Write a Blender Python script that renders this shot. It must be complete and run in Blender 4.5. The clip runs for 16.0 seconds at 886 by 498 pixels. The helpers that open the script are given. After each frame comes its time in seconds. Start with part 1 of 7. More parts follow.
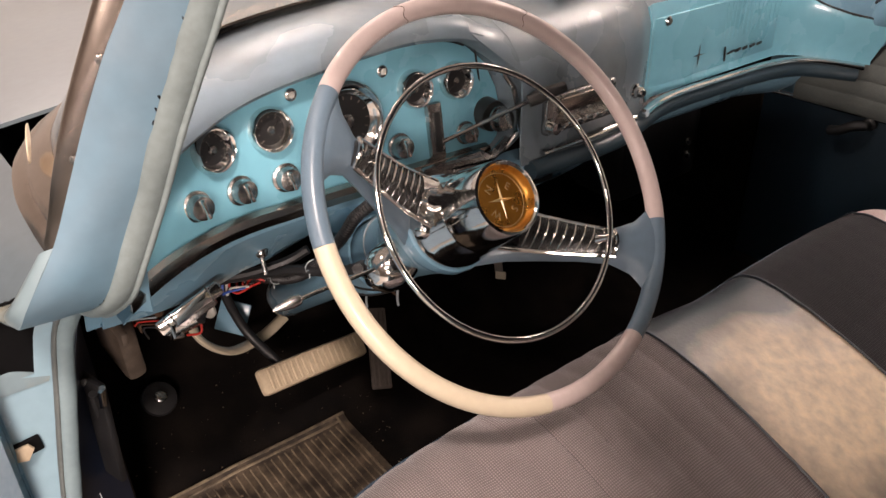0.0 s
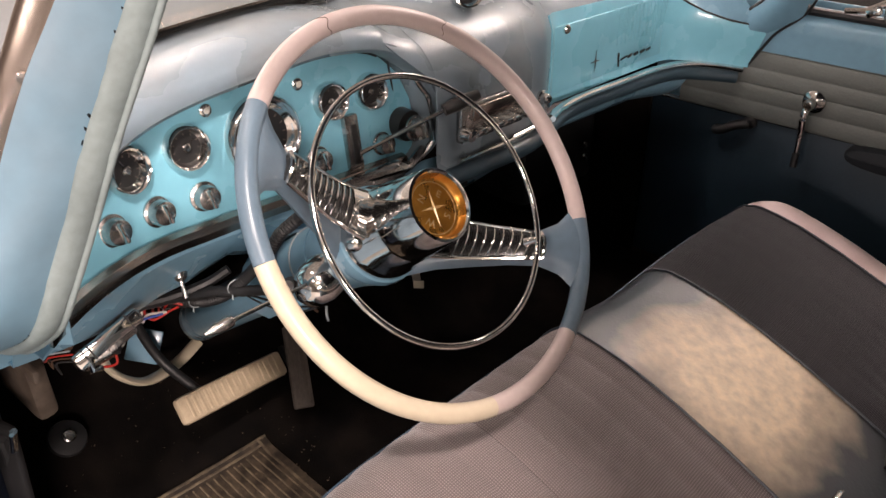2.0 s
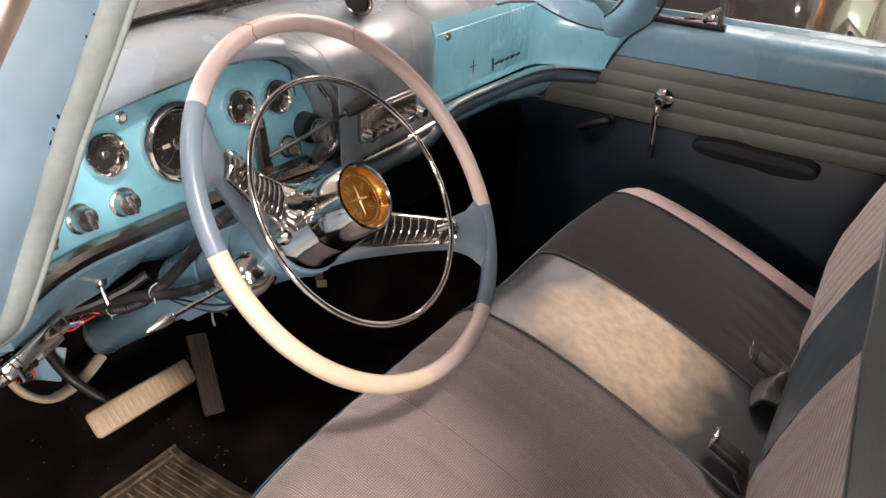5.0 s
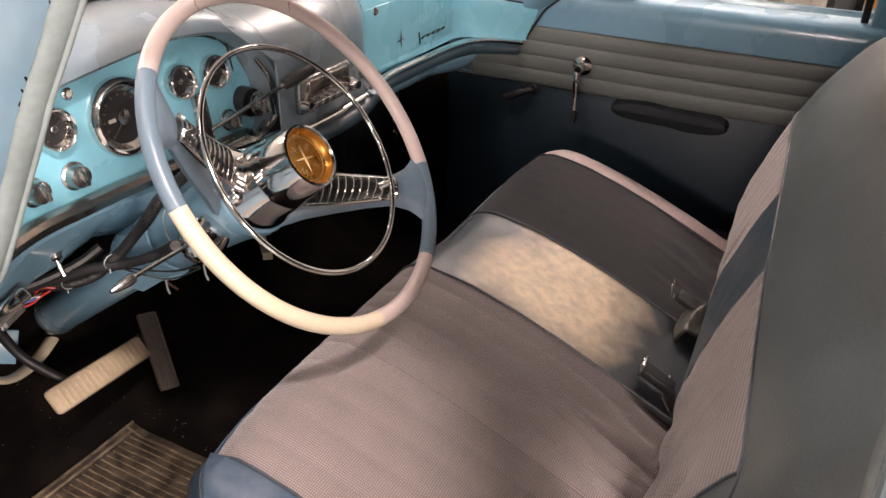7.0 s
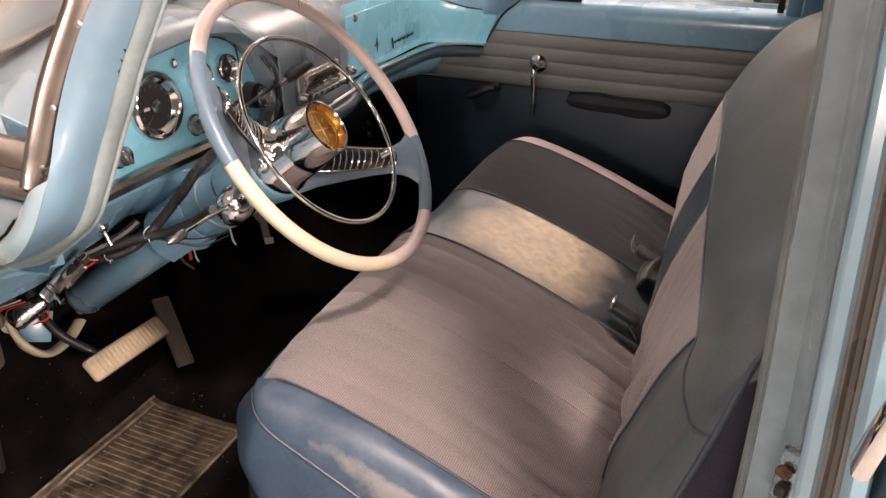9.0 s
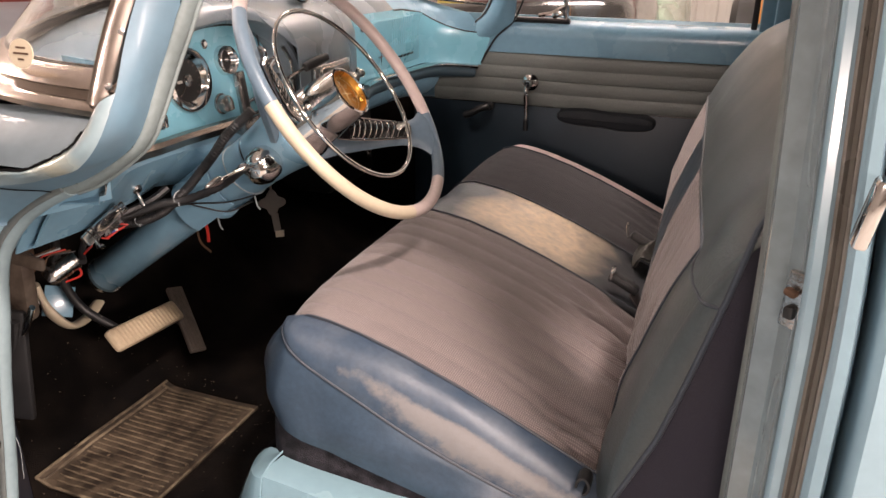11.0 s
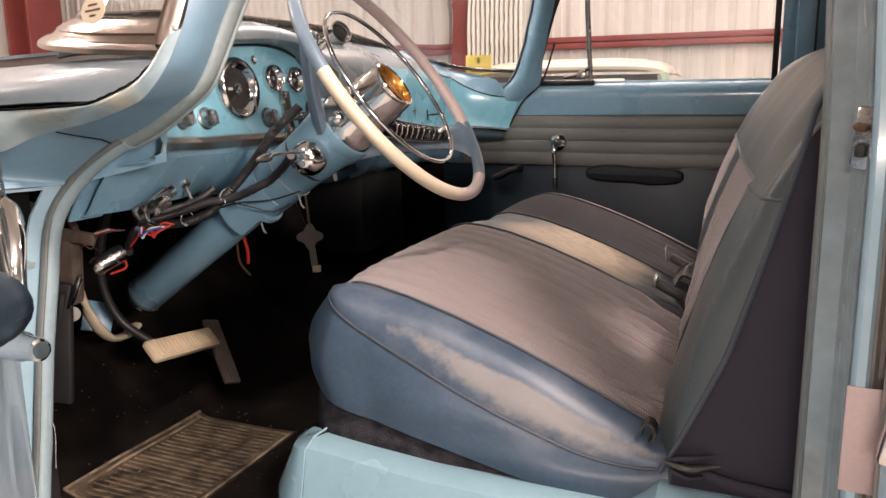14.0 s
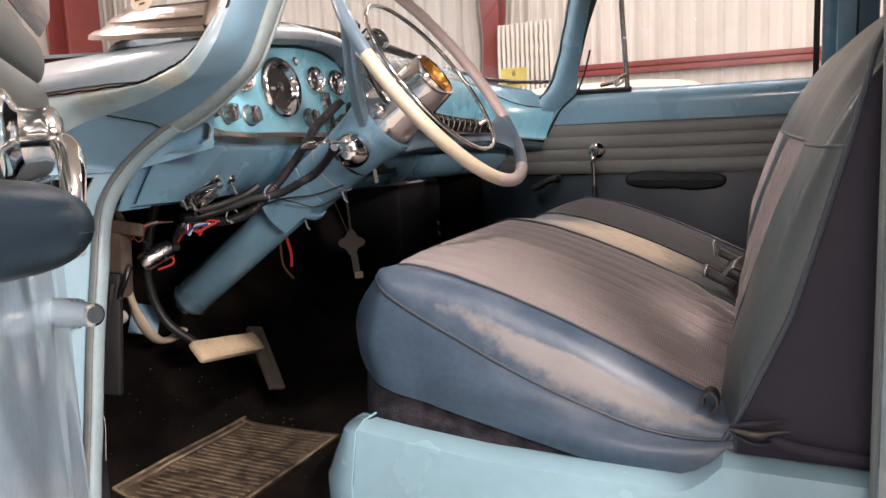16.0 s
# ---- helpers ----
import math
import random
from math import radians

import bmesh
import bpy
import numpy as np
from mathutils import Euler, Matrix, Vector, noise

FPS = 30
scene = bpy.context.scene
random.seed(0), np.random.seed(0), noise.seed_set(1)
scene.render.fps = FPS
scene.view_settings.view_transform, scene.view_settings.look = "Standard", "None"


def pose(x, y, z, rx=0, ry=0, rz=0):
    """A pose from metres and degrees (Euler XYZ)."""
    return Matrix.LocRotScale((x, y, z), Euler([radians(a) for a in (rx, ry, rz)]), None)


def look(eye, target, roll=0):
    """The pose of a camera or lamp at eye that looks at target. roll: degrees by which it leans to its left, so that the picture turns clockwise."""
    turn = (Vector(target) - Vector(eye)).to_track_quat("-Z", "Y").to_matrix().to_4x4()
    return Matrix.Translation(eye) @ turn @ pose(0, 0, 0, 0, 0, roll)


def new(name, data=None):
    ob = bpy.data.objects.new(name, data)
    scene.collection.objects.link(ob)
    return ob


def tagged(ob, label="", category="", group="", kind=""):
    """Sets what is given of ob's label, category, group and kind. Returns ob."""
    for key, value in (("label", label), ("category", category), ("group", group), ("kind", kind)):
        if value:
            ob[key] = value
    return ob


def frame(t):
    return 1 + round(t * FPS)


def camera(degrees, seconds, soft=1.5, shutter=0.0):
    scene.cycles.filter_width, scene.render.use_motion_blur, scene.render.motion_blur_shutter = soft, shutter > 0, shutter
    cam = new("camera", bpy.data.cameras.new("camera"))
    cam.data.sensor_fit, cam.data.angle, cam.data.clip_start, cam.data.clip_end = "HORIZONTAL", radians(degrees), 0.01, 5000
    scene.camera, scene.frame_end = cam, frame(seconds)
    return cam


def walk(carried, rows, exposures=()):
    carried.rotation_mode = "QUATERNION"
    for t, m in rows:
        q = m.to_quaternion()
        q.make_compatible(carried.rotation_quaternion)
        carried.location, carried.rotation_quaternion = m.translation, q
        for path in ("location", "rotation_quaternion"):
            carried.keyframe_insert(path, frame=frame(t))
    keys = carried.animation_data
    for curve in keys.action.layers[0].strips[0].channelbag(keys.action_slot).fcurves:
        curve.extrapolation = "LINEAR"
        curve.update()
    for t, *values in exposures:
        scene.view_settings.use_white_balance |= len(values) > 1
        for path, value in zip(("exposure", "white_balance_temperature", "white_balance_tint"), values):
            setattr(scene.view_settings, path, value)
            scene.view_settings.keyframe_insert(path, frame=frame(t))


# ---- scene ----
cam = camera(59.4, 16.0)
PATH = [
    (0, (0.884, -0.155, 1.417), (-0.493, 0.881, 0.402), -1.3),
    (0.5, (0.874, -0.168, 1.419), (-0.475, 0.906, 0.406), -1.0),
    (1, (0.861, -0.171, 1.418), (-0.454, 0.946, 0.407), -0.7),
    (1.5, (0.857, -0.179, 1.415), (-0.409, 1.003, 0.414), -0.5),
    (2, (0.852, -0.192, 1.415), (-0.349, 1.063, 0.423), 0.1),
    (2.5, (0.847, -0.208, 1.417), (-0.297, 1.101, 0.429), 0.7),
    (3, (0.844, -0.226, 1.414), (-0.245, 1.127, 0.423), 1.3),
    (3.5, (0.843, -0.245, 1.421), (-0.204, 1.146, 0.437), 1.7),
    (4, (0.845, -0.265, 1.426), (-0.165, 1.163, 0.456), 2.1),
    (6.5, (0.855, -0.358, 1.422), (0.039, 1.189, 0.451), 1.6),
    (7, (0.885, -0.386, 1.418), (0.105, 1.173, 0.438), 1.4),
    (7.5, (0.903, -0.447, 1.43), (0.158, 1.129, 0.45), 1.1),
    (8, (0.922, -0.505, 1.434), (0.197, 1.089, 0.467), 0.6),
    (8.5, (0.915, -0.566, 1.437), (0.216, 1.049, 0.486), 0.4),
    (9, (0.918, -0.61, 1.408), (0.23, 1.027, 0.488), -0.0),
    (11.5, (0.922, -0.812, 1.225), (0.252, 0.942, 0.536), 0.7),
    (12, (0.92, -0.838, 1.169), (0.235, 0.936, 0.55), 1.1),
    (12.5, (0.906, -0.842, 1.114), (0.198, 0.949, 0.572), 1.3),
    (13, (0.901, -0.844, 1.081), (0.186, 0.96, 0.597), 0.6),
    (13.5, (0.909, -0.851, 1.042), (0.179, 0.958, 0.603), -0.3),
    (14, (0.908, -0.858, 1.021), (0.159, 0.953, 0.623), -0.9),
    (14.5, (0.906, -0.868, 0.992), (0.138, 0.942, 0.627), -1.5),
    (15, (0.905, -0.865, 0.975), (0.112, 0.94, 0.636), -2.0),
    (15.5, (0.898, -0.865, 0.95), (0.085, 0.935, 0.634), -2.3),
    (16, (0.89, -0.869, 0.935), (0.056, 0.925, 0.64), -2.7),
]
LENS_LOOK = [(0.0, -0.62, 6500, 14), (2.0, -0.48, 6350, 13), (4.0, -0.36, 6300, 12), (6.5, -0.3, 6350, 13), (9.0, -0.32, 6450, 14), (12.5, -0.36, 6550, 15), (14.5, -0.34, 6300, 13), (16.0, -0.3, 6100, 12)]
walk(cam, [(t, look(eye, target, roll)) for t, eye, target, roll in PATH], LENS_LOOK)

# ---- world and lamps ----
world = bpy.data.worlds.new("hall_air")
scene.world = world
world.use_nodes = True
world.node_tree.nodes["Background"].inputs[0].default_value = (1.0, 0.86, 0.72, 1)
world.node_tree.nodes["Background"].inputs[1].default_value = 0.01
scene.view_settings.exposure = 0.0


def lamp(x, y, z, tx, ty, tz, watts, size, size_y, colour):
    data = bpy.data.lights.new("unseen_area_light", "AREA")
    data.shape, data.size, data.size_y, data.energy, data.color = "RECTANGLE", size, size_y, watts, colour
    ob = new("unseen_area_light", data)
    ob.matrix_world = look((x, y, z), (tx, ty, tz))
    return ob


WARM = (1.0, 0.825, 0.73)
lamp(2.5, -1.15, 4.5, 0.5, 0.0, 0.7, 345, 0.5, 0.3, WARM)
lamp(-0.5, -1.15, 4.5, 0.5, 0.2, 0.7, 40, 0.6, 0.4, WARM)
lamp(2.2, -3.0, 4.6, 0.4, 0.3, 0.8, 45, 0.9, 0.5, WARM)
# Low unseen light, added to brighten the far door and the column.
lamp(1.3, -6.4, 2.4, 0.0, 0.2, 0.8, 240, 1.8, 0.5, WARM)
# Low unseen fill, added to brighten column and lower dash past the seat.
lamp(5.2, -2.7, 2.3, 0.0, 0.2, 0.8, 400, 1.4, 0.5, WARM)
lamp(-0.3, 4.6, 4.3, 0.5, 0.75, 0.7, 200, 1.4, 0.5, WARM)
lamp(-4.6, 2.2, 4.7, -4.9, 2.4, 0.0, 160, 1.2, 0.5, WARM)
lamp(-5.5, 0.4, 4.2, 0.6, 0.5, 0.8, 140, 1.2, 0.5, WARM)
lamp(3.0, 2.6, 4.6, 0.4, 5.8, 1.2, 170, 1.2, 0.4, WARM)
lamp(4.4, -2.6, 4.3, 0.4, -0.2, 0.7, 90, 1.2, 0.5, WARM)


# ---- materials ----
def material(name, colour, rough=0.5, metal=0.0, vary=0.12, scale=12.0, bump=0.1, fine=180.0, coat=0.0, second=None, mask=None, rvary=0.12):
    """A surface with variation at two scales: broad stains and fine grain."""
    m = bpy.data.materials.new(name)
    m.use_nodes = True
    nt = m.node_tree
    n, l = nt.nodes, nt.links
    b = n["Principled BSDF"]
    b.inputs["Metallic"].default_value = metal
    b.inputs["Coat Weight"].default_value = coat
    b.inputs["Coat Roughness"].default_value = 0.08
    tc = n.new("ShaderNodeTexCoord")
    big = n.new("ShaderNodeTexNoise")
    big.inputs["Scale"].default_value = scale
    big.inputs["Detail"].default_value = 6
    small = n.new("ShaderNodeTexNoise")
    small.inputs["Scale"].default_value = fine
    small.inputs["Detail"].default_value = 3
    for t in (big, small):
        l.new(tc.outputs["Object"], t.inputs["Vector"])
    ramp = n.new("ShaderNodeValToRGB")
    e = ramp.color_ramp.elements
    c2 = second or tuple(c * (1 - 2.2 * vary) for c in colour)
    e[0].position, e[1].position = mask or (0.12, 0.88)
    e[0].color, e[1].color = (*c2, 1), (*colour, 1)
    l.new(big.outputs["Fac"], ramp.inputs["Fac"])
    mix = n.new("ShaderNodeMix")
    mix.data_type, mix.blend_type = "RGBA", "OVERLAY"
    mix.inputs["Factor"].default_value = min(1.0, vary * 1.2)
    l.new(ramp.outputs["Color"], mix.inputs["A"])
    l.new(small.outputs["Fac"], mix.inputs["B"])
    l.new(mix.outputs["Result"], b.inputs["Base Color"])
    rr = n.new("ShaderNodeMapRange")
    rr.inputs["To Min"].default_value, rr.inputs["To Max"].default_value = max(0.02, rough - rvary), min(1.0, rough + rvary)
    l.new(big.outputs["Fac"], rr.inputs["Value"])
    l.new(rr.outputs["Result"], b.inputs["Roughness"])
    if bump:
        bp = n.new("ShaderNodeBump")
        bp.inputs["Strength"].default_value, bp.inputs["Distance"].default_value = bump, 0.002
        l.new(small.outputs["Fac"], bp.inputs["Height"])
        l.new(bp.outputs["Normal"], b.inputs["Normal"])
    return m


def matte(m, level):
    m.node_tree.nodes["Principled BSDF"].inputs["Specular IOR Level"].default_value = level
    return m


def woven(name, colour, second, scale=270.0, rough=0.9, bump=0.8, sheen=0.25):
    """Cloth: crossed waves over a stained ground."""
    m = material(name, colour, rough, 0, 0.1, 7.0, 0.0, 300.0, rvary=0.05)
    nt = m.node_tree
    n, l = nt.nodes, nt.links
    b = n["Principled BSDF"]
    tc = next(x for x in n if x.type == "TEX_COORD")
    old = b.inputs["Base Color"].links[0].from_socket
    waves = []
    for direction in ("X", "Y"):
        w = n.new("ShaderNodeTexWave")
        w.bands_direction = direction
        w.inputs["Scale"].default_value = scale / 6.2832 * 2
        w.inputs["Distortion"].default_value = 0.12
        w.inputs["Detail"].default_value = 1
        l.new(tc.outputs["Object"], w.inputs["Vector"])
        waves.append(w)
    mul = n.new("ShaderNodeMath")
    mul.operation = "MULTIPLY"
    l.new(waves[0].outputs["Fac"], mul.inputs[0])
    l.new(waves[1].outputs["Fac"], mul.inputs[1])
    mix = n.new("ShaderNodeMix")
    mix.data_type = "RGBA"
    l.new(mul.outputs[0], mix.inputs["Factor"])
    mix.inputs["A"].default_value = (*second, 1)
    l.new(old, mix.inputs["B"])
    l.new(mix.outputs["Result"], b.inputs["Base Color"])
    bp = n.new("ShaderNodeBump")
    bp.inputs["Strength"].default_value, bp.inputs["Distance"].default_value = bump, 0.001
    l.new(mul.outputs[0], bp.inputs["Height"])
    l.new(bp.outputs["Normal"], b.inputs["Normal"])
    b.inputs["Sheen Weight"].default_value = sheen
    return m


BODY = material("body_blue_paint", (0.175, 0.325, 0.43), 0.28, 0, 0.08, 5, 0.03, 60, 0.4)
CHALKY = material("chalked_blue_paint", (0.128, 0.228, 0.30), 0.45, 0, 0.10, 7, 0.04, 60, 0.05, second=(0.132, 0.20, 0.25), mask=(0.3, 0.6))
PANEL = material("bright_blue_paint", (0.20, 0.49, 0.61), 0.28, 0, 0.06, 6, 0.02, 60, 0.4)
GREYP = material("weathered_grey_paint", (0.135, 0.17, 0.19), 0.32, 0, 0.12, 4, 0.03, 60, 0.25)
SHOULD = material("weathered_beige_blue_paint", (0.22, 0.30, 0.33), 0.28, 0, 0.1, 9, 0.03, 60, 0.4, second=(0.34, 0.34, 0.27), mask=(0.36, 0.56))
HOODP = material("slate_blue_paint", (0.135, 0.175, 0.205), 0.27, 0, 0.10, 5, 0.02, 60, 0.15, second=(0.155, 0.172, 0.178), mask=(0.35, 0.6), rvary=0.06)
RUBBER = material("grey_rubber", (0.215, 0.265, 0.265), 0.55, 0, 0.18, 14, 0.15, 120)
SEALB = material("overpainted_seal", (0.245, 0.33, 0.355), 0.45, 0, 0.1, 14, 0.12, 120)
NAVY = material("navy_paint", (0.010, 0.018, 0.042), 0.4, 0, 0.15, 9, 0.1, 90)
RUBBERD = material("dark_grey_rubber", (0.15, 0.17, 0.165), 0.5, 0, 0.2, 14, 0.15, 120)
CHROME = material("chrome", (0.78, 0.77, 0.75), 0.1, 1, 0.06, 25, 0.02, 200, rvary=0.05)
STAIN = material("stainless_trim", (0.50, 0.43, 0.38), 0.24, 1, 0.12, 18, 0.05, 90, rvary=0.08)
PITTED = material("pitted_chrome", (0.6, 0.58, 0.56), 0.24, 1, 0.25, 60, 0.3, 260)
CREAM = material("cream_plastic", (0.62, 0.54, 0.40), 0.35, 0, 0.08, 8, 0.05, 90, 0.2)
CREAMPINK = material("aged_pink_plastic", (0.58, 0.48, 0.455), 0.35, 0, 0.08, 8, 0.05, 90, 0.2)
RIMBLUE = material("rim_blue_plastic", (0.13, 0.19, 0.245), 0.35, 0, 0.1, 9, 0.05, 90, 0.2)
BADGE = material("dark_chrome", (0.10, 0.10, 0.10), 0.25, 0.8, 0.1, 30, 0.05, 150)
PALEGOLD = material("pale_gold_relief", (0.72, 0.52, 0.24), 0.35, 0.6, 0.1, 40, 0.05, 150, 0.3)
GOLD = material("gold_medallion", (0.62, 0.30, 0.05), 0.3, 0.8, 0.15, 40, 0.05, 150, 0.5)
DIAL = material("black_dial", (0.02, 0.02, 0.02), 0.35, 0, 0.1, 30, 0.0, 100)
BLACK = material("black_plastic", (0.015, 0.015, 0.016), 0.5, 0, 0.2, 30, 0.1, 150)
CARPET = matte(material("black_carpet", (0.011, 0.0085, 0.007), 0.95, 0, 0.3, 11, 0.9, 420, second=(0.0035, 0.003, 0.0028), mask=(0.4, 0.72)), 0.05)
MATRUB = material("worn_rubber_mat", (0.075, 0.055, 0.036), 0.6, 0, 0.35, 34, 0.6, 170, second=(0.016, 0.011, 0.007), mask=(0.38, 0.66))
MATRIB = material("rubbed_mat_rib", (0.19, 0.152, 0.10), 0.6, 0, 0.35, 30, 0.5, 130, second=(0.045, 0.033, 0.022), mask=(0.36, 0.66))
BANDC = matte(material("black_pile_band", (0.035, 0.032, 0.038), 0.9, 0, 0.3, 60, 1.0, 380, second=(0.010, 0.009, 0.011), mask=(0.35, 0.7)), 0.2)
GRIT = material("pale_grit", (0.16, 0.12, 0.08), 0.9, 0, 0.3, 90, 0.2, 200)
# Near-black: painted shade for hollows and hidden faces, also plain dark chips.
DARK = matte(material("shade_and_chip_black", (0.006, 0.006, 0.0065), 0.85, 0, 0.2, 8, 0.2, 100), 0.1)
FABRIC = woven("grey_seat_cloth", (0.36, 0.30, 0.29), (0.13, 0.108, 0.106), scale=330.0, bump=0.6)
FABRICB = woven("dark_seat_cloth", (0.024, 0.021, 0.028), (0.010, 0.009, 0.012), sheen=0.06)
NAVYV = material("navy_vinyl", (0.028, 0.045, 0.060), 0.38, 0, 0.2, 15, 0.14, 120, rvary=0.2)
VINYL = material("blue_vinyl", (0.048, 0.08, 0.122), 0.40, 0, 0.22, 15, 0.14, 120, rvary=0.2)
ARMB = material("navy_armrest_vinyl", (0.005, 0.009, 0.014), 0.75, 0, 0.15, 9, 0.15, 200)
SIDECLOTH = material("dark_plum_cloth", (0.019, 0.017, 0.030), 0.8, 0, 0.15, 8, 0.5, 420)
DOORSKY = material("glossy_blue_door_vinyl", (0.50, 0.66, 0.79), 0.22, 0, 0.14, 3, 0.15, 90, 0.4)
VINYLG = material("grey_green_vinyl", (0.058, 0.071, 0.074), 0.4, 0, 0.12, 7, 0.25, 220)
VINYLO = material("olive_grey_vinyl", (0.075, 0.072, 0.062), 0.38, 0, 0.15, 18, 0.2, 200)
VINYLP = material("pale_pink_vinyl", (0.50, 0.39, 0.38), 0.45, 0, 0.08, 9, 0.2, 220)
THREAD = material("dull_thread", (0.10, 0.085, 0.082), 0.9, 0, 0.1, 30, 0.1, 200)
PIPE = material("piping", (0.045, 0.055, 0.07), 0.4, 0, 0.1, 30, 0.1, 200)
DOORGREY = material("grey_door_vinyl", (0.132, 0.146, 0.137), 0.5, 0, 0.12, 7, 0.25, 220)
# Navy vinyl with its base colour lowered to hold the door's shade.
DOORBLUE = material("shaded_blue_door_vinyl", (0.012, 0.029, 0.046), 0.5, 0, 0.14, 7, 0.25, 220)
PEDAL = material("worn_pedal_rubber", (0.52, 0.42, 0.29), 0.6, 0, 0.15, 25, 0.2, 150)
PEDALD = material("grey_pedal_rubber", (0.17, 0.14, 0.12), 0.7, 0, 0.2, 25, 0.2, 150)
JAMBP = material("grey_blue_jamb_paint", (0.23, 0.285, 0.305), 0.14, 0, 0.2, 10, 0.04, 40, 0.6)
TANP = material("dusty_tan_jamb_paint", (0.25, 0.235, 0.21), 0.3, 0, 0.15, 12, 0.05, 60, 0.2)
SKIN = material("pale_blue_body_paint", (0.30, 0.45, 0.53), 0.22, 0, 0.06, 6, 0.02, 60, 0.5)
RISERP = material("pale_blue_paint", (0.21, 0.34, 0.395), 0.25, 0, 0.06, 6, 0.02, 60, 0.5)
WALLM = material("white_sheet_metal", (0.60, 0.575, 0.535), 0.45, 0, 0.06, 2, 0.03, 40)
# Grey for the unseen ceiling and walls, to cut bounce and darken chrome reflections.
HALLD = material("bounce_cutting_grey", (0.40, 0.375, 0.35), 0.5, 0, 0.1, 2, 0.03, 40)
REDM = material("red_steel", (0.23, 0.05, 0.045), 0.5, 0, 0.15, 6, 0.1, 80)
CONC = material("concrete", (0.46, 0.43, 0.39), 0.6, 0, 0.15, 2, 0.2, 60)
YELLOW = material("yellow_card", (0.75, 0.62, 0.14), 0.6, 0, 0.04, 8, 0.0, 60)
PALEGREEN = material("pale_green_paint", (0.28, 0.36, 0.28), 0.25, 0, 0.05, 4, 0.0, 60, 0.5)
DARKPAINT = material("black_paint", (0.02, 0.02, 0.02), 0.15, 0, 0.05, 4, 0.0, 60, 0.5)
ARMD = material("slate_armrest_vinyl", (0.016, 0.029, 0.043), 0.3, 0, 0.15, 9, 0.15, 200)
# Blue darkened to carry the shade beneath the chrome ledge.
SHADOWBLUE = material("shaded_blue_paint", (0.030, 0.052, 0.068), 0.35, 0, 0.1, 8, 0.03, 60)
CREAMW = material("cream_white_paint", (0.72, 0.67, 0.56), 0.3, 0, 0.05, 4, 0.0, 60, 0.4)
ORANGE = material("orange_paint", (0.75, 0.30, 0.03), 0.35, 0, 0.06, 6, 0.0, 60, 0.3)
TANRUST = material("dusty_rusty_steel", (0.085, 0.066, 0.050), 0.7, 0, 0.25, 24, 0.3, 120, second=(0.035, 0.022, 0.015), mask=(0.36, 0.62))
RUST = material("rust", (0.11, 0.055, 0.028), 0.85, 0, 0.3, 40, 0.4, 160)
REDW = material("red_wire", (0.5, 0.03, 0.02), 0.45)
BLUEW = material("blue_wire", (0.02, 0.08, 0.4), 0.45)
TIE = material("clear_nylon", (0.36, 0.40, 0.41), 0.35)
TAGP = material("dull_tag_card", (0.20, 0.175, 0.15), 0.7)
WHITEW = material("white_plastic", (0.7, 0.68, 0.62), 0.5)


def worn_patch(name):
    """Dark vinyl rubbed through to a pale mottled patch in the middle of the seat, some lamp sheen put into its colour.
    """
    m = material(name, (0.86, 0.69, 0.49), 0.36, 0, 0.10, 55, 0.22, 160, second=(0.60, 0.49, 0.37), mask=(0.30, 0.70), rvary=0.1)
    n, l = m.node_tree.nodes, m.node_tree.links
    b = n["Principled BSDF"]
    old = b.inputs["Base Color"].links[0].from_socket
    tc = next(x for x in n if x.type == "TEX_COORD")
    mp = n.new("ShaderNodeMapping")
    mp.inputs["Location"].default_value = (0.26, -0.02, -0.06)
    mp.inputs["Scale"].default_value = (1 / 0.20, 1 / 0.27, 0.2)
    gr = n.new("ShaderNodeTexGradient")
    gr.gradient_type = "SPHERICAL"
    l.new(tc.outputs["Object"], mp.inputs["Vector"])
    l.new(mp.outputs["Vector"], gr.inputs["Vector"])
    nz = n.new("ShaderNodeTexNoise")
    nz.inputs["Scale"].default_value, nz.inputs["Detail"].default_value = 9, 10
    l.new(tc.outputs["Object"], nz.inputs["Vector"])
    add = n.new("ShaderNodeMath")
    add.operation = "MULTIPLY_ADD"
    l.new(nz.outputs["Fac"], add.inputs[0])
    add.inputs[1].default_value = 0.75
    l.new(gr.outputs["Fac"], add.inputs[2])
    rp = n.new("ShaderNodeValToRGB")
    rp.color_ramp.elements[0].position, rp.color_ramp.elements[1].position = 0.55, 1.06
    l.new(add.outputs[0], rp.inputs["Fac"])
    mix = n.new("ShaderNodeMix")
    mix.data_type = "RGBA"
    mix.inputs["A"].default_value = (0.052, 0.058, 0.065, 1)
    l.new(rp.outputs["Color"], mix.inputs["Factor"])
    l.new(old, mix.inputs["B"])
    l.new(mix.outputs["Result"], b.inputs["Base Color"])
    return m


VINYLC = worn_patch("worn_centre_vinyl")


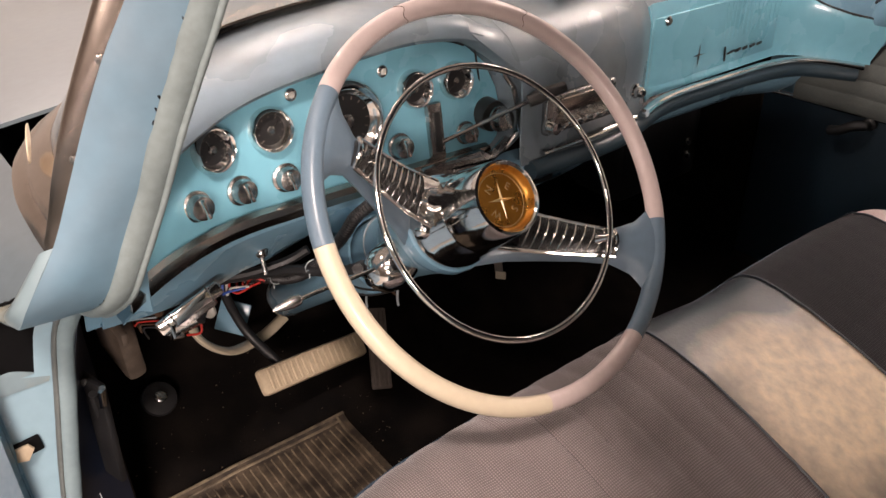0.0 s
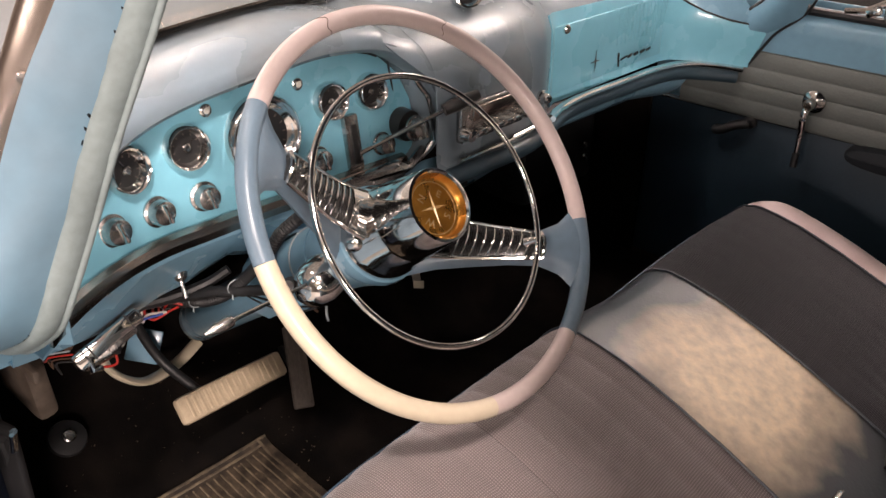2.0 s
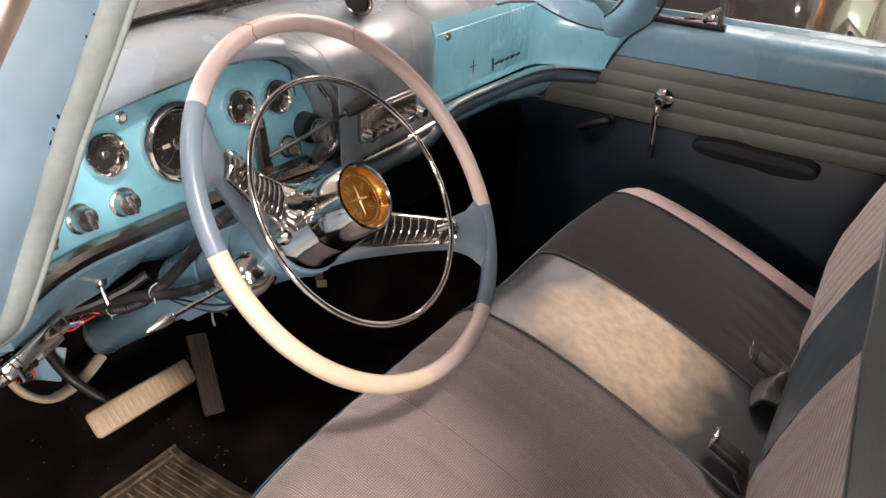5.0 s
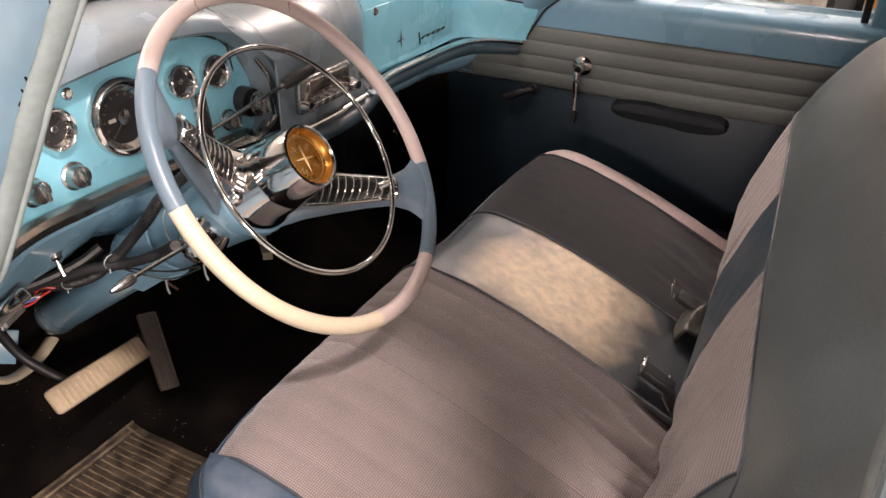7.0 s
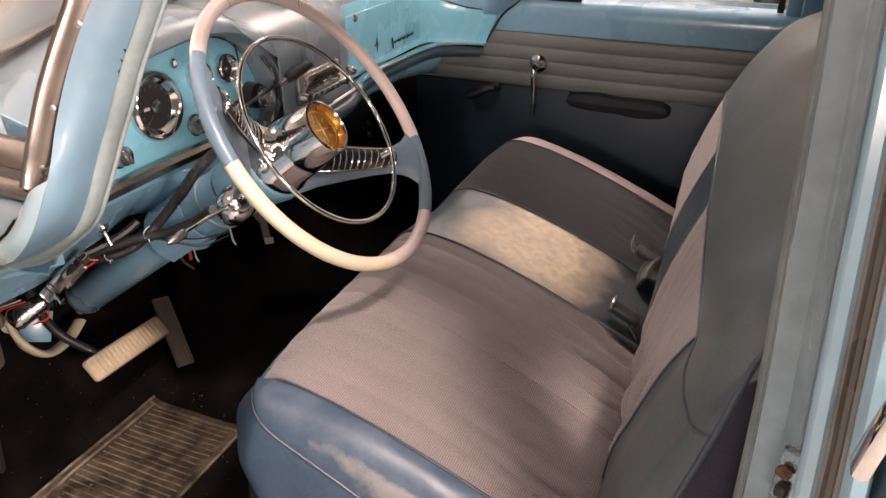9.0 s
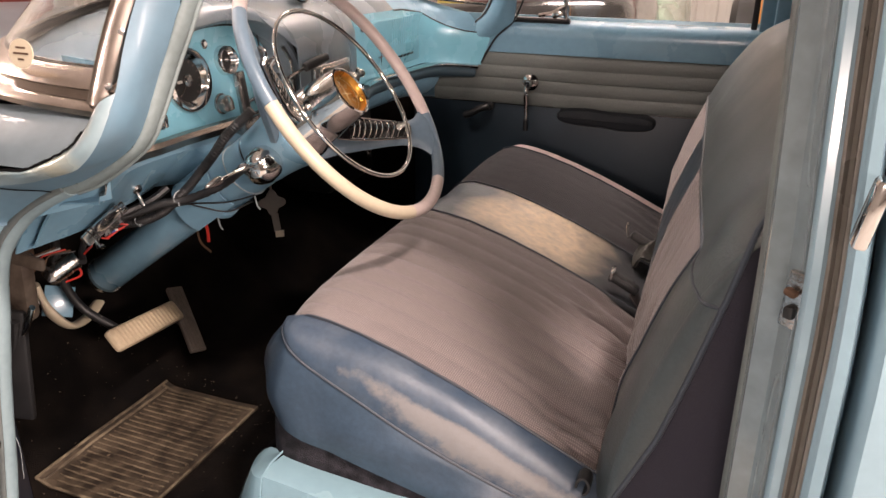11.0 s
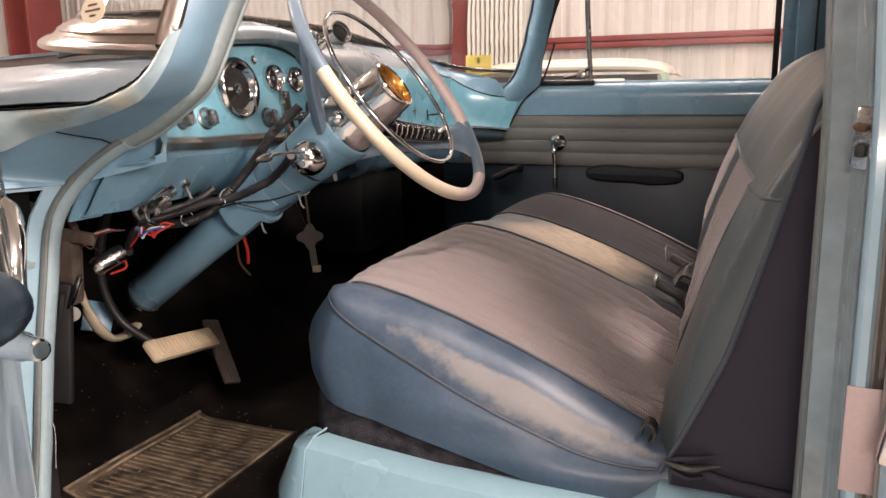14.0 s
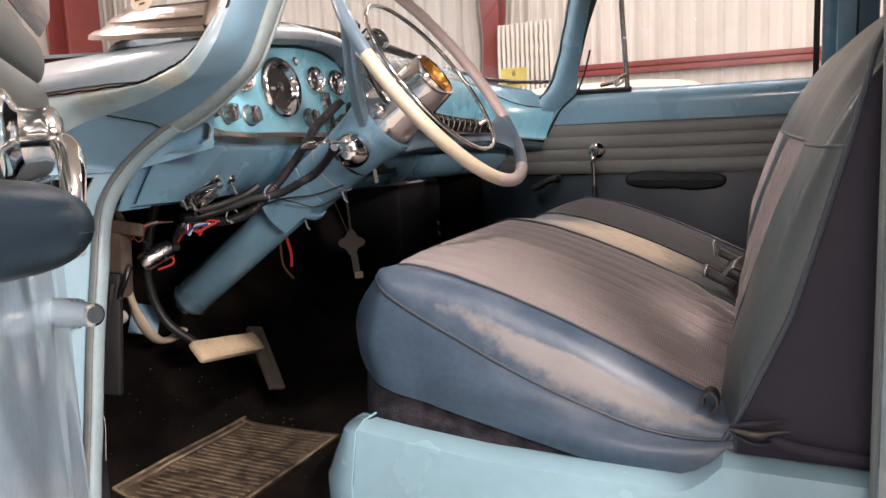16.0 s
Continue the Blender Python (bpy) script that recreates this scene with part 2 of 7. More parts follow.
def scuffed_roll(name):
    """Blue vinyl with a tan scuff, its highlight painted in, along the roll above its welt."""
    m = material(name, (0.068, 0.092, 0.124), 0.42, 0, 0.2, 20, 0.14, 120, second=(0.040, 0.064, 0.098), mask=(0.40, 0.66), rvary=0.14)
    n, l = m.node_tree.nodes, m.node_tree.links
    b = n["Principled BSDF"]
    old = b.inputs["Base Color"].links[0].from_socket
    tc = next(x for x in n if x.type == "TEX_COORD")
    mp = n.new("ShaderNodeMapping")
    mp.inputs["Rotation"].default_value = (0, 0, 0)
    mp.inputs["Location"].default_value = (-0.15, 62.9, 0.0)
    mp.inputs["Scale"].default_value = (1 / 0.24, 1 / 0.0110, 0.0)
    gr = n.new("ShaderNodeTexGradient")
    gr.gradient_type = "SPHERICAL"
    l.new(tc.outputs["Object"], mp.inputs["Vector"])
    l.new(mp.outputs["Vector"], gr.inputs["Vector"])
    st = n.new("ShaderNodeMapping")
    st.inputs["Scale"].default_value = (0.8, 1.0, 1.0)
    st.inputs["Rotation"].default_value = (0, 0.5, 0.35)
    l.new(tc.outputs["Object"], st.inputs["Vector"])
    nz = n.new("ShaderNodeTexNoise")
    nz.inputs["Scale"].default_value, nz.inputs["Detail"].default_value, nz.inputs["Roughness"].default_value = 40, 10, 0.68
    l.new(st.outputs["Vector"], nz.inputs["Vector"])
    add = n.new("ShaderNodeMath")
    add.operation = "MULTIPLY_ADD"
    l.new(nz.outputs["Fac"], add.inputs[0])
    add.inputs[1].default_value = 1.0
    l.new(gr.outputs["Fac"], add.inputs[2])
    rp = n.new("ShaderNodeValToRGB")
    rp.color_ramp.elements[0].position, rp.color_ramp.elements[1].position = 0.70, 1.08
    rp.color_ramp.elements[1].color = (0.42, 0.42, 0.42, 1)
    l.new(add.outputs[0], rp.inputs["Fac"])
    mix = n.new("ShaderNodeMix")
    mix.data_type = "RGBA"
    mix.inputs["B"].default_value = (0.34, 0.295, 0.25, 1)
    l.new(rp.outputs["Color"], mix.inputs["Factor"])
    l.new(old, mix.inputs["A"])
    l.new(mix.outputs["Result"], b.inputs["Base Color"])
    return m


VINYLR = scuffed_roll("scuffed_sheen_blue_vinyl")


def glass_material(name):
    m = bpy.data.materials.new(name)
    m.use_nodes = True
    b = m.node_tree.nodes["Principled BSDF"]
    b.inputs["Transmission Weight"].default_value = 1
    b.inputs["Roughness"].default_value = 0.0
    b.inputs["IOR"].default_value = 1.45
    b.inputs["Base Color"].default_value = (0.96, 0.98, 0.97, 1)
    return m


GLASS = glass_material("window_glass")


# ---- building helpers ----
def mesh_of(bm, name, mat, smooth=40):
    me = bpy.data.meshes.new(name)
    bmesh.ops.recalc_face_normals(bm, faces=bm.faces[:])
    bm.to_mesh(me)
    bm.free()
    if smooth:
        for p in me.polygons:
            p.use_smooth = True
        me.set_sharp_from_angle(angle=radians(smooth))
    me.materials.append(mat)
    return me


def part(name, bm, mat, parent=None, label="", smooth=40):
    ob = new(name, mesh_of(bm, name, mat, smooth))
    ob.parent = parent
    if label:
        ob["label"] = label
    return ob


def thing(name, at, label, category, group="", kind=""):
    ob = new(name)
    ob.location = at
    ob.empty_display_size = 0.05
    return tagged(ob, label, category, group, kind)


def under(ob, parent):
    """Parent ob without moving it."""
    ob.parent = parent
    ob.matrix_parent_inverse = Matrix.Translation(parent.location).inverted()
    return ob


def partw(name, bm, mat, parent, label="", smooth=40):
    """A part whose mesh is given in world places, under a thing that stands elsewhere."""
    base = parent
    off = Vector((0, 0, 0))
    while base is not None:
        off += base.location
        base = base.parent
    bmesh.ops.translate(bm, vec=-off, verts=bm.verts[:])
    return part(name, bm, mat, parent, label, smooth)


def lerp(table, x):
    """Piecewise-linear value from rows of (x, value, ...)."""
    if x <= table[0][0]:
        return table[0][1] if len(table[0]) == 2 else table[0][1:]
    for a, b in zip(table, table[1:]):
        if x <= b[0]:
            f = (x - a[0]) / (b[0] - a[0])
            r = [p + (q - p) * f for p, q in zip(a[1:], b[1:])]
            return r[0] if len(r) == 1 else r
    return table[-1][1] if len(table[-1]) == 2 else table[-1][1:]


def spline(points, count):
    """Smooth curve through points (Catmull-Rom), evenly sampled by parameter."""
    p = [Vector(q) for q in points]
    p = [p[0] * 2 - p[1]] + p + [p[-1] * 2 - p[-2]]
    out, spans = [], len(p) - 3
    for i in range(count):
        s = i / (count - 1) * spans
        k = min(int(s), spans - 1)
        t = s - k
        a, b, c, d = p[k:k + 4]
        out.append(0.5 * (2 * b + (c - a) * t + (2 * a - 5 * b + 4 * c - d) * t * t + (3 * b - a - 3 * c + d) * t ** 3))
    return out


def thicken(bm, faces, thick, out=None):
    """Give a sheet a back side and a rim, offset along the vertex normals."""
    bmesh.ops.recalc_face_normals(bm, faces=faces)
    if out and sum((f.normal for f in faces), Vector()).dot(Vector(out)) < 0:
        bmesh.ops.reverse_faces(bm, faces=faces)
    bm.normal_update()
    verts = list({v for f in faces for v in f.verts})
    twin = {v: bm.verts.new(v.co - v.normal * thick) for v in verts}
    rim = [e for e in bm.edges if len(e.link_faces) == 1]
    for f in faces:
        bm.faces.new([twin[v] for v in reversed(f.verts)])
    for e in rim:
        a, b = e.verts
        bm.faces.new((a, b, twin[b], twin[a]))


def sheet(f, us, vs, thick=0.0, bm=None, out=None):
    """A surface f(u, v) as quads, with thickness."""
    bm = bm or bmesh.new()
    us, vs = list(us), list(vs)
    rows = [[bm.verts.new(f(u, v)) for v in vs] for u in us]
    faces = [bm.faces.new((rows[i][j], rows[i + 1][j], rows[i + 1][j + 1], rows[i][j + 1])) for i in range(len(us) - 1) for j in range(len(vs) - 1)]
    if thick:
        thicken(bm, faces, thick, out)
    return bm


def steps(a, b, n):
    return [a + (b - a) * i / (n - 1) for i in range(n)]


def tube(points, radius, sides=10, closed=False, bm=None, flat=1.0, up=(0, 0, 1)):
    """A round or flattened rod along points; radius may be a list."""
    bm = bm or bmesh.new()
    pts = [Vector(p) for p in points]
    n = len(pts)
    rings = []
    ref = Vector(up)
    for i, p in enumerate(pts):
        a = pts[(i - 1) % n] if closed or i else p
        b = pts[(i + 1) % n] if closed or i < n - 1 else p
        d = (b - a).normalized()
        side = d.cross(ref)
        if side.length < 1e-4:
            side = d.cross(Vector((1, 0, 0)))
        side.normalize()
        top = side.cross(d)
        r = radius[i] if isinstance(radius, (list, tuple)) else radius
        rings.append([bm.verts.new(p + side * r * math.cos(2 * math.pi * k / sides) + top * r * flat * math.sin(2 * math.pi * k / sides)) for k in range(sides)])
    for i in range(n if closed else n - 1):
        a, b = rings[i], rings[(i + 1) % n]
        for k in range(sides):
            bm.faces.new((a[k], a[(k + 1) % sides], b[(k + 1) % sides], b[k]))
    if not closed:
        bm.faces.new(rings[0][::-1])
        bm.faces.new(rings[-1])
    return bm


def turned(profile, m, sides=32, bm=None):
    """A turned body: profile of (radius, height) about the z axis of the pose m."""
    bm = bm or bmesh.new()
    rings = []
    for r, h in profile:
        if r < 1e-6:
            rings.append([bm.verts.new(m @ Vector((0, 0, h)))])
        else:
            rings.append([bm.verts.new(m @ Vector((r * math.cos(2 * math.pi * k / sides), r * math.sin(2 * math.pi * k / sides), h))) for k in range(sides)])
    for a, b in zip(rings, rings[1:]):
        for k in range(sides):
            q = [a[k % len(a)], a[(k + 1) % len(a)], b[(k + 1) % len(b)], b[k % len(b)]]
            q = list(dict.fromkeys(q))
            if len(q) > 2:
                bm.faces.new(q)
    for ring in (rings[0], rings[-1]):
        if len(ring) > 2:
            bm.faces.new(ring)
    return bm


def block(size, m, bevel=0.004, bm=None, segments=2):
    """A box with rounded edges at the pose m."""
    own = bmesh.new()
    bmesh.ops.create_cube(own, size=1, matrix=Matrix.Diagonal((*size, 1)))
    if bevel:
        bmesh.ops.bevel(own, geom=own.edges[:], offset=bevel, segments=segments, affect="EDGES", profile=0.5)
    bmesh.ops.transform(own, matrix=m, verts=own.verts[:])
    if bm is None:
        return own
    me = bpy.data.meshes.new("joined")
    own.to_mesh(me)
    own.free()
    bm.from_mesh(me)
    bpy.data.meshes.remove(me)
    return bm


def slab(outline, m, depth, bevel=0.0, bm=None):
    """A flat outline (x, y) pushed out along z by depth, at the pose m."""
    own = bmesh.new()
    face = own.faces.new([own.verts.new((x, y, 0)) for x, y in outline])
    res = bmesh.ops.extrude_face_region(own, geom=[face])
    bmesh.ops.translate(own, vec=(0, 0, depth), verts=[v for v in res["geom"] if isinstance(v, bmesh.types.BMVert)])
    if bevel:
        edges = [e for e in own.edges if abs(e.verts[0].co.z - e.verts[1].co.z) < 1e-6 and e.verts[0].co.z > depth / 2]
        bmesh.ops.bevel(own, geom=edges, offset=bevel, segments=2, affect="EDGES", profile=0.5)
    bmesh.ops.transform(own, matrix=m, verts=own.verts[:])
    if bm is None:
        return own
    me = bpy.data.meshes.new("joined")
    own.to_mesh(me)
    own.free()
    bm.from_mesh(me)
    bpy.data.meshes.remove(me)
    return bm


def frame_of(o, z, x=(0, 1, 0)):
    """A pose at o whose z axis is z and whose x axis lies near x."""
    z = Vector(z).normalized()
    x = (1, 0, 0) if abs(z.dot(Vector(x))) > 0.999 else x
    x = (Vector(x) - z * Vector(x).dot(z)).normalized()
    y = z.cross(x)
    return Matrix(((x.x, y.x, z.x, o[0]), (x.y, y.y, z.y, o[1]), (x.z, y.z, z.z, o[2]), (0, 0, 0, 1)))


def ring(n, r, m, start=0.0, end=2 * math.pi):
    return [m @ Vector((r * math.cos(start + (end - start) * k / n), r * math.sin(start + (end - start) * k / n), 0)) for k in range(n + (0 if abs(end - start - 2 * math.pi) < 1e-6 else 1))]
# ---- the hall ----
WALL_Y, WALL_W, WALL_E, WALL_S = 6.0, -6.5, 8.0, -7.0
bm = bmesh.new()
block((15, 13.4, 0.2), pose(0.75, -0.5, -0.1), 0, bm)
tagged(part("floor", bm, CONC, None, "", 0), "grey concrete hall floor", "floor", "", "structure")
bm = bmesh.new()
block((15, 13.4, 0.2), pose(0.75, -0.5, 4.9), 0, bm)
tagged(part("ceiling", bm, HALLD, None, "", 0), "unseen hall ceiling, greyed to cut bounce", "ceiling", "", "structure")
for name, size, at in (("wall_south", (15, 0.2, 5), (0.75, WALL_S - 0.1, 2.4)), ("wall_west", (0.2, 13.4, 5), (WALL_W - 0.1, -0.5, 2.4)), ("wall_east", (0.2, 13.4, 5), (WALL_E + 0.1, -0.5, 2.4))):
    tagged(part(name, block(size, pose(*at), 0), WALLM if name == "wall_west" else HALLD, None, "", 0), "pale sheet metal hall wall" if name == "wall_west" else "unseen hall wall, greyed to cut bounce", "wall", "", "structure")


def rib_profile(x):
    f = ((x + 0.06) / 0.165) % 1.0
    return lerp([(0, 0.0), (0.08, 0.022), (0.16, 0.022), (0.24, 0.0), (0.5, 0.0), (0.54, 0.006), (0.6, 0.006), (0.64, 0.0), (1, 0.0)], f)


xs = sorted({round(-6.5 + 0.165 * i + 0.165 * f - 0.06, 4) for i in range(90) for f in (0, 0.08, 0.16, 0.24, 0.5, 0.54, 0.6, 0.64)})
bm = sheet(lambda x, z: (x, WALL_Y - rib_profile(x), z), xs, [-0.1, 4.9])
thicken(bm, bm.faces[:], 0.05)
tagged(part("wall_north", bm, WALLM, None, "", 20), "white ribbed sheet metal hall wall", "wall", "", "structure")

post = thing("steel_post", (-1.645, WALL_Y - 0.16, 0), "red painted steel wall post", "post")
bm = bmesh.new()
block((0.15, 0.02, 5), pose(-1.645, WALL_Y - 0.26, 2.45), 0.003, bm)
block((0.15, 0.02, 5), pose(-1.645, WALL_Y - 0.06, 2.45), 0.003, bm)
block((0.02, 0.2, 5), pose(-1.645, WALL_Y - 0.16, 2.45), 0.0, bm)
partw("flange_beam", bm, REDM, post)
rail = thing("wall_girt", (0, WALL_Y - 0.06, 1.41), "red painted steel girt along the ribbed wall", "beam")
bm = bmesh.new()
block((13, 0.05, 0.045), pose(0.7, WALL_Y - 0.06, 1.437), 0.004, bm)
block((13, 0.05, 0.045), pose(0.7, WALL_Y - 0.06, 1.383), 0.004, bm)
block((13, 0.03, 0.02), pose(0.7, WALL_Y - 0.045, 1.41), 0.0, bm)
partw("channel", bm, REDM, rail)

stack = thing("sheet_stack", (-1.0, WALL_Y - 0.3, 0.0), "stack of pale ribbed sheets leaning on the wall", "sheet stack")
for i in range(12):
    partw("sheet", block((0.026, 0.10, 1.85 - 0.006 * (i % 3)), pose(-1.52 + 0.043 * i, WALL_Y - 0.28, 0.925, 3, 0, 0), 0.004), WHITEW, stack)



column = thing("steel_column", (-6.2, 5.3, 0), "red painted steel corner column of the hall", "post")
bm = bmesh.new()
block((0.03, 0.42, 4.8), pose(-6.05, 5.30, 2.4), 0.004, bm)
block((0.30, 0.03, 4.8), pose(-6.2, 5.30, 2.4), 0.004, bm)
block((0.03, 0.42, 4.8), pose(-6.35, 5.30, 2.4), 0.004, bm)
partw("flange_beam", bm, REDM, column)
# ---- the car: shell ----
car = thing("vintage_car", (0.5, 0.75, 0.3), "light blue painted body of an old car", "car")

# the edge of the door opening, from the sill up the hinge pillar, round the dogleg and up the leaning windscreen pillar
EDGE = [(0.028, -0.195, 0.30), (0.013, -0.170, 0.38), (-0.002, -0.150, 0.46), (-0.012, -0.124, 0.56), (-0.016, -0.104, 0.66), (-0.016, -0.085, 0.75), (-0.012, -0.064, 0.85), (0.03, -0.05, 0.91), (0.10, -0.05, 0.953), (0.16, -0.049, 0.978), (0.21, -0.045, 1.008), (0.24, -0.036, 1.035), (0.252, -0.022, 1.07), (0.262, 0.0, 1.12), (0.275, 0.013, 1.16), (0.285, 0.028, 1.20), (0.300, 0.042, 1.24), (0.312, 0.058, 1.28), (0.34, 0.085, 1.36), (0.38, 0.12, 1.46)]
strip = [tuple(p) for p in spline(EDGE, 76)]
rng = random.Random(4)


def across(k):
    """The way in which the flat seal lies across the jamb at step k of the strip."""
    x, y, z = strip[k]
    return Vector(lerp([(0.30, 0.0, -1.0, 0.0), (0.80, 0.0, -1.0, 0.05), (0.92, -0.35, -0.9, 0.2), (0.98, -0.3, -0.9, 0.25), (1.02, -0.2, -0.97, -0.1), (1.07, -0.1, -0.95, -0.2), (1.12, -0.2, -0.9, -0.2), (1.46, -0.4, -0.85, 0.0)], z)).normalized()


def flat_seal(wide, thin, shift, lift, k0=0, k1=76):
    """A flattened rubber strip along the door opening."""
    bm = bmesh.new()
    rings = []
    for k in range(k0, k1):
        p = strip[k]
        d = (Vector(strip[min(k + 1, 75)]) - Vector(strip[max(k - 1, 0)])).normalized()
        w = across(k)
        w = (w - d * w.dot(d)).normalized()
        n = d.cross(w)
        n = n if n.x > 0 or abs(n.x) < 0.2 and n.z < 0 else -n
        c = Vector(p) + w * shift + n * lift
        f = 1 + 0.06 * rng.uniform(-1, 1)
        rings.append([bm.verts.new(c + w * wide * f * math.cos(2 * math.pi * q / 14) + n * thin * math.sin(2 * math.pi * q / 14)) for q in range(14)])
    for a, b in zip(rings, rings[1:]):
        for q in range(14):
            bm.faces.new((a[q], a[(q + 1) % 14], b[(q + 1) % 14], b[q]))
    bm.faces.new(rings[0])
    bm.faces.new(rings[-1])
    return bm


KNEE = next(k for k, p in enumerate(strip) if p[2] > 0.965)
seal = partw("door_seal", flat_seal(0.0115, 0.0065, 0.0, 0.002, KNEE - 1), RUBBER, car, "aged grey rubber door seal")
low_seal = partw("door_seal", flat_seal(0.0115, 0.0085, 0.0, 0.002, 0, KNEE), SEALB, car, "overpainted blue grey door seal")
partw("seal_lip", flat_seal(0.0035, 0.005, -0.011, 0.004, KNEE - 1), RUBBER, seal)
partw("seal_lip", flat_seal(0.0035, 0.006, 0.012, 0.001, 0, KNEE), RUBBERD, low_seal, "dark inner lip")
rng = random.Random(9)
for _ in range(22):
    k = rng.randrange(22, 72)
    w = across(k)
    partw("rust_fleck", block((rng.uniform(0.0012, 0.0025), 0.001, rng.uniform(0.002, 0.006)), Matrix.Translation(Vector(strip[k]) + w * 0.0135) @ pose(0, 0, 0, 0, rng.uniform(-40, 40), rng.uniform(0, 90)), 0.0005), DARK, seal, "dark chip")


def along(path, u):
    k = u * (len(path) - 1)
    i = min(int(k), len(path) - 2)
    a, b = Vector(path[i]), Vector(path[i + 1])
    return a.lerp(b, k - i), (b - a).normalized()


# outer fold of the jamb face, and the shut line above it
FOLD = [(-0.050, -0.186, 0.905), (-0.055, -0.165, 0.935), (0.045, -0.124, 0.973), (0.13, -0.12, 0.99), (0.19, -0.12, 1.007), (0.22, -0.119, 1.02), (0.246, -0.110, 1.052), (0.249, -0.078, 1.10), (0.247, -0.052, 1.15), (0.254, -0.03, 1.20), (0.268, -0.008, 1.25), (0.283, 0.012, 1.29), (0.318, 0.048, 1.37), (0.36, 0.09, 1.47)]
JAMB = [(0.022, -0.05, 0.902)] + EDGE[7:]
jamb_in, jamb_out = spline(JAMB, 70), spline(FOLD, 70)


def pillar(i, v):
    """The painted jamb face from the seal out to the fold."""
    return jamb_in[int(i)].lerp(jamb_out[int(i)], v) + Vector((0.004, -0.006, 0)) * math.sin(math.pi * v)


partw("windscreen_pillar", sheet(pillar, range(70), steps(0, 1, 8), 0.004), CHALKY, car, "dull chalked blue paint")
SHOULDER = [(-1.25, -0.155, 0.90, -0.150, 0.955), (-0.45, -0.165, 0.935, -0.152, 0.992), (-0.06, -0.160, 0.942, -0.147, 1.003), (0.045, -0.124, 0.973, -0.143, 1.006), (0.13, -0.12, 0.99, -0.1385, 1.010)]
CAP = [((0.16, -0.1195, 0.998), (0.152, -0.136, 1.0125)), ((0.19, -0.12, 1.007), (0.172, -0.127, 1.021)), ((0.22, -0.119, 1.02), (0.194, -0.115, 1.033)), ((0.246, -0.110, 1.052), (0.206, -0.105, 1.045)), ((0.249, -0.078, 1.10), (0.212, -0.080, 1.072))]
sh = [(Vector((x, a, b)), Vector((x, c, d))) for x, a, b, c, d in SHOULDER] + [(Vector(a), Vector(b)) for a, b in CAP]
sh_lo, sh_hi = spline([a for a, b in sh], 60), spline([b for a, b in sh], 60)
partw("wing_shoulder", sheet(lambda i, v: sh_lo[int(i)].lerp(sh_hi[int(i)], v) + Vector((0.003, -0.010, 0.004)) * math.sin(math.pi * v), range(60), steps(0, 1, 8), 0.004), SHOULD, car, "beige blue wing shoulder")


def inner_pillar(u, v):
    p, d = along(strip, u)
    return p + Vector((-0.065 * v, 0.018 * v, 0))


partw("inner_pillar", sheet(inner_pillar, steps(0.3, 1, 44), steps(0, 1, 4), 0.003), BODY, car)
partw("cowl_side", sheet(lambda z, v: Vector((lerp([(a[2], a[0]) for a in EDGE[4:15]], z) - 0.006, -0.038, z)).lerp(Vector((min(0.012 * (1.05 - z) / 0.07 + 0.083, lerp([(a[2], a[0]) for a in EDGE[4:15]], z) - 0.004), 0.022, z)), v), steps(0.845, 1.12, 16), steps(0, 1, 4), 0.003), BODY, car)
partw("cowl_corner", sheet(lambda z, v: Vector((lerp([(a[2], a[0]) for a in EDGE[4:15]], z) - 0.003, -0.037, z + 0.004)).lerp(Vector((0.126, 0.015, 0.930 + (z - 0.90) * 0.5)), v), steps(0.90, 1.01, 8), steps(0, 1, 5), 0.003), BODY, car)
# pinch-weld seam and drilled hole in the pillar
partw("weld_seam", tube([jamb_in[i].lerp(jamb_out[j], v) + Vector((0.004, -0.006, 0)) * math.sin(math.pi * v) + Vector((0.001, -0.001, -0.001)) for i, j, v in ((11, 11, 0.0), (12, 12, 0.33), (12, 12, 0.66), (12, 12, 0.98))], 0.0009, 6), DARK, car, "dark cracked weld seam")
partw("drilled_hole", turned([(0, 0), (0.0022, 0), (0.0022, 0.004), (0, 0.004)], frame_of((0.203, -0.119, 1.026), (0.2, -0.9, 0.3)), 10), DARK, car)


# hinge pillar face, towards the open door
def hinge_face(z, v):
    x = lerp([(a[2], a[0]) for a in EDGE[:8]], z) - 0.012
    y = lerp([(a[2], a[1]) for a in EDGE[:8]], z) - 0.008
    return (x + (lerp([(0.80, x - 0.006), (0.905, -0.05)], z) - x) * v, y - 0.13 * v, z)


HZ = [0.28, 0.36, 0.48, 0.50, 0.52, 0.6, 0.7, 0.805, 0.82, 0.86, 0.897, 0.905]
HV = [0, 0.06, 0.2, 0.38, 0.66, 0.8, 1.0]
bm = bmesh.new()
grid = [[bm.verts.new(hinge_face(z, v)) for v in HV] for z in HZ]
for i in range(len(HZ) - 1):
    for j in range(len(HV) - 1):
        slot = 0.80 < HZ[i] < 0.89 and 0.2 <= HV[j] < 0.8
        low = HZ[i] < 0.47 and 0.06 <= HV[j] < 0.66 and HZ[i] > 0.3
        if not slot and not low:
            bm.faces.new((grid[i][j], grid[i + 1][j], grid[i + 1][j + 1], grid[i][j + 1]))
thicken(bm, bm.faces[:], 0.004)
# Same paint as the pillars; the paler colour makes up for missing light.
hinge = partw("hinge_pillar", bm, SKIN, car)
# Near-black plugs put the slots' shade in place of open hollows.
partw("slot_pocket", block((0.05, 0.12, 0.13), pose(-0.055, -0.145, 0.852), 0.004), DARK, hinge, "dark pocket with rusty cavity")
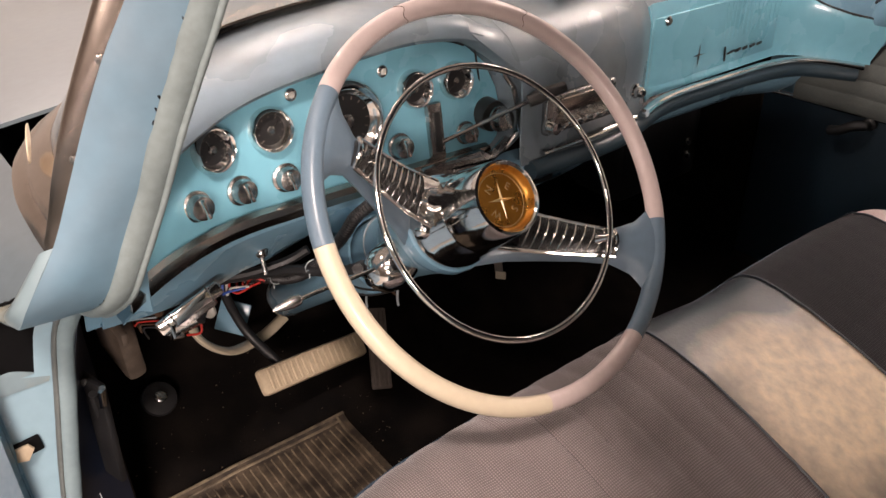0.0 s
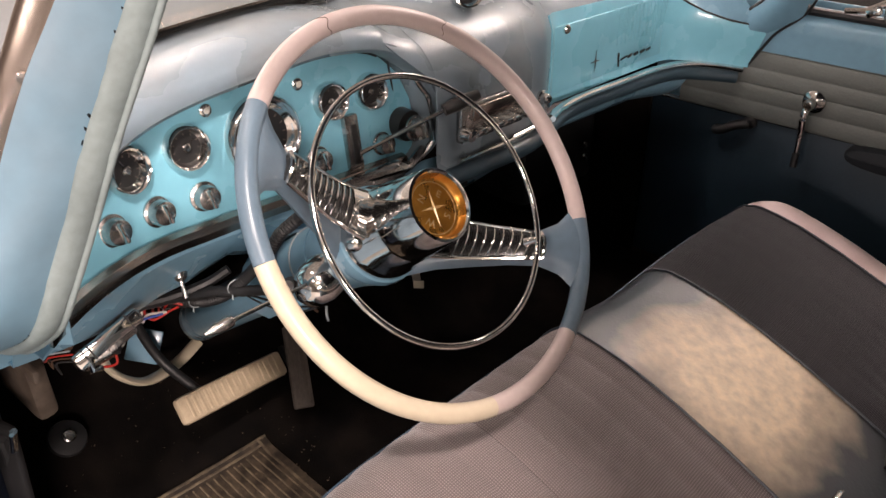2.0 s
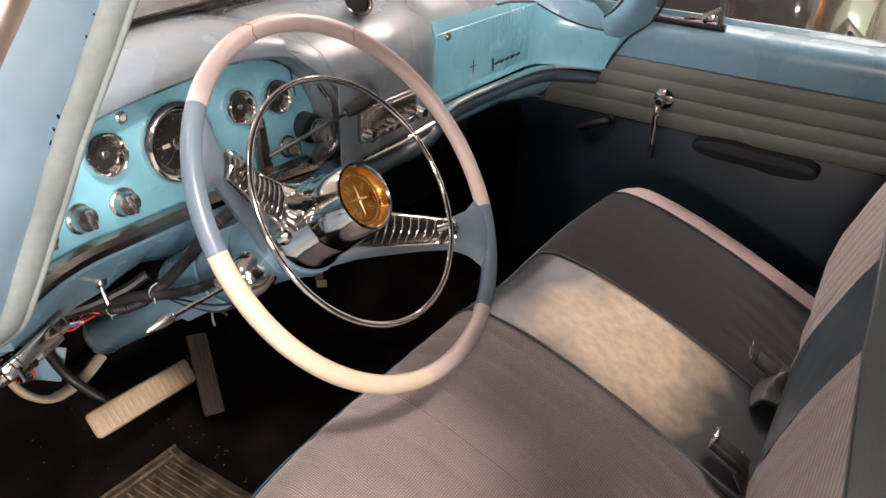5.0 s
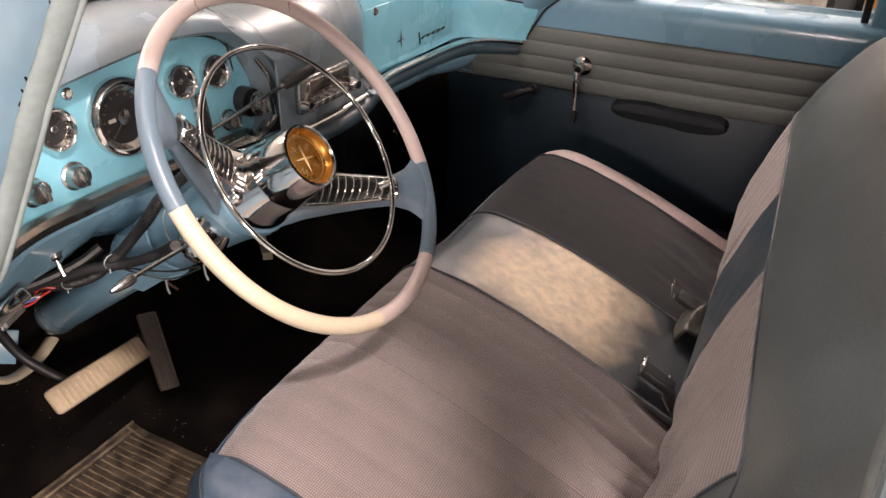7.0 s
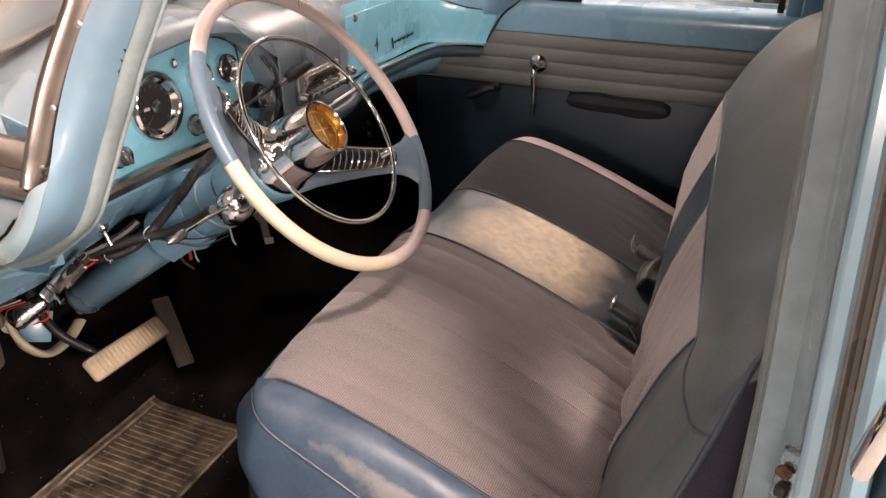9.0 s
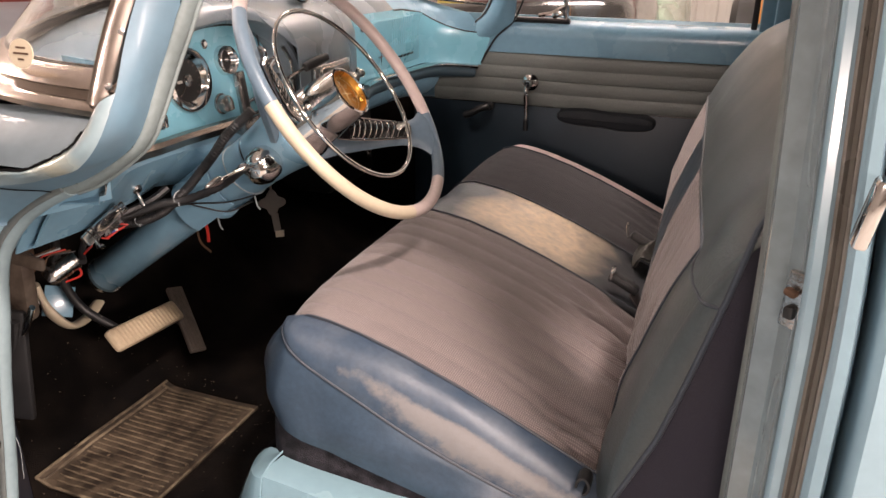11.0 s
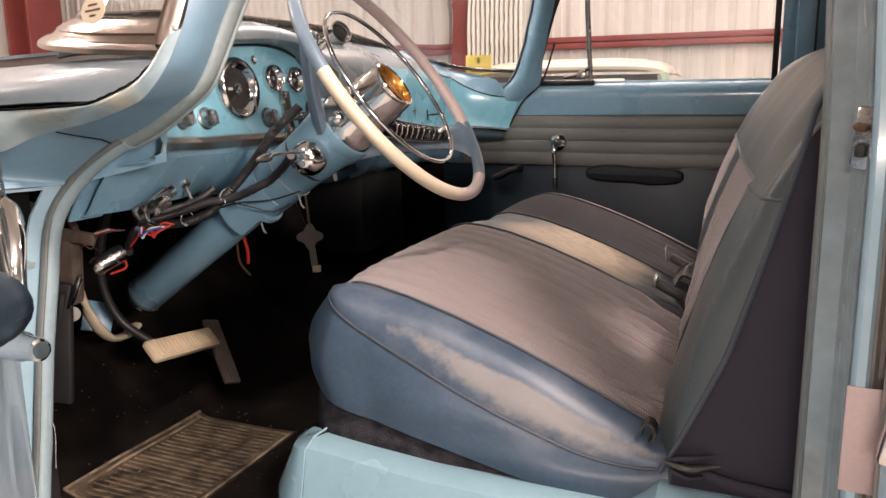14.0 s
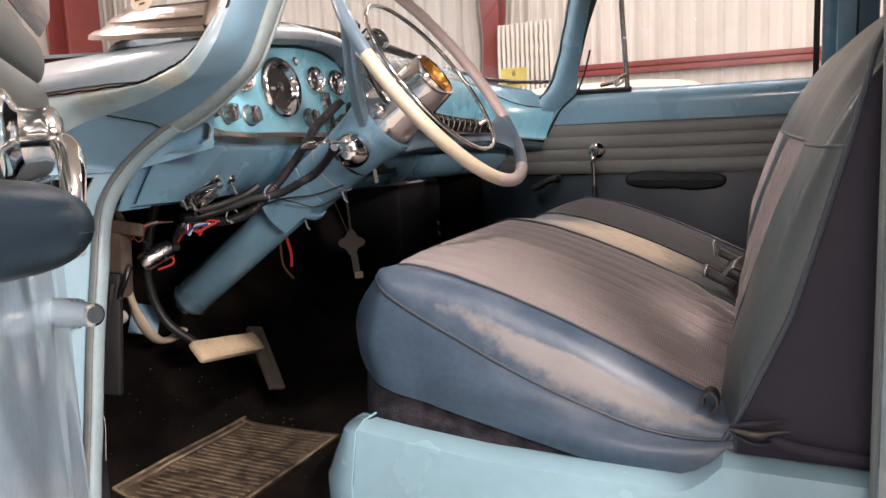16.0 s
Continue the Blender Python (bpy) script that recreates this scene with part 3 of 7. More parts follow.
partw("slot_pocket", block((0.04, 0.10, 0.14), pose(-0.045, -0.215, 0.42), 0.004), DARK, hinge)
partw("bolt_head", turned([(0, 0), (0.007, 0), (0.007, 0.003), (0, 0.004)], frame_of((-0.024, -0.155, 0.596), (1, -0.2, 0)), 12), RUST, hinge)
partw("pocket_latch", slab([(-0.016, -0.006), (-0.010, 0.008), (0.012, 0.012), (0.018, 0.004), (0.008, -0.010), (-0.006, -0.009)], frame_of((-0.020, -0.153, 0.702), (0.9, -0.3, 0.2), (0, 1, 0)), 0.004, 0.001), PEDAL, hinge, "rusty cream torn paper in a slot")
partw("pocket_cavity", block((0.006, 0.052, 0.024), pose(-0.026, -0.152, 0.703, 4, 0, 0), 0.002), DARK, hinge)
partw("pocket_rim", slab([(-0.05, -0.035), (0.045, -0.038), (0.05, -0.03), (0.02, -0.012), (-0.012, 0.004), (-0.03, 0.012)], frame_of((-0.034, -0.14, 0.825), (1, 0, 0.15), (0, 1, 0)), 0.003, 0.001), SHOULD, hinge, "pale torn metal lip")
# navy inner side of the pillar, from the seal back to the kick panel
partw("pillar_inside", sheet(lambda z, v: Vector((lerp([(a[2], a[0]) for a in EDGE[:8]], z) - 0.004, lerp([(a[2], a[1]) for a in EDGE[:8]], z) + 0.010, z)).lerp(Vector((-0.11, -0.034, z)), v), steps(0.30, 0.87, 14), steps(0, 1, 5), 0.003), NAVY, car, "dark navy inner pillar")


# wing top and cowl outside the windscreen
def wing(u, k):
    x0 = 0.210 - 0.056 * (k / 6) ** 2.5
    x = x0 - (x0 + 1.2) * u
    prof_ = [(-0.058, 1.072), (-0.075, 1.066), (-0.105, 1.054), (-0.125, 1.042), (-0.134, 1.033), (-0.138, 1.022), (-0.140, 1.016)]
    y, z = prof_[k]
    fall = lerp([(0, 0.0), (0.05, 0.0), (0.3, 0.015), (1, 0.06)], u)
    if u < 0.06:
        f = 1 - u / 0.06
        q = [(0.210, -0.058, 1.072), (0.208, -0.085, 1.062), (0.203, -0.103, 1.047), (0.194, -0.1135, 1.036), (0.182, -0.1205, 1.029), (0.168, -0.1285, 1.023), (0.153, -0.1355, 1.0155)][k]
        x, y, z = q[0] - 0.08 * (1 - f), y + (q[1] - y) * f, z + (q[2] - z) * f
    return (x, y, z - fall)


partw("wing", sheet(wing, [0, 0.02, 0.04, 0.08, 0.12, 0.2, 0.3, 0.5, 0.8, 1], range(7), 0.004), GREYP, car, "grey front wing")
partw("wing_flank", sheet(lambda x, v: (x, -0.165 - 0.03 * math.sin(math.pi * v), 0.945 - 0.65 * v), steps(-1.25, -0.10, 6), steps(0, 1, 6), 0.004), SHOULD, car, "beige blue wing flank")
partw("shut_line", tube([(p.x, p.y - 0.001, p.z + 0.002 + 0.0007 * math.sin(i * 1.9)) for i, p in enumerate(sh_hi[6:56])], 0.0013, 6), DARK, car)
partw("bonnet", sheet(lambda u, v: (-0.16 - 1.25 * u, -0.06 + 1.62 * v, 1.075 + 0.06 * math.sin(math.pi * v) - 0.06 * u), steps(0, 1, 10), steps(0, 1, 16), 0.005), GREYP, car, "grey bonnet")

# windscreen: stainless moulding, rubber and wrapped glass
WB = [(0.225, -0.055, 1.075), (0.16, -0.056, 1.078), (0.08, -0.052, 1.083), (0.0, -0.03, 1.092), (-0.07, 0.03, 1.107), (-0.11, 0.14, 1.122), (-0.135, 0.30, 1.138), (-0.15, 0.55, 1.148), (-0.155, 0.745, 1.15)]
WB = WB + [(x, 1.49 - y, z) for x, y, z in reversed(WB[:-1])]
WT = [(0.40, 0.10, 1.47), (0.37, 0.11, 1.475), (0.34, 0.13, 1.48), (0.31, 0.17, 1.485), (0.285, 0.23, 1.49), (0.27, 0.32, 1.495), (0.26, 0.42, 1.50), (0.255, 0.58, 1.503), (0.252, 0.745, 1.505)]
WT = WT + [(x, 1.49 - y, z) for x, y, z in reversed(WT[:-1])]
wb, wt = spline(WB, 80), spline(WT, 80)
scr = partw("windscreen_glass", sheet(lambda i, v: wb[int(i)].lerp(wt[int(i)], v) + Vector((-0.03, 0, 0.0)) * math.sin(math.pi * v), range(80), steps(0, 1, 10), 0.004), GLASS, car, "clear wrapped windscreen")
scr.visible_shadow = False
MOULD = [(0.020, -0.004), (0.024, 0.004), (0.021, 0.012), (0.014, 0.015), (0.013, 0.026), (0.016, 0.029), (0.013, 0.036), (0.004, 0.050), (-0.004, 0.056)]


def moulding(i, k):
    """Stepped stainless band round the foot of the glass."""
    a, b = wb[max(0, int(i) - 1)], wb[min(79, int(i) + 1)]
    d = (b - a).normalized()
    n = Vector((-d.y, d.x, 0)).normalized()
    o, h = MOULD[int(k)]
    h *= lerp([(44, 1.0), (54, 0.25), (79, 0.2)], i)
    up = (wt[int(i)] - wb[int(i)]).normalized()
    return wb[int(i)] + n * o + up * (h - 0.004)


partw("lower_moulding", sheet(moulding, range(80), range(len(MOULD)), 0.003), STAIN, car, "stepped stainless windscreen moulding")
partw("inner_moulding", tube([p + Vector((0.014, 0, 0.004)) for p in wb[14:62]], 0.006, 8), PITTED, car, "dull chrome inner moulding")
partw("top_header", tube(wt, 0.022, 10), BODY, car)
side_m = [(0.215, -0.066, 1.078), (0.218, -0.058, 1.10), (0.226, -0.046, 1.14), (0.238, -0.028, 1.19), (0.258, -0.004, 1.25), (0.283, 0.028, 1.32), (0.34, 0.085, 1.42), (0.37, 0.105, 1.47)]
side_m = spline(side_m, 40)
for mirror in (0, 1):
    pts = [Vector((p.x, 1.49 - p.y, p.z)) if mirror else p for p in side_m]
    mo = partw("pillar_moulding", tube(pts, 0.0185, 14, flat=0.32, up=(0.7, 0.7 if mirror else -0.7, 0)), STAIN, car, "stainless pillar moulding")
    for i in (6, 14, 22, 30):
        partw("screw", turned([(0, 0), (0.0045, 0), (0.004, 0.002), (0, 0.003)], frame_of(pts[i] + Vector((0.0055, 0.0035 if mirror else -0.0035, 0)), (0.7, 0.7 if mirror else -0.7, 0)), 12), PITTED, mo)
# sticker on the glass: bars for its lines
stick = thing("glass_sticker", (0.083, -0.04, 1.138), "oval cream paper sticker on the windscreen glass", "sticker")
sm = frame_of((0.083, -0.050, 1.132), (-0.25, -0.95, 0.15), (1, 0, 0))
partw("paper", slab([(0.029 * math.cos(a), 0.018 * math.sin(a)) for a in steps(0, 2 * math.pi, 25)[:-1]], sm, 0.001), CREAM, stick)
for i, w in enumerate((0.022, 0.036, 0.014)):
    partw("print_bar", block((w, 0.0024, 0.0006), sm @ pose(0, 0.007 - 0.007 * i, 0.0013), 0), RUST, stick)

# far windscreen pillar
FP = [Vector((x, 1.49 - y, z)) for x, y, z in EDGE[9:]]
FPS = spline(FP, 30)


def far_pillar(i, v):
    """Rounded pillar whose foot sweeps forward into the top of the dash."""
    p = FPS[int(i)]
    sweep = 0.07 * math.exp(-max(0.0, p.z - 1.035) / 0.04)
    return p + Vector((0.012 - (0.075 + sweep) * v, 0.03 - 0.05 * math.sin(math.pi * min(1.0, 0.25 + v * 0.75)) - 0.05 * sweep * v * v, 0.06 * sweep * v - 0.45 * sweep * v ** 4))


partw("far_pillar", sheet(far_pillar, range(1, 30), steps(0, 1, 12), 0.004), BODY, car)
partw("screen_rubber", tube([far_pillar(i, 0.86) + Vector((0, -0.004, 0)) for i in range(4, 30)], 0.006, 8), BLACK, car, "black windscreen rubber")
partw("shut_line", tube(spline([(0.31, 1.487, 1.16), (0.285, 1.505, 1.09), (0.255, 1.520, 1.035), (0.205, 1.524, 0.99), (0.178, 1.530, 0.95), (0.152, 1.534, 0.905)], 24), 0.003, 6), BLACK, car, "dark shut line seal")

# floor, toe board, firewall, sills, kick panels
FLOOR = [(-0.52, 0.70), (-0.42, 0.60), (-0.30, 0.49), (-0.22, 0.40), (-0.178, 0.353), (-0.15, 0.342), (0.0, 0.34), (2.2, 0.335)]


def floor_z(x):
    return lerp(FLOOR, x)


partw("floor_pan", sheet(lambda x, y: (x, y, floor_z(x) + 0.05 * math.exp(-((y - 0.75) / 0.14) ** 2)), [-0.52, -0.42, -0.30, -0.22, -0.178, -0.15, -0.10, -0.05, 0.05, 0.3, 1.0, 2.2], steps(-0.14, 1.56, 42), 0.012), CARPET, car, "black carpeted floor")
# Near-black firewall: the footwell's darkness is in its colour.
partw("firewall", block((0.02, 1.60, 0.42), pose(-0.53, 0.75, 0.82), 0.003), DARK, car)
partw("sill", block((1.10, 0.16, 0.10), pose(0.50, -0.135, 0.285), 0.02), SKIN, car)
partw("kick_panel", block((0.42, 0.01, 0.72), pose(-0.318, -0.034, 0.57), 0.002), CARPET, car)
partw("kick_panel", block((0.46, 0.01, 0.62), pose(-0.30, 1.53, 0.62), 0.002), CARPET, car)
# Bulkhead behind the seat, blackened the same way.
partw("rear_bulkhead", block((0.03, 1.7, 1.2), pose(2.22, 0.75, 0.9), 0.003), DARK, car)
partw("rear_side", block((1.15, 0.03, 0.85), pose(1.68, -0.12, 0.68), 0.01), BODY, car)
partw("rear_side", block((1.15, 0.03, 0.85), pose(1.68, 1.6, 0.68), 0.01), BODY, car)

# roof
partw("roof", sheet(lambda x, y: (x, y, 1.60 - 0.10 * ((y - 0.745) / 0.66) ** 4 - 0.05 * ((x - 1.2) / 0.9) ** 2), steps(0.30, 2.2, 16), steps(0.085, 1.405, 20), 0.03), BODY, car)

partw("headliner", sheet(lambda x, y: (x, y, 1.565 - 0.10 * ((y - 0.745) / 0.66) ** 4 - 0.05 * ((x - 1.2) / 0.9) ** 2), steps(0.31, 2.19, 12), steps(0.10, 1.39, 16), 0.004), SIDECLOTH, car, "dark cloth headliner")
# centre pillar: channel with beads, seal and striker
def lean(z):
    return lerp([(0.3, 0.0), (1.0, 0.0), (1.25, -0.008), (1.55, -0.02)], z), lerp([(0.3, -0.01), (0.95, 0.0), (1.55, 0.12)], z)


def upright(outline):
    """A pressed strip of the pillar over its height."""
    return sheet(lambda z, k: (outline[int(k)][0] + lean(z)[0], outline[int(k)][1] + lean(z)[1], z), steps(0.28, 1.56, 34), range(len(outline)), 0.003)


cp = partw("centre_pillar", upright([(1.0, 0.06), (0.978, 0.0), (0.962, -0.035), (0.966, -0.055), (0.984, -0.062), (0.992, -0.078), (0.994, -0.099)]), JAMBP, car, "glossy grey blue pillar channel")
partw("pillar_ridge", upright([(0.994, -0.100), (0.992, -0.112), (0.996, -0.119), (1.003, -0.119), (1.007, -0.113)]), SKIN, cp, "pale blue ridge")
partw("pillar_gutter", upright([(1.007, -0.112), (1.013, -0.103), (1.020, -0.105), (1.022, -0.118), (1.018, -0.135)]), TANP, cp, "dusty tan gutter")
partw("pillar_skin", upright([(1.018, -0.136), (1.017, -0.150), (1.021, -0.160), (1.029, -0.164), (1.034, -0.150), (1.034, -0.08)]), SKIN, cp, "pale blue outer edge")
partw("quarter_panel", upright([(1.046, -0.08), (1.044, -0.166), (1.050, -0.176), (1.10, -0.186), (1.35, -0.20)]), SKIN, car, "pale blue rear quarter panel")
partw("pillar_seal", tube([(0.968 + lean(z)[0], -0.038 + lean(z)[1], z) for z in steps(0.3, 1.54, 26)], 0.011, 10), RUBBERD, car, "grey rubber pillar seal")
# pressed beads, striker plate and rusty latch on the pillar
for pts in ([(0.987, -0.071, 1.45), (0.987, -0.071, 1.12), (0.991, -0.080, 1.07), (0.994, -0.088, 1.12), (0.994, -0.088, 1.45)], [(0.987, -0.071, 0.40), (0.987, -0.071, 0.83), (0.991, -0.080, 0.89), (0.994, -0.088, 0.83), (0.994, -0.088, 0.40)]):
    partw("pressed_bead", tube(spline([(x + lean(z)[0], y + lean(z)[1], z) for x, y, z in pts], 34), 0.0024, 8), JAMBP, cp)
striker = partw("striker", block((0.022, 0.008, 0.055), pose(0.990, -0.090, 0.975, 0, 4, -30), 0.003), PITTED, cp, "rusty chrome striker")
partw("striker_tooth", block((0.012, 0.010, 0.007), pose(0.984, -0.098, 0.985, 0, 12, -30), 0.003), RUST, striker)
partw("striker_tooth", block((0.010, 0.010, 0.012), pose(0.986, -0.095, 0.965, 0, 0, -30), 0.003), BLACK, striker)
partw("bumper_clip", block((0.012, 0.02, 0.055), pose(1.02, -0.168, 1.085, 0, 10, 0), 0.004), CHROME, cp, "chrome clip")
partw("bumper_clip", block((0.012, 0.02, 0.055), pose(1.02, -0.168, 0.74, 0, 10, 0), 0.004), CHROME, cp, "chrome clip")
partw("bare_patch", block((0.03, 0.003, 0.10), pose(1.004, -0.1225, 0.71, 0, 0, -4), 0.001), VINYLP, cp, "pinkish tape patch")

# far centre pillar
partw("far_centre_pillar", block((0.10, 0.05, 0.55), pose(1.02, 1.52, 1.30, 6, 0, 0), 0.008), BODY, car)
partw("far_pillar_groove", block((0.006, 0.006, 0.52), pose(1.018, 1.493, 1.30, 6, 0, 0), 0.001), BLACK, car)


# ---- the far door ----
FY = 1.56
door = thing("passenger_door", (0.4, FY, 0.3), "closed passenger door with grey pleated vinyl over dark blue", "door")


def pleats(x, z):
    f = (z - 0.79) / 0.0375
    return (x, FY - 0.018 - 0.0045 * abs(math.sin(math.pi * f)) ** 0.5, z + 0.001 * math.sin(x * 9))


partw("upper_panel", sheet(pleats, steps(0.0, 1.05, 12), steps(0.79, 0.945, 61), 0.004), DOORGREY, door, "grey pleated vinyl")
partw("lower_panel", block((1.16, 0.012, 0.46), pose(0.48, FY - 0.004, 0.56), 0.003), DOORBLUE, door, "dark blue vinyl")
partw("trim_strip", block((1.16, 0.008, 0.006), pose(0.48, FY - 0.016, 0.788), 0.002), CHROME, door, "thin chrome trim strip")
LEDGE = [(FY - 0.012, 0.936), (FY - 0.026, 0.944), (FY - 0.034, 0.992), (FY - 0.034, 1.014), (FY - 0.022, 1.030), (FY - 0.006, 1.036), (FY + 0.05, 1.038)]
partw("window_ledge", sheet(lambda x, k: (x, *LEDGE[int(k)]), steps(0.14, 1.05, 8), range(7), 0.003), BODY, door)
partw("outer_skin", block((1.2, 0.01, 0.75), pose(0.45, FY + 0.09, 0.67), 0.003), BODY, door)
partw("rear_frame", block((0.04, 0.05, 0.50), pose(0.955, FY - 0.018, 1.28, 7, 0, 0), 0.006), BODY, door)
partw("window_channel", block((0.016, 0.02, 0.50), pose(0.922, FY - 0.016, 1.285, 7, 0, 0), 0.003), BLACK, door)
vp = spline([(0.262, FY - 0.014, 1.040), (0.243, FY - 0.016, 1.050), (0.240, FY - 0.018, 1.075), (0.256, FY - 0.024, 1.13), (0.290, FY - 0.038, 1.24), (0.340, FY - 0.056, 1.36), (0.390, FY - 0.075, 1.48)], 28)
vent = partw("vent_frame", tube(vp, 0.010, 8), BLACK, door, "black vent window rubber")
partw("vent_sill", tube([(0.255, FY - 0.014, 1.041), (0.42, FY - 0.014, 1.040)], 0.009, 8), BLACK, vent)
partw("vent_post", tube([(0.408, FY - 0.012, 1.035), (0.402, FY - 0.05, 1.25), (0.40, FY - 0.085, 1.48)], 0.008, 8), PITTED, vent, "dark chrome post")
partw("vent_latch", block((0.03, 0.014, 0.02), pose(0.385, FY - 0.034, 1.062, 0, -25, 0), 0.005), CHROME, vent, "chrome latch")
partw("vent_latch", tube([(0.33, FY - 0.03, 1.055), (0.37, FY - 0.034, 1.062), (0.408, FY - 0.03, 1.085)], 0.006, 8), CHROME, vent, "chrome latch")
pane = partw("pane", block((0.51, 0.004, 0.46), pose(0.665, FY + 0.0, 1.265, 7, 0, 0), 0), GLASS, door, "clear side glass")
pane.visible_shadow = False
# crank, release handle, pull recess
crank = partw("window_crank", turned([(0, 0.0), (0.025, 0), (0.025, 0.004), (0.020, 0.009), (0.012, 0.012), (0.012, 0.034), (0.008, 0.04), (0, 0.04)], frame_of((0.314, FY - 0.031, 0.86), (0, -1, 0), (1, 0, 0)), 28), CHROME, door, "dull chrome window crank")
partw("crank_arm", tube(spline([(0.312, FY - 0.056, 0.862), (0.311, FY - 0.066, 0.835), (0.312, FY - 0.062, 0.79), (0.314, FY - 0.066, 0.75)], 16), [0.010 - 0.00035 * i for i in range(16)], 10), CHROME, crank)
partw("knob", tube([(0.314, FY - 0.066, 0.752), (0.315, FY - 0.069, 0.72)], 0.0075, 10), BLACK, crank, "black knob")
rel = partw("release_handle", turned([(0, 0.0), (0.016, 0), (0.015, 0.008), (0.009, 0.012), (0.008, 0.028), (0, 0.03)], frame_of((0.18, FY - 0.012, 0.775), (0, -1, 0), (1, 0, 0)), 20), BLACK, door, "dark chrome release handle")
partw("lever", tube(spline([(0.18, FY - 0.032, 0.775), (0.155, FY - 0.04, 0.768), (0.13, FY - 0.042, 0.752), (0.108, FY - 0.036, 0.745)], 12), 0.0115, 10), BLACK, rel)
outl = [(0.145 * math.copysign(abs(math.cos(a)) ** 0.6, math.cos(a)), 0.026 * math.copysign(abs(math.sin(a)) ** 0.7, math.sin(a)) + (0.004 if math.cos(a) < 0 else -0.002)) for a in steps(0, 2 * math.pi, 41)[:-1]]
arm = partw("armrest", slab(outl, frame_of((0.548, FY - 0.008, 0.764), (0, -1, 0), (1, 0, 0)), 0.045, 0.014), ARMB, door, "black padded armrest")
# ---- the front seat ----
seat = thing("front_bench_seat", (0.6, 0.75, 0.3), "front bench seat in grey cloth with blue and worn vinyl panels", "car seat")
S0 = 0.05
# top line of the cushion at the cloth edge, x and z
TOP = [(0.298, 0.70), (0.312, 0.722), (0.33, 0.738), (0.36, 0.746), (0.40, 0.742), (0.45, 0.732), (0.526, 0.708), (0.605, 0.678), (0.681, 0.645), (0.752, 0.612), (0.80, 0.590), (0.84, 0.58)]
PIPZ = [(0.27, 0.66), (0.33, 0.725), (0.372, 0.722), (0.40, 0.700), (0.466, 0.668), (0.545, 0.629), (0.62, 0.598), (0.671, 0.581), (0.727, 0.565), (0.773, 0.560), (0.84, 0.57)]
FRONT = [(0.31, 0.52), (0.288, 0.56), (0.276, 0.60), (0.272, 0.64), (0.279, 0.675), (0.298, 0.70)]


def crown(y):
    """Sideways doming of the cushion, sunk in the middle."""
    f = (y - 0.70) / 0.66
    g = min(1.0, max(0.0, (y - 0.82) / 0.2))
    return 0.012 * (1 - f ** 4) - 0.021 * math.exp(-((y - 0.81) / 0.13) ** 2) - 0.010 * g * g * (3 - 2 * g)


def ease(y):
    """How far the front edge draws back near the ends."""
    return lerp([(0.05, 0.06), (0.09, 0.034), (0.125, 0.018), (0.16, 0.009), (0.22, 0.002), (0.3, 0), (1.1, 0), (1.2, 0.008), (1.26, 0.022), (1.31, 0.05), (1.345, 0.09)], y)


def cushion(s, y):
    """s runs from the front foot (0..1) over the front roll, then (1..2) back along the top."""
    if s < 1:
        i = s * (len(FRONT) - 1)
        k = min(int(i), len(FRONT) - 2)
        a, b = FRONT[k], FRONT[k + 1]
        x, z = a[0] + (b[0] - a[0]) * (i - k), a[1] + (b[1] - a[1]) * (i - k)
        return Vector((x + ease(y), y, z + crown(y) * s))
    x = 0.298 + (0.84 - 0.298) * (s - 1)
    end = max(0.0, (y - 1.22) / 0.125)
    return Vector((x + ease(y) * max(0.0, 1 - (s - 1) * 4), y, lerp(TOP, x) + crown(y) - 0.05 * end * end))


def cloth(s, y):
    p = cushion(s, y)
    if s > 0.85:
        deep = 0.0048 if y < 0.8 else 0.0008
        p.z += deep * abs(math.sin(math.pi * (y - Y_A) / 0.0505)) ** 0.45 - deep
    if s > 1.55:
        w = (s - 1.55) / 0.45
        near = lerp([(0.1, 1.0), (0.8, 1.0), (0.95, 0.3)], y)
        p.z += near * (w ** 1.3 * 0.0085 * math.sin(y * 78 + 3.5 * math.sin(s * 7 + y * 11)) + w * 0.0035 * math.sin(s * 26 + 8 * math.sin(y * 19)) - w ** 1.1 * 0.011 * abs(math.sin(y * 64 + 2.2 * math.sin(s * 5 + y * 23))) ** 6)
    return p


S_EDGE = 0.86
SF = steps(0.0, S_EDGE, 12)
SS = steps(S_EDGE, 1.0, 5) + steps(1.0, 2.0, 56)[1:]
Y_A, Y_B, Y_C, Y_D = 0.108, 0.60, 0.868, 1.195
partw("front_roll", sheet(cushion, SF, steps(Y_A, 1.345, 50), 0.02, out=(-1, 0, 0)), VINYL, seat, "blue vinyl front edge")
partw("piping", tube([cushion(S_EDGE, y) + Vector((-0.001, 0, 0.001)) for y in steps(Y_A, 1.30, 60)], 0.0024, 6), VINYL, seat, "blue welt")
partw("cushion", sheet(cloth, SS, steps(Y_A, Y_B, 110), 0.02, out=(-0.3, 0, 1)), FABRIC, seat, "grey woven cloth with sewn pleats")
partw("centre_panel", sheet(cushion, SS, steps(Y_B, Y_C, 20), 0.02, out=(-0.3, 0, 1)), VINYLC, seat, "worn mottled centre vinyl")
partw("cushion", sheet(cloth, SS, steps(Y_C, Y_D, 70), 0.02, out=(-0.3, 0, 1)), FABRICB, seat, "dark woven cloth")
partw("end_panel", sheet(cushion, SS, steps(Y_D, 1.345, 12), 0.02, out=(-0.3, 0, 1)), VINYLP, seat, "pale pink vinyl end")


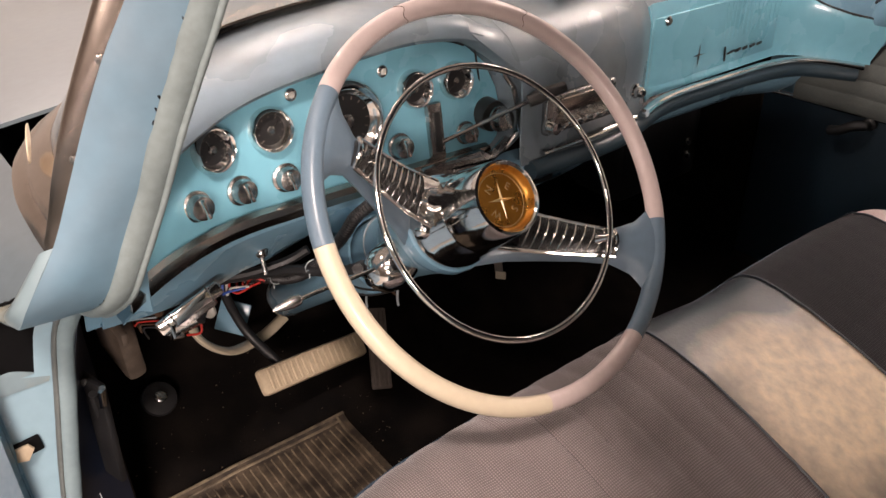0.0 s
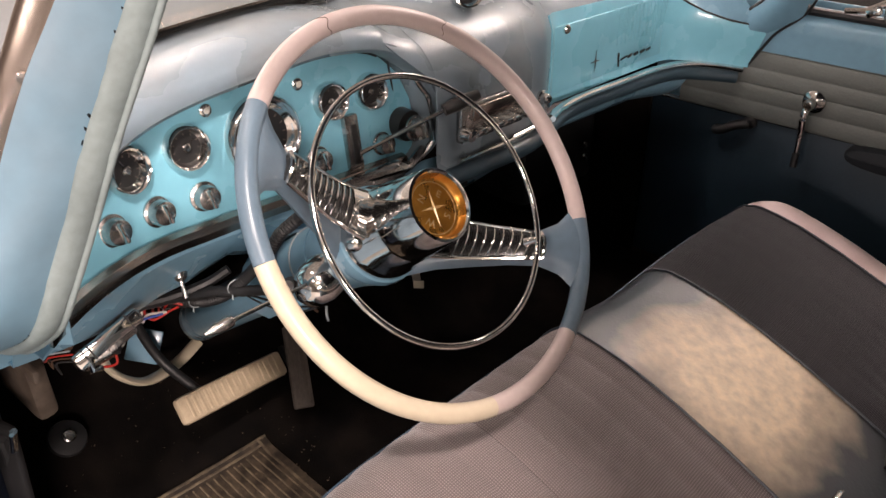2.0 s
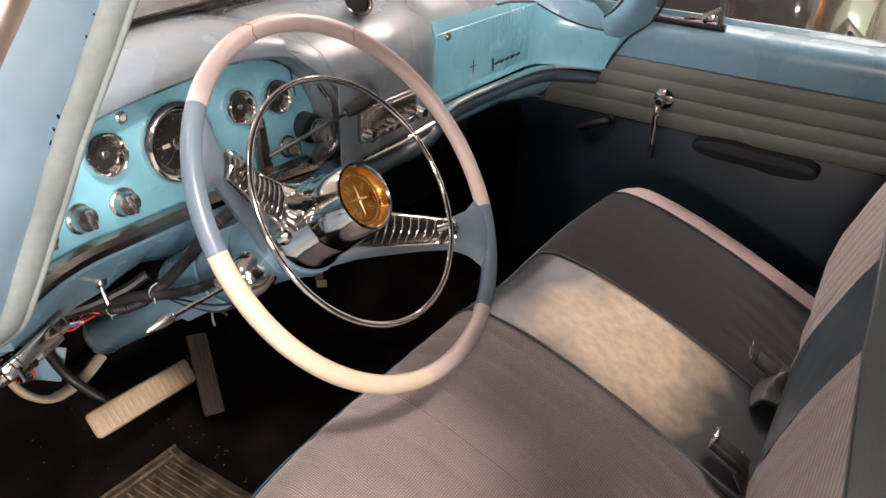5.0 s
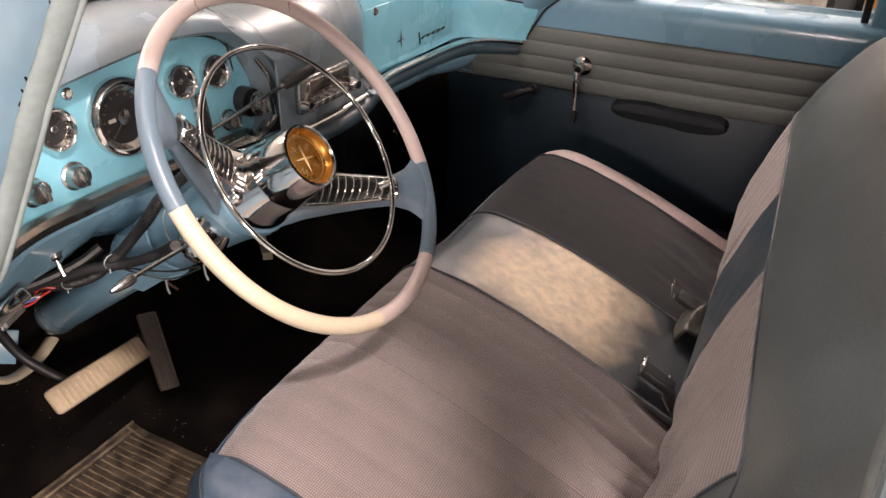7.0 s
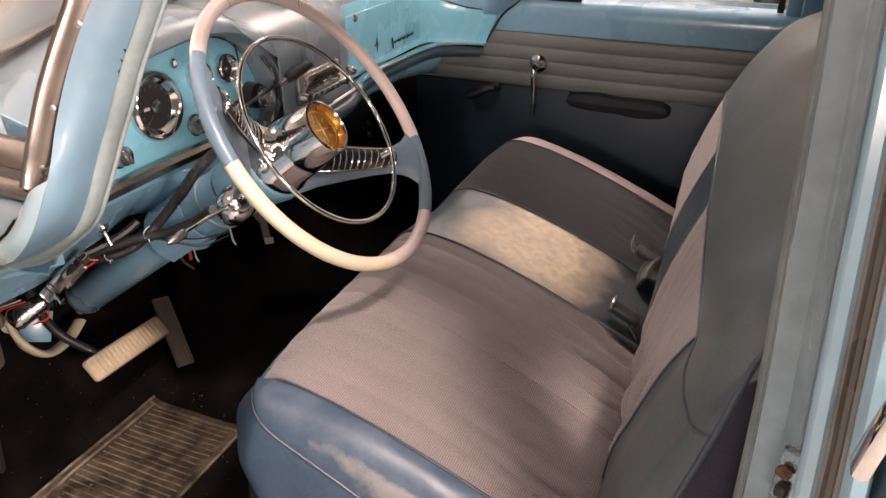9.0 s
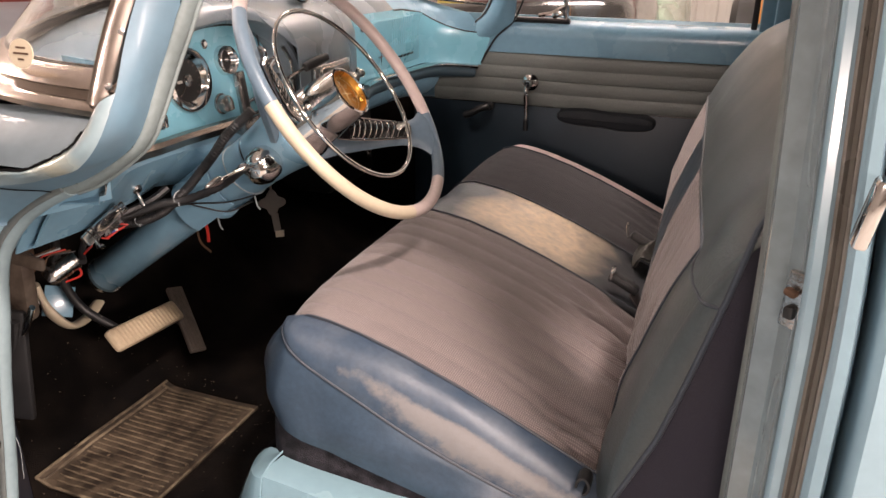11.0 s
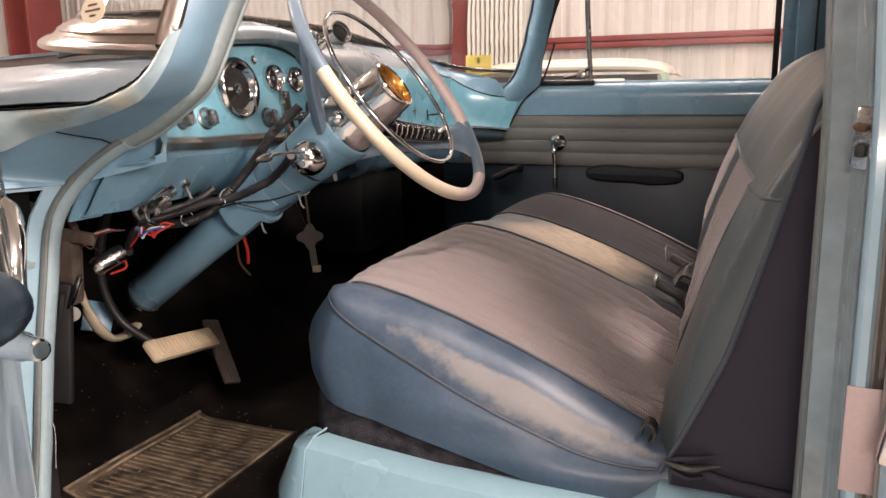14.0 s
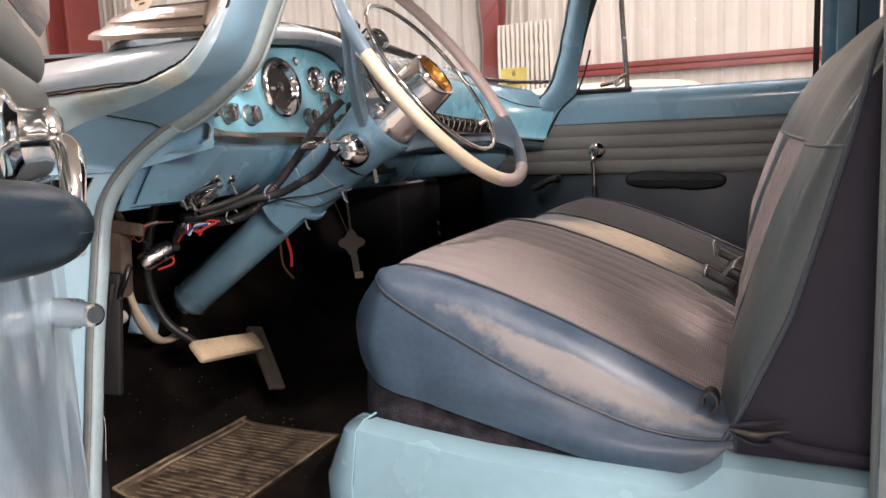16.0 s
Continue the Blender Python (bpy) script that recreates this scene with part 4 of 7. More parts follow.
# the welt round the driver's end: x, y, z, cloth edge x, outward nx, ny, bulge below, foot z
RIM = [(0.335, 0.104, 0.738, 0.333, -1.0, -0.05, 0.046, 0.606), (0.338, 0.088, 0.735, 0.343, -0.93, -0.36, 0.034, 0.606), (0.348, 0.072, 0.729, 0.354, -0.75, -0.66, 0.028, 0.603), (0.365, 0.057, 0.721, 0.370, -0.45, -0.89, 0.024, 0.592), (0.39, 0.050, 0.707, 0.392, -0.16, -0.98, 0.019, 0.583)]
RIM += [(x, S0, min(lerp(PIPZ, x), lerp(TOP, x) - 0.012), x, 0.0, -1.0, 0.014, lerp([(0.41, 0.579), (0.47, 0.563), (0.55, 0.545), (0.63, 0.527), (0.70, 0.512), (0.84, 0.505)], x)) for x in (0.43, 0.48, 0.54, 0.60, 0.66, 0.72, 0.78, 0.84)]
welt = spline([r[:3] for r in RIM], 62)


def rim(i):
    """The welt's row at step i, with its other columns between the listed ones."""
    k = i / 61 * (len(RIM) - 1)
    a = min(int(k), len(RIM) - 2)
    return [p + (q - p) * (k - a) for p, q in zip(RIM[a], RIM[a + 1])]


def bolster(i, v):
    """From the cloth edge out over the roll to the welt."""
    w, r = welt[int(i)], rim(i)
    top = Vector((r[3], Y_A, max(lerp(TOP, max(r[3], 0.298)) + crown(Y_A), w.z)))
    a = v * math.pi / 2
    sag = 0.003 * math.sin(r[3] * 41) * math.sin(a) * math.cos(a)
    return Vector((top.x + (w.x - top.x) * math.sin(a), top.y + (w.y - top.y) * math.sin(a), w.z + (top.z - w.z) * math.cos(a) + sag))


def side(i, s):
    """From the welt down over the bulge to the carpet band."""
    w, r = welt[int(i)], rim(i)
    out = r[6] * lerp([(0, 0), (0.08, 0.22), (0.22, 0.52), (0.4, 0.82), (0.6, 1.0), (0.8, 0.98), (1, 0.75)], s)
    out += 0.0025 * math.sin(i * 0.37 + 5 * s) * math.sin(math.pi * s)
    return Vector((w.x + r[4] * out, w.y + r[5] * out, w.z + (r[7] - w.z) * s))


partw("side_roll", sheet(bolster, range(62), steps(0, 1, 10), 0.008, out=(0, -1, 1)), VINYLR, seat, "scuffed blue vinyl with painted sheen")
partw("side_panel", sheet(side, range(62), steps(0, 1, 14), 0.008, out=(-0.2, -1, 0)), VINYL, seat, "blue vinyl side")
partw("piping", tube([p + Vector((0, -0.0005, 0.0005)) for p in welt], 0.0021, 8), PIPE, seat, "dark welt")
for i in range(1, 10):
    partw("stitch_line", tube([cloth(q, Y_A + 0.0505 * i) + Vector((0, 0, 0.0005)) for q in steps(0.85, 1.97, 40)], 0.0007, 5), THREAD, seat, "dull brown stitching")
for y in (Y_A, Y_B, Y_C, Y_D):
    partw("piping", tube([cushion(s, y) + Vector((0, 0, 0.002)) for s in steps(S_EDGE, 1.95, 50)], 0.002, 6), PIPE, seat, "dark welt")
BAND = [tuple(p) for p in spline([(0.306, 0.60, 0), (0.304, 0.25, 0), (0.304, 0.15, 0), (0.311, 0.10, 0), (0.331, 0.062, 0), (0.37, 0.046, 0), (0.45, 0.047, 0), (0.65, 0.052, 0), (0.84, 0.056, 0)], 60)]
partw("lower_band", sheet(lambda i, v: (BAND[int(i)][0], BAND[int(i)][1] - 0.006 * math.sin(math.pi * v), 0.47 + (lerp([(0.29, 0.60), (0.35, 0.61), (0.44, 0.585), (0.54, 0.56), (0.62, 0.535), (0.84, 0.515)], BAND[int(i)][0]) - 0.47) * v), range(60), steps(0, 1, 5), 0.01), BANDC, seat, "black carpet band")
# Filler block, near-black to paint the shade under the cushion.
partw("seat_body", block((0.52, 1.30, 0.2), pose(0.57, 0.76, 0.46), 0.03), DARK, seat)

# seat back
BF = [(0.795, 0.55), (0.798, 0.60), (0.802, 0.66), (0.82, 0.74), (0.845, 0.82), (0.868, 0.88), (0.885, 0.92), (0.91, 0.97), (0.94, 1.015), (0.975, 1.06), (1.01, 1.085), (1.045, 1.10), (1.075, 1.095), (1.095, 1.07), (1.10, 1.0), (1.08, 0.8), (1.05, 0.55)]
BFS = [tuple(p)[:2] for p in spline([(a, b, 0) for a, b in BF], 64)]
SEAM = next(i for i, p in enumerate(BFS) if p[1] > 0.90)
TOPI = next(i for i, p in enumerate(BFS) if p[0] > 1.04)


def back_skew(y):
    """The bench back stands askew: its driver's end is further aft."""
    return lerp([(0.045, 0.0), (0.1, 0.012), (0.2, 0.022), (0.43, 0.004), (0.58, -0.006), (0.87, -0.019), (1.2, -0.036), (1.345, -0.04)], y)


def back(i, y):
    x, z = BFS[int(i)]
    f = max(0.0, abs(y - 0.695) - 0.55) / 0.10
    shrink = 0.03 * f * f
    x += back_skew(y) * min(1.0, max(0.35, (z - 0.52) / 0.2))
    zz = z - 0.02 * f * f * min(1.0, max(0.0, (z - 0.9) / 0.12))
    return Vector((x + (shrink if i < TOPI else -shrink * 0.5), y, zz))


def back_cloth(i, y):
    p = back(i, y)
    deep = lerp([(0.2, 0.0), (0.36, 0.003), (0.5, 0.006)], y)
    p.x -= deep * abs(math.sin(math.pi * (y - 0.13) / 0.045)) ** 0.5 - deep
    fold = math.sin(y * 60 + 14 * p.z + 2 * math.sin(p.z * 20))
    crease = abs(math.sin(y * 55 + 19 * p.z + 1.5 * math.sin(p.z * 27 + y * 9))) ** 5
    p.x -= (0.005 * fold - 0.006 * crease) * lerp([(0.2, 0.2), (0.28, 1.0), (0.5, 0.8), (0.58, 0.3), (0.9, 0.4)], y) * max(0.0, min(1.0, (0.86 - p.z) / 0.16))
    return p


def seam_y(i):
    """Where the cloth of the seat back meets the vinyl of its end."""
    return lerp([(0.6, 0.27), (0.675, 0.258), (0.756, 0.240), (0.83, 0.228), (0.88, 0.212), (0.91, 0.197)], BFS[int(i)][1])


partw("back_end", sheet(lambda i, v: back(i, 0.045 + (seam_y(i) - 0.045) * v), range(0, SEAM + 1), steps(0, 1, 8), 0.01, out=(-1, 0, 0.3)), VINYLG, seat, "grey green vinyl")
partw("back_edge", sheet(lambda i, v: back_cloth(i, seam_y(i) + (0.302 - seam_y(i)) * v), range(0, SEAM + 1), steps(0, 1, 10), 0.01, out=(-1, 0, 0.3)), FABRIC, seat, "grey woven cloth")
partw("piping", tube([back(i, seam_y(i)) + Vector((-0.001, -0.001, 0)) for i in range(0, SEAM + 1)], 0.0022, 6), PIPE, seat, "dark welt")
partw("back_cloth", sheet(back_cloth, range(0, SEAM + 1), steps(0.30, Y_B, 60), 0.01, out=(-1, 0, 0.3)), FABRIC, seat, "grey pleated cloth")
partw("back_centre", sheet(back, range(0, SEAM + 1), steps(Y_B, Y_C, 8), 0.01, out=(-1, 0, 0.3)), NAVYV, seat, "dark blue vinyl")
partw("back_cloth", sheet(back_cloth, range(0, SEAM + 1), steps(Y_C, 1.345, 80), 0.01, out=(-1, 0, 0.3)), FABRIC, seat, "grey pleated cloth")
partw("top_roll", sheet(back, range(SEAM, len(BFS)), steps(0.045, 1.345, 40), 0.01, out=(0, 0, 1)), VINYLG, seat, "dark grey vinyl")
partw("piping", tube([back(SEAM, y) for y in steps(0.19, 1.34, 40)], 0.0026, 6), PIPE, seat, "dark welt")


SIDE_PIPE = [(0.57, 0.814), (0.604, 0.832), (0.722, 0.883), (0.809, 0.908), (0.915, 0.936), (1.0, 0.955), (1.06, 0.985), (1.10, 1.04)]


def back_bolster(i, v):
    """Vinyl roll from the front face round to the side welt."""
    p = back(i, 0.045)
    xe = max(p.x + 0.004, lerp(SIDE_PIPE, p.z))
    a = v * math.pi / 2
    return Vector((p.x + (xe - p.x) * (1 - math.cos(a)), 0.045 - 0.02 * math.sin(a), p.z))


def back_side(i, v):
    p = back(i, 0.045)
    xe = max(p.x + 0.004, lerp(SIDE_PIPE, p.z))
    xb = lerp([(0.5, 1.06), (0.8, 1.085), (1.0, 1.10), (1.10, 1.06)], p.z)
    return Vector((xe + (max(xb, xe + 0.002) - xe) * v, 0.025 + 0.004 * v, p.z))


partw("side_roll", sheet(back_bolster, range(0, SEAM + 1), steps(0, 1, 7), 0.006, out=(-0.5, -1, 0)), VINYLG, seat, "grey green vinyl")
partw("side_roll", sheet(back_bolster, range(SEAM, TOPI + 1), steps(0, 1, 7), 0.006, out=(-0.5, -1, 0)), VINYLG, seat, "dark grey vinyl")
partw("side_cloth", sheet(back_side, range(0, TOPI + 1), steps(0, 1, 6), 0.006, out=(0, -1, 0)), SIDECLOTH, seat, "dark plum cloth side")
partw("piping", tube([(lerp(SIDE_PIPE, z), 0.0235, z) for z in steps(0.575, 1.085, 30)], 0.0035, 8), PIPE, seat, "dark welt")
partw("piping", tube([back(SEAM, y) for y in steps(0.05, 0.20, 8)][::-1] + [back_bolster(SEAM, v) for v in (0.25, 0.5, 0.75, 1.0)], 0.0022, 6), PIPE, seat, "dark welt")
# belt buckles in the crease
def belt_buckle(y, prongs):
    """A dark cased buckle with a chrome end, its webbing going down into the crease."""
    belt = thing("seat_belt", (0.77, y, 0.60), "chrome ended dark buckle on webbing in the seat crease", "seat belt", "seat belts in the crease")
    m = frame_of((0.757, y, 0.640), (0.45, 0.1, 0.88), (-0.88, 0.0, 0.45))
    case = partw("buckle_case", block((0.058, 0.030, 0.016), m, 0.004), BLACK, belt, "dark buckle case")
    if prongs:
        for d in (-0.009, 0.009):
            partw("prong", block((0.004, 0.005, 0.034), pose(0.722, y + d, 0.660, 0, -6, 0), 0.0015), CHROME, case, "chrome prong")
        partw("prong_bridge", block((0.004, 0.022, 0.005), pose(0.724, y, 0.646, 0, -6, 0), 0.0015), CHROME, case)
    else:
        partw("end_plate", block((0.006, 0.034, 0.026), m @ pose(0.031, 0, 0.003, 0, 12, 0), 0.0025), CHROME, case, "scuffed chrome end plate")
        for d in (-0.010, -0.003, 0.004, 0.011):
            partw("ridge", block((0.002, 0.003, 0.022), m @ pose(0.0345, d, 0.003, 0, 12, 0), 0.0008), PITTED, case)
    partw("strap", sheet(lambda s, v: Vector((0.772 + 0.03 * s, y + 0.024 * v - 0.012 * s, 0.632 - 0.055 * s + 0.006 * math.sin(4 * s + v))), steps(0, 1, 8), [-1, 0, 1], 0.003), THREAD if not prongs else BLACK, belt, "dull webbing")
    return belt


belt_buckle(0.645, False)
belt_buckle(0.893, True)
loop = thing("belt_loop", (0.775, 0.85, 0.62), "folded olive grey vinyl belt sleeve at the seat back", "belt sleeve")
partw("sleeve", sheet(lambda a, v: Vector((0.768 + 0.026 * math.cos(a) + 0.006 * v * v, 0.855 + 0.034 * v + 0.006 * math.sin(2 * a), 0.602 + 0.034 * math.sin(a) + 0.008 * v + 0.004 * math.sin(5 * a + 2 * v))), steps(-1.2, 3.9, 22), steps(-1, 1, 7), 0.004), VINYLO, loop)
partw("sleeve_lip", tube([Vector((0.768 + 0.026 * math.cos(a) + 0.006, 0.821 + 0.006 * math.sin(2 * a), 0.594 + 0.034 * math.sin(a) + 0.004 * math.sin(5 * a - 2))) for a in steps(-1.2, 3.9, 22)], 0.0024, 6), BLACK, loop, "dark rolled edge")
loop = thing("belt_loop", (0.79, 0.07, 0.60), "small black vinyl loop at the seat corner", "belt sleeve")
partw("sleeve", sheet(lambda a, v: Vector((0.797 + 0.010 * math.cos(a), 0.070 + 0.012 * v, 0.604 + 0.014 * math.sin(a))), steps(-1.4, 3.4, 14), steps(-1, 1, 4), 0.003), BLACK, loop)
# crumpled vinyl where the back meets the cushion, and the tuck along the foot of the back
for k, (z0, z1, w) in enumerate(((0.582, 0.578, 0.0045), (0.591, 0.590, 0.0055), (0.599, 0.603, 0.0045))):
    pts = [(0.824, 0.022, 0.588 + 0.002 * k), (0.836, 0.014, z0), (0.852, 0.013, z1), (0.868, 0.021, z1 + 0.001), (0.884, 0.027, z1 + 0.002)]
    partw("crumple_fold", tube(spline(pts, 14), [w * (0.35 + 0.65 * math.sin(math.pi * min(1.0, 0.15 + 0.85 * i / 13))) for i in range(14)], 8, flat=0.7), VINYLO if k == 1 else SIDECLOTH, seat, "crumpled vinyl fold")
partw("foot_tuck", tube(spline([(0.862, 0.023, 0.582), (0.89, 0.018, 0.577), (0.92, 0.017, 0.574), (0.955, 0.019, 0.571), (1.0, 0.024, 0.568)], 20), [0.001] + [0.0045] * 18 + [0.002], 8, flat=1.5), SIDECLOTH, seat, "plum cloth tuck")

# painted seat riser beneath
riser = thing("seat_riser", (0.6, 0.0, 0.3), "light blue painted steel seat riser", "seat riser")


def riser_face(x, k):
    top = lerp([(0.35, 0.548), (0.38, 0.546), (0.42, 0.541), (0.525, 0.531), (0.636, 0.528), (0.775, 0.526), (0.80, 0.545), (0.814, 0.563), (0.95, 0.561), (1.0, 0.56)], x)
    y, z = [(0.06, top - 0.01), (0.012, top), (-0.012, top - 0.006), (-0.03, top - 0.08), (-0.03, 0.30)][int(k)]
    return (x, y, z)


partw("side_face", sheet(riser_face, steps(0.35, 1.0, 40), range(5), 0.003), RISERP, riser)


def riser_front(a, k):
    top = 0.548 - 0.010 * math.sin(a)
    r = [0.0, 0.045, 0.068, 0.085, 0.085][int(k)]
    z = [top - 0.002, top, top - 0.008, top - 0.075, 0.30][int(k)]
    return (0.35 - r * math.sin(a) * (0.62 if k < 3 else 0.86), 0.055 - r * math.cos(a), z)


partw("front_corner", sheet(riser_front, steps(0, math.pi / 2, 10), range(5), 0.003), RISERP, riser)
# Near-black instead of riser blue: under-seat shade put into the colour.
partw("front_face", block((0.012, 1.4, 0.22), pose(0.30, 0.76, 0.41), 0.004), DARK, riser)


# ---- steering wheel ----
WC = Vector((0.321, 0.357, 1.034))
WN = Vector((0.808, 0.035, 0.588)).normalized()
WM = frame_of(WC, WN)
wheel = thing("steering_wheel", WC, "two-spoke steering wheel, cream rim with blue spokes and chrome horn ring", "steering wheel")


def arc(a, b, r, n):
    return [WM @ Vector((r * math.cos(radians(a + (b - a) * k / n)), r * math.sin(radians(a + (b - a) * k / n)), 0)) for k in range(n + 1)]


RR, RT = 0.2245, 0.0108
for name, a, b, mat, lab in (("rim_section", 134.6, -23.9, CREAMPINK, "aged cream plastic"), ("rim_section", -23.9, -64, RIMBLUE, "blue plastic"), ("rim_section", -64, -104, CREAMPINK, "aged cream plastic"), ("rim_section", -104, -184.7, CREAM, "cream plastic"), ("rim_section", 175.3, 134.6, RIMBLUE, "blue plastic")):
    partw(name, tube(arc(a, b, RR, max(10, int(abs(b - a) / 3))), RT, 16, up=WN), mat, wheel, lab)
RING_R, RING_H = 0.1545, -0.006
partw("horn_ring", tube([WM @ Vector((RING_R * math.cos(2 * math.pi * k / 96), RING_R * math.sin(2 * math.pi * k / 96), RING_H)) for k in range(96)], 0.0037, 10, True, up=WN), CHROME, wheel, "chrome horn ring")


SPOKE = [(0.046, -0.080), (0.070, -0.074), (0.100, -0.061), (0.130, -0.045), (0.155, -0.030), (0.174, -0.018)]
SPOKE_W = [(0.046, 0.028), (0.080, 0.0245), (0.130, 0.0200), (0.174, 0.0160)]
ARM = [(0.050, -0.134, 0.040, 0.016), (0.080, -0.112, 0.030, 0.015), (0.115, -0.086, 0.025, 0.014), (0.150, -0.056, 0.022, 0.013), (0.178, -0.030, 0.023, 0.013), (0.198, -0.014, 0.034, 0.0115), (0.212, -0.005, 0.050, 0.0105), (0.2235, -0.001, 0.066, 0.0090)]


def spoke(a0):
    """Chrome lattice spoke over a blue plastic arm, from the hub to the rim at a0 degrees."""
    c, s_ = math.cos(radians(a0)), math.sin(radians(a0))
    d, q = Vector((c, s_, 0)), Vector((-s_, c, 0))
    fine = spline([(r, h, 0) for r, h in SPOKE], 20)

    def at(r, k, lift=0.0):
        h, w = lerp(SPOKE, r), lerp(SPOKE_W, r)
        return WM @ (d * r + q * (w * k) + Vector((0, 0, h + 0.007 * (1 - k * k) + lift)))

    bm = sheet(lambda i, k: at(fine[int(i)].x, k), range(20), (-1, -0.8, -0.4, 0, 0.4, 0.8, 1))
    thicken(bm, bm.faces[:], 0.006, out=WN)
    sp = partw("spoke", bm, BADGE, wheel, "dark spoke with a chrome lattice")
    for i in range(11):
        r = 0.068 + 0.0098 * i
        pts = [at(max(0.05, r + 0.005 * k), k, 0.0012) for k in (-0.95, -0.5, 0, 0.5, 0.95)]
        partw("rib", tube(pts, 0.0011, 6), CHROME, sp)
    for sgn in (-1, 1):
        partw("edge_bead", tube([at(p.x, sgn, 0.001) for p in fine], 0.0026, 8), CHROME, sp)
    partw("end_cap", tube([at(0.172, k, 0.001) for k in (-1, -0.5, 0, 0.5, 1)], 0.0030, 8), CHROME, sp)
    partw("yoke", sheet(lambda r, k: at(r, k, 0.0025), steps(0.044, 0.068, 6), (-1, -0.8, -0.4, 0, 0.4, 0.8, 1), 0.004), CHROME, sp, "smooth chrome yoke")
    partw("ring_stand", tube([at(0.152, 0, 0.002), at(0.153, 0, 0.010), WM @ (d * RING_R + Vector((0, 0, RING_H)))], [0.0065, 0.005, 0.0045], 10), CHROME, sp, "chrome stand of the horn ring")
    rows = []
    arm = bmesh.new()
    for p in spline([(r, h, 0) for r, h, w, t in ARM], 22):
        w, t = lerp([(r, w, t) for r, h, w, t in ARM], p.x)
        rows.append([arm.verts.new(WM @ (d * (p.x if abs(kx) < 0.9 or p.x < 0.2 else p.x - 0.006 * (p.x - 0.2) / 0.0235) + q * w * kx + Vector((0, 0, p.y + t * kz)))) for kx, kz in ((-1, 0), (-0.85, 0.6), (-0.45, 0.92), (0, 1.0), (0.45, 0.92), (0.85, 0.6), (1, 0), (0.8, -0.7), (0.3, -1), (-0.3, -1), (-0.8, -0.7))])
    for a, b in zip(rows, rows[1:]):
        for k in range(11):
            arm.faces.new((a[k], a[(k + 1) % 11], b[(k + 1) % 11], b[k]))
    arm.faces.new(rows[0])
    arm.faces.new(rows[-1])
    partw("spoke_arm", arm, RIMBLUE, wheel, "blue plastic arm", 60)


def letter_part(name, text, size, m, mat, parent):
    """One letter as a thin raised mesh at the pose m."""
    txt = bpy.data.curves.new(name, "FONT")
    txt.body, txt.size, txt.extrude, txt.align_x, txt.align_y = text, size, 0.0003, "CENTER", "CENTER"
    source = bpy.data.objects.new("letter_source", txt)
    me = source.to_mesh().copy()
    source.to_mesh_clear()
    bpy.data.objects.remove(source)
    off, base = Vector((0, 0, 0)), parent
    while base is not None:
        off += base.location
        base = base.parent
    me.transform(Matrix.Translation(-off) @ m)
    me.materials.append(mat)
    ob = new(name, me)
    ob.parent = parent
    return ob


spoke(146)
spoke(-34.5)
hub = partw("hub", turned([(0.0, -0.124), (0.056, -0.124), (0.0585, -0.116), (0.0565, -0.102), (0.0515, -0.088), (0.0495, -0.06), (0.0485, -0.057), (0.0495, -0.054), (0.0455, -0.02), (0.0435, -0.002), (0.0425, 0.002), (0.0395, 0.003), (0.0378, 0.001), (0.0378, -0.013), (0, -0.013)], WM, 48), CHROME, wheel, "polished chrome hub")
for a in (176, -6):
    partw("boss", turned([(0, 0.016), (0.005, 0.0155), (0.010, 0.012), (0.0125, 0.006), (0.013, 0.0), (0, 0)], WM @ Matrix.Translation((0.050 * math.cos(radians(a)), 0.050 * math.sin(radians(a)), -0.104)), 20), CHROME, hub, "domed chrome boss")
med = partw("medallion", turned([(0.0, -0.0128), (0.0376, -0.0128), (0.0376, 0.0005), (0.0366, -0.004), (0.0350, -0.0085), (0.0335, -0.0098), (0.031, -0.0102), (0, -0.0098)], WM, 48), GOLD, wheel, "dished gold horn button with a compass star")
star = bmesh.new()
TURN = radians(-8)
for k in range(4):
    a = math.pi / 2 * k + TURN
    L = 0.0235 if k % 2 else 0.0195
    pts = [Vector((L * math.cos(a), L * math.sin(a), -0.0093)), Vector((0.0030 * math.cos(a + 0.785), 0.0030 * math.sin(a + 0.785), -0.0093)), Vector((0.0030 * math.cos(a - 0.785), 0.0030 * math.sin(a - 0.785), -0.0093)), Vector((0, 0, -0.0076))]
    vs = [star.verts.new(WM @ p) for p in pts]
    star.faces.new((vs[0], vs[1], vs[3]))
    star.faces.new((vs[0], vs[3], vs[2]))
partw("star", star, PALEGOLD, med, "pale gold compass star", 0)
for k, text in enumerate("NESW"):
    a = radians(128 - 88 * k)
    letter_part("letter", text, 0.0125, WM @ pose(0.0185 * math.cos(a), 0.0185 * math.sin(a), -0.0094, 0, 0, math.degrees(a) - 90), PALEGOLD, med)
partw("engraved_ring", tube([WM @ Vector((0.0305 * math.cos(2 * math.pi * k / 48), 0.0305 * math.sin(2 * math.pi * k / 48), -0.0100)) for k in range(48)], 0.0006, 6, True, up=WN), PALEGOLD, med)
# cracks in the plastic of the rim
for a in (101, 58):
    partw("rim_crack", tube([WM @ (Vector((math.cos(radians(a + 0.8 * math.sin(4 * f))), math.sin(radians(a + 0.8 * math.sin(4 * f))), 0)) * (RR + (RT + 0.0001) * math.cos(f)) + Vector((0, 0, (RT + 0.0001) * math.sin(f)))) for f in steps(0.2, 2.9, 12)], 0.0004, 5), RUST, wheel, "hairline crack")

